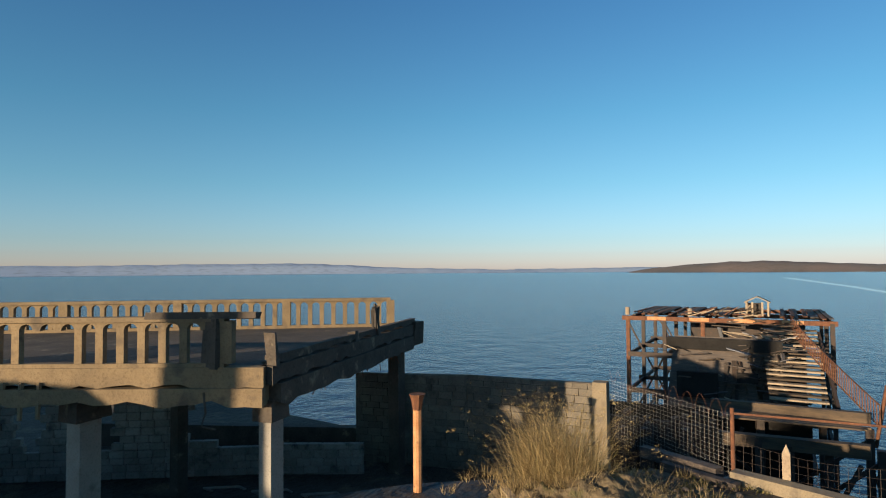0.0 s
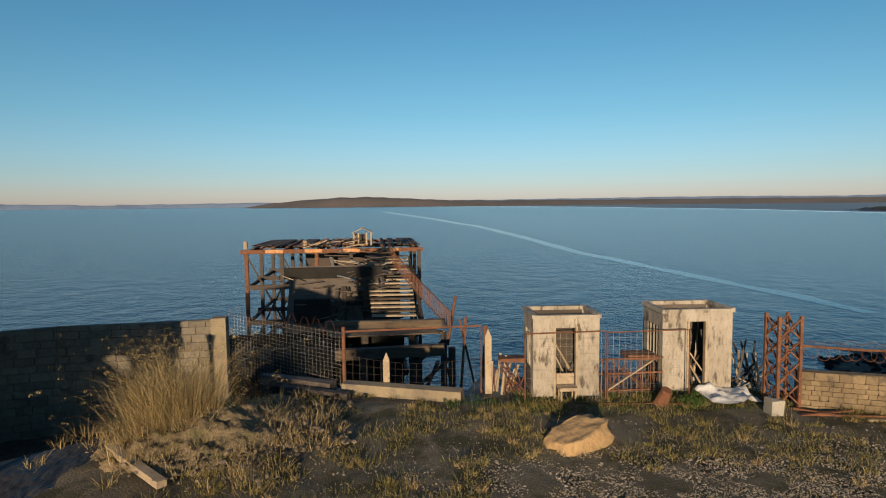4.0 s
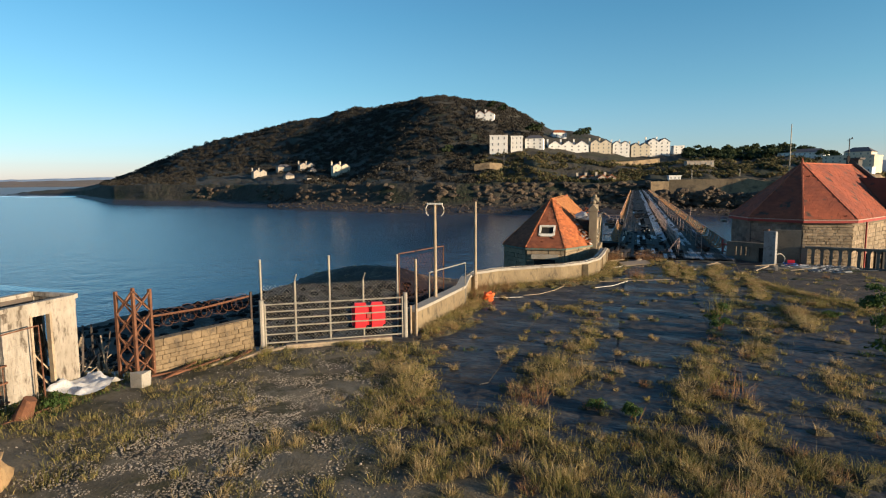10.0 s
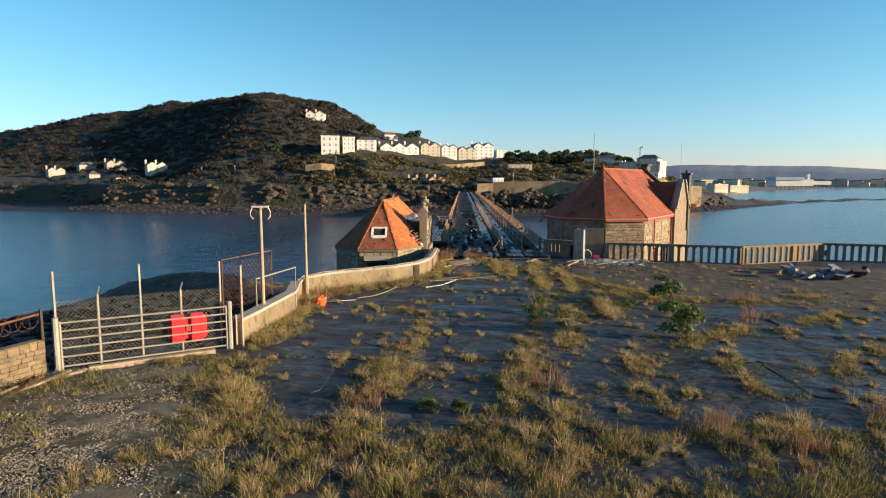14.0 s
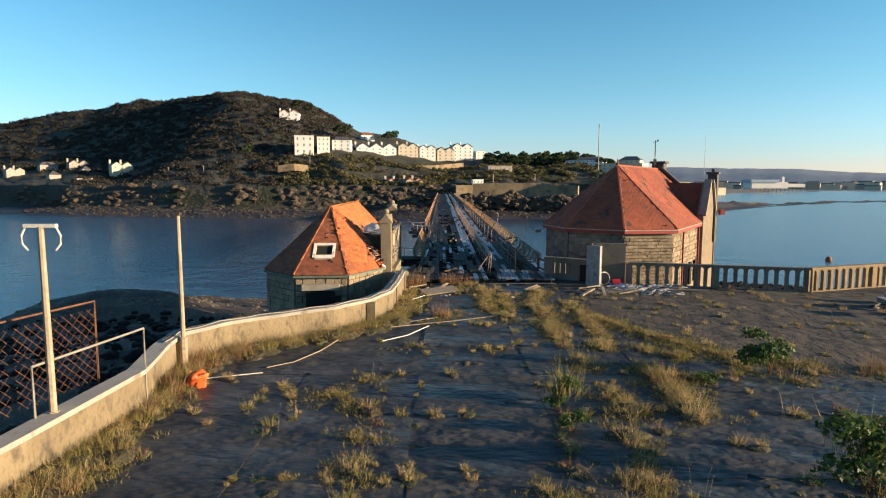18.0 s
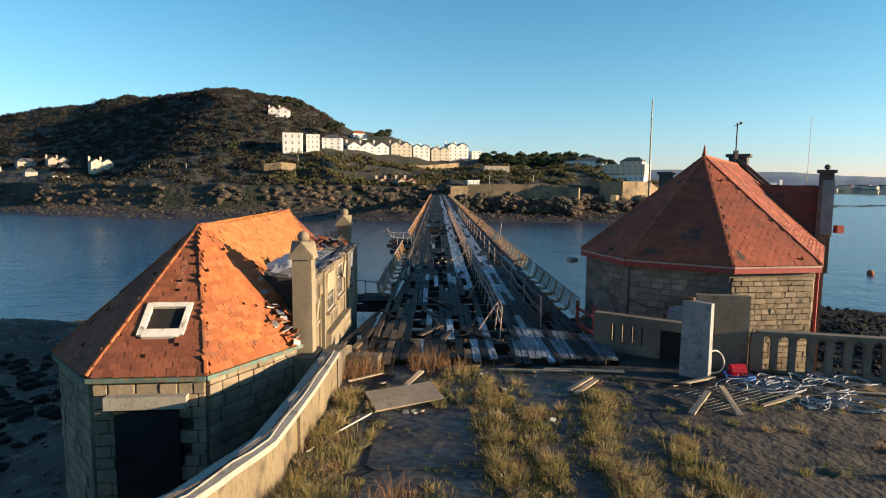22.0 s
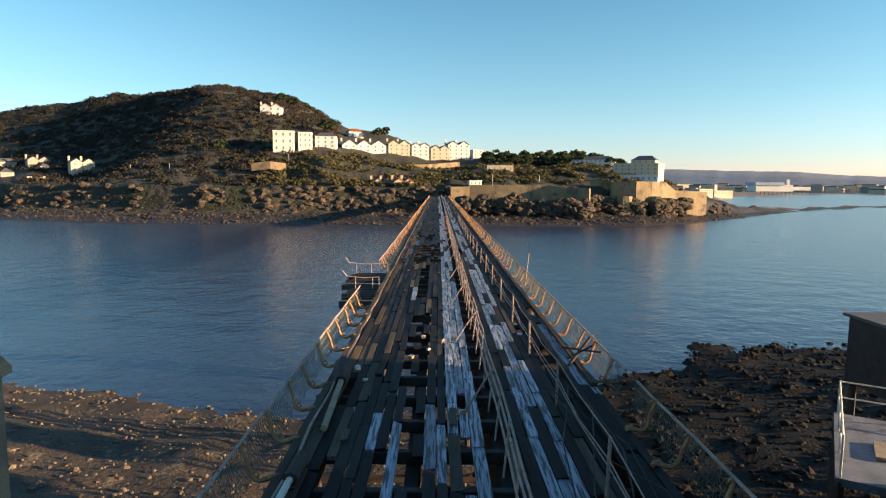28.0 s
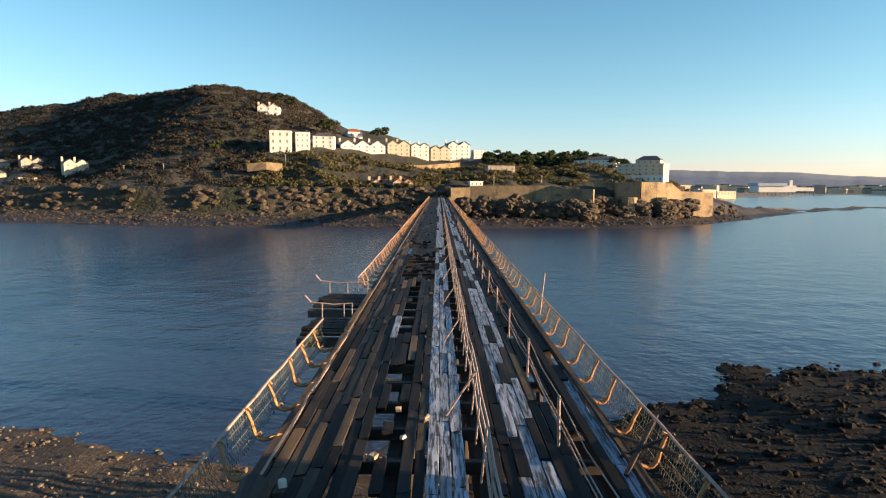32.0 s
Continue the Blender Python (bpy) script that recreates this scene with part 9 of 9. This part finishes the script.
# at the foot of the parapet and on the edge of the gravel
strip([(-7.3, 18.1, -6.3, 18.8, 34, 0.5), (-7.2, 18.5, -6.9, 22.5, 40, 0.42), (-6.9, 15.4, -5.6, 11.4, 60, 0.55), (-7.2, 14.3, -7.0, 12.3, 24, 0.5), (-5.9, 12.5, -4.8, 10.5, 34, 0.5), (-4.6, 10.8, -2.0, 10.2, 26, 0.5), (-3.4, 11.8, -2.7, 11.2, 10, 0.5), (-0.6, 30.8, -0.4, 31.6, 10, 0.5), (-1.0, 35.5, 1.0, 38.2, 18, 0.4)], 0.25)
# small tufts in the slab joints
for k in range(900):
    i, j = rng.randrange(8), rng.randrange(10)
    x, y = -7.05 + i * 2.9, 13.12 + j * 2.75
    if rng.random() < 0.5:
        x += rng.uniform(0, 2.9)
    else:
        y += rng.uniform(0, 2.75)
    if inside_by((x, y), TERRACE) < 0.4 or fbm(x * 0.6, y * 0.6, 21) < -0.05:
        continue
    u = rng.random()
    (straw if u < 0.35 else olive if u < 0.6 else low).append((x + rng.gauss(0, 0.07), y + rng.gauss(0, 0.07), 0.01, rng.uniform(0.1, 0.32)))
for k in range(420):
    x, y = rng.uniform(-7, 18), rng.uniform(10, 37)
    if inside_by((x, y), TERRACE) < 0.5 or fbm(x * 0.5, y * 0.5, 8) < 0.0:
        continue
    u = rng.random()
    (straw if u < 0.45 else olive if u < 0.8 else brown).append((x, y, 0.01, rng.uniform(0.12, 0.36)))
# the rough grass of the foreground
for k in range(700):
    x, y = rng.uniform(-7.5, 11), rng.uniform(5.5, 11.2)
    c = fbm(x * 0.6, y * 0.6, 3)
    if c < -0.05:
        continue
    u = rng.random()
    (straw if u < 0.34 else olive if u < 0.92 else brown).append((x, y, 0.02, rng.uniform(0.18, 0.42) * (0.8 + c)))
for k in range(11000):
    x, y = rng.uniform(-14.5, 11), rng.uniform(-3, 16.5)
    d = inside_by((x, y), GR)
    if d < 0.1 and (y > 11.2 or y < 4.5 or inside_by((x, y), TERRACE) < 0.3):
        continue
    if abs(x + 8.3 - 0.12 * (y - 9)) < 1.35 + 0.5 * fbm(x, y, 17) and 3.5 < y < 14 and rng.random() < 0.92:
        continue
    if fbm(x * 0.55, y * 0.55, 6) < -0.12:
        continue
    u = rng.random()
    (turf if u < 0.86 else straw if u < 0.91 else olive).append((x, y, 0.05 if d > 0.3 else 0.01, rng.uniform(0.13, 0.3)))
for k in range(240):
    f = rng.random()
    i = rng.randrange(len(PAR) - 1)
    x, y = PAR[i][0] + (PAR[i + 1][0] - PAR[i][0]) * f, PAR[i][1] + (PAR[i + 1][1] - PAR[i][1]) * f
    (olive if rng.random() < 0.5 else straw).append((x + rng.uniform(0.25, 0.75), y - rng.uniform(-0.1, 0.5), 0, rng.uniform(0.2, 0.45)))
for k in range(90):
    low.append((rng.uniform(-14.3, -12.5), rng.uniform(3, 11), 0.05, rng.uniform(0.2, 0.4)))
for k in range(150):
    f = rng.random()
    i = rng.randrange(len(PAR) - 2)
    x, y = PAR[i][0] + (PAR[i + 1][0] - PAR[i][0]) * f, PAR[i][1] + (PAR[i + 1][1] - PAR[i][1]) * f
    (brown if k % 3 == 0 else olive).append((x + rng.uniform(0.2, 1.1), y - rng.uniform(-0.1, 0.7), 0, rng.uniform(0.3, 0.7)))
M["moss"] = surface("brown_moss", (0.070, 0.058, 0.034), (0.042, 0.040, 0.022), 2.5, 0.95, 1.0, 30, (0.10, 0.085, 0.04), (0.55, 0.68), depth=0.03)
mounds = [(p[0] + rng.gauss(0, 0.06), p[1] + rng.gauss(0, 0.06), -0.01, p[3] * rng.uniform(0.35, 0.75)) for p in straw + olive + brown + low if p[1] > 9]
for k in range(260):
    x, y = rng.uniform(-7, 16), rng.uniform(11, 37)
    if inside_by((x, y), TERRACE) > 0.5 and fbm(x * 0.4, y * 0.4, 31) > 0.02:
        mounds += [(x + rng.gauss(0, 0.35), y + rng.gauss(0, 0.12), -0.01, rng.uniform(0.05, 0.14)) for j in range(5)]
verts, quads = [], []
for x, y, z, r in mounds:
    o, n, h = len(verts), 9, r * rng.uniform(0.3, 0.5)
    ex, ey = rng.uniform(0.8, 1.5), rng.uniform(0.7, 1.2)
    for f, g in ((1.0, 0.0), (0.75, 0.6), (0.4, 0.92)):
        for j in range(n):
            w = f * r * rng.uniform(0.8, 1.2)
            verts.append((x + w * ex * math.cos(j * math.tau / n), y + w * ey * math.sin(j * math.tau / n), z + h * g * rng.uniform(0.85, 1.15)))
    verts.append((x, y, z + h))
    for ring in range(2):
        for j in range(n):
            quads.append((o + ring * n + j, o + ring * n + (j + 1) % n, o + ring * n + n + (j + 1) % n, o + ring * n + n + j))
    quads += [(o + 2 * n + j, o + 2 * n + (j + 1) % n, o + 3 * n) for j in range(n)]
me = bpy.data.meshes.new("moss_hummocks")
me.from_pydata(verts, [], quads)
me.materials.append(M["moss"])
tagged(new("moss_hummocks", me), "low brown moss and earth hummocks in the slab joints", "moss", kind="stuff")
blades("straw_grass", straw, 100, 0.85, 0.32, 0.0036, M["straw"], "tufts of straw-coloured winter grass in the tarmac joints")
blades("olive_grass", olive, 90, 0.8, 0.42, 0.004, M["olive"], "tufts of olive green grass and weeds")
blades("brown_weeds", brown, 80, 0.7, 0.4, 0.004, M["dead"], "low rust-brown withered weeds", "weeds")
blades("short_turf", turf, 30, 0.65, 0.9, 0.006, M["turf_blade"], "short olive turf between the gravel and the slabs")
blades("low_weeds", low, 30, 0.5, 0.8, 0.008, M["leaf"], "low green weeds and moss", "weeds")
tall = [(p[0], p[1], 0, rng.uniform(0.5, 0.8)) for p in rng.sample(straw + olive, 260)]
blades("seed_stems", tall, 7, 1.0, 0.35, 0.0028, M["straw"], "thin pale seed stems standing above the tufts", "grass", 0.22, 0.2)
stems = [(x + rng.gauss(0, 0.25), y + rng.gauss(0, 0.25), 0, rng.uniform(0.3, 0.7)) for x, y, n in ((-7.2, 24.6, 12), (-6.7, 25.6, 8), (-7.3, 22.8, 8), (-1.9, 37.9, 14), (-0.3, 38.0, 12), (0.3, 38.2, 8), (-2.2, 37.3, 8), (9.8, 21.2, 6), (-2.9, 12.2, 5), (10.8, 24.2, 7), (1.2, 14, 5), (4.4, 11.2, 6), (8.5, 12, 6), (5.6, 10.4, 6), (-0.6, 31.0, 6)) for k in range(n)]
blades("dead_stems", stems, 26, 1.1, 0.25, 0.005, M["dead"], "brown dead stems of tall weeds", "weeds", 0.25, 0.2)
# the dry bush on the bank
M["twig"] = leaf_material("dry_twig", [(0.38, 0.28, 0.135), (0.25, 0.18, 0.085), (0.16, 0.115, 0.055), (0.46, 0.35, 0.18), (0.20, 0.165, 0.065)])
bush = [(-11.7 + rng.gauss(0, 0.42), -3.0 + rng.gauss(0, 0.45), 0.35, rng.uniform(1.0, 2.1)) for k in range(44)]
blades("dry_bush", bush, 70, 1.05, 0.25, 0.0042, M["twig"], "large dry straw-coloured bush on the earth bank", "bush", 0.6, 0.55)
bush = [(-11.5 + rng.gauss(0, 0.9), -2.3 + rng.gauss(0, 1.1), 0.22, rng.uniform(0.3, 0.7)) for k in range(170)]
blades("dry_grass", bush, 40, 0.8, 0.5, 0.005, M["twig"], "rank dry grass round the bush")
heads = [(-11.6 + rng.gauss(0, 0.9), -3.0 + rng.gauss(0, 0.9), 0.35 + rng.uniform(0.6, 1.9), rng.uniform(0.05, 0.11)) for k in range(320)]
crown_cloud("seed_heads", heads, M["twig"], "brown seed heads of the dry bush", leaf=0.7, per=10)
for x, y, r, h, stemmy in ((7.8, 24.2, 0.7, 1.2, 0), (6.3, 18.4, 0.75, 1.15, 1), (-0.75, 11.9, 0.26, 0.3, 0), (2.1, 22.2, 0.4, 0.55, 1), (1.9, 21.9, 0.3, 0.3, 0), (1.9, 20.6, 0.3, 0.35, 0), (-1.5, 12.3, 0.25, 0.2, 0), (-7.0, 23.0, 0.3, 0.25, 0), (-13.0, 9.0, 0.35, 0.2, 0), (6.0, 23.5, 0.3, 0.2, 0)):
    t = thing("leafy_shrub", "dense green leafy shrub growing through the tarmac", "shrub")
    puffs = [(x + rng.gauss(0, r * 0.4), y + rng.gauss(0, r * 0.4), h * rng.uniform(0.25, 1.0), r * rng.uniform(0.35, 0.6)) for k in range(9)]
    ob = crown_cloud("foliage", puffs, M["leaf"], "", leaf=0.55, per=150)
    ob.parent = t
    for key in ("label", "category", "kind"):
        if key in ob:
            del ob[key]
    for k in range(4):
        part("stem", tube([(x + rng.gauss(0, 0.05), y + rng.gauss(0, 0.05), 0), (x + rng.gauss(0, r * 0.3), y + rng.gauss(0, r * 0.3), h)], 0.018, 4, r2=0.006), M["dead"], t)
    if stemmy:
        bl = blades("twig_spray", [(x + rng.gauss(0, r * 0.3), y + rng.gauss(0, r * 0.3), h * 0.4, 1.0) for k in range(8)], 16, 0.9, 0.2, 0.005, M["olive"], "", "twigs", 0.3, 0.2)
        bl.parent = t
        for key in ("label", "category", "kind"):
            if key in bl:
                del bl[key]
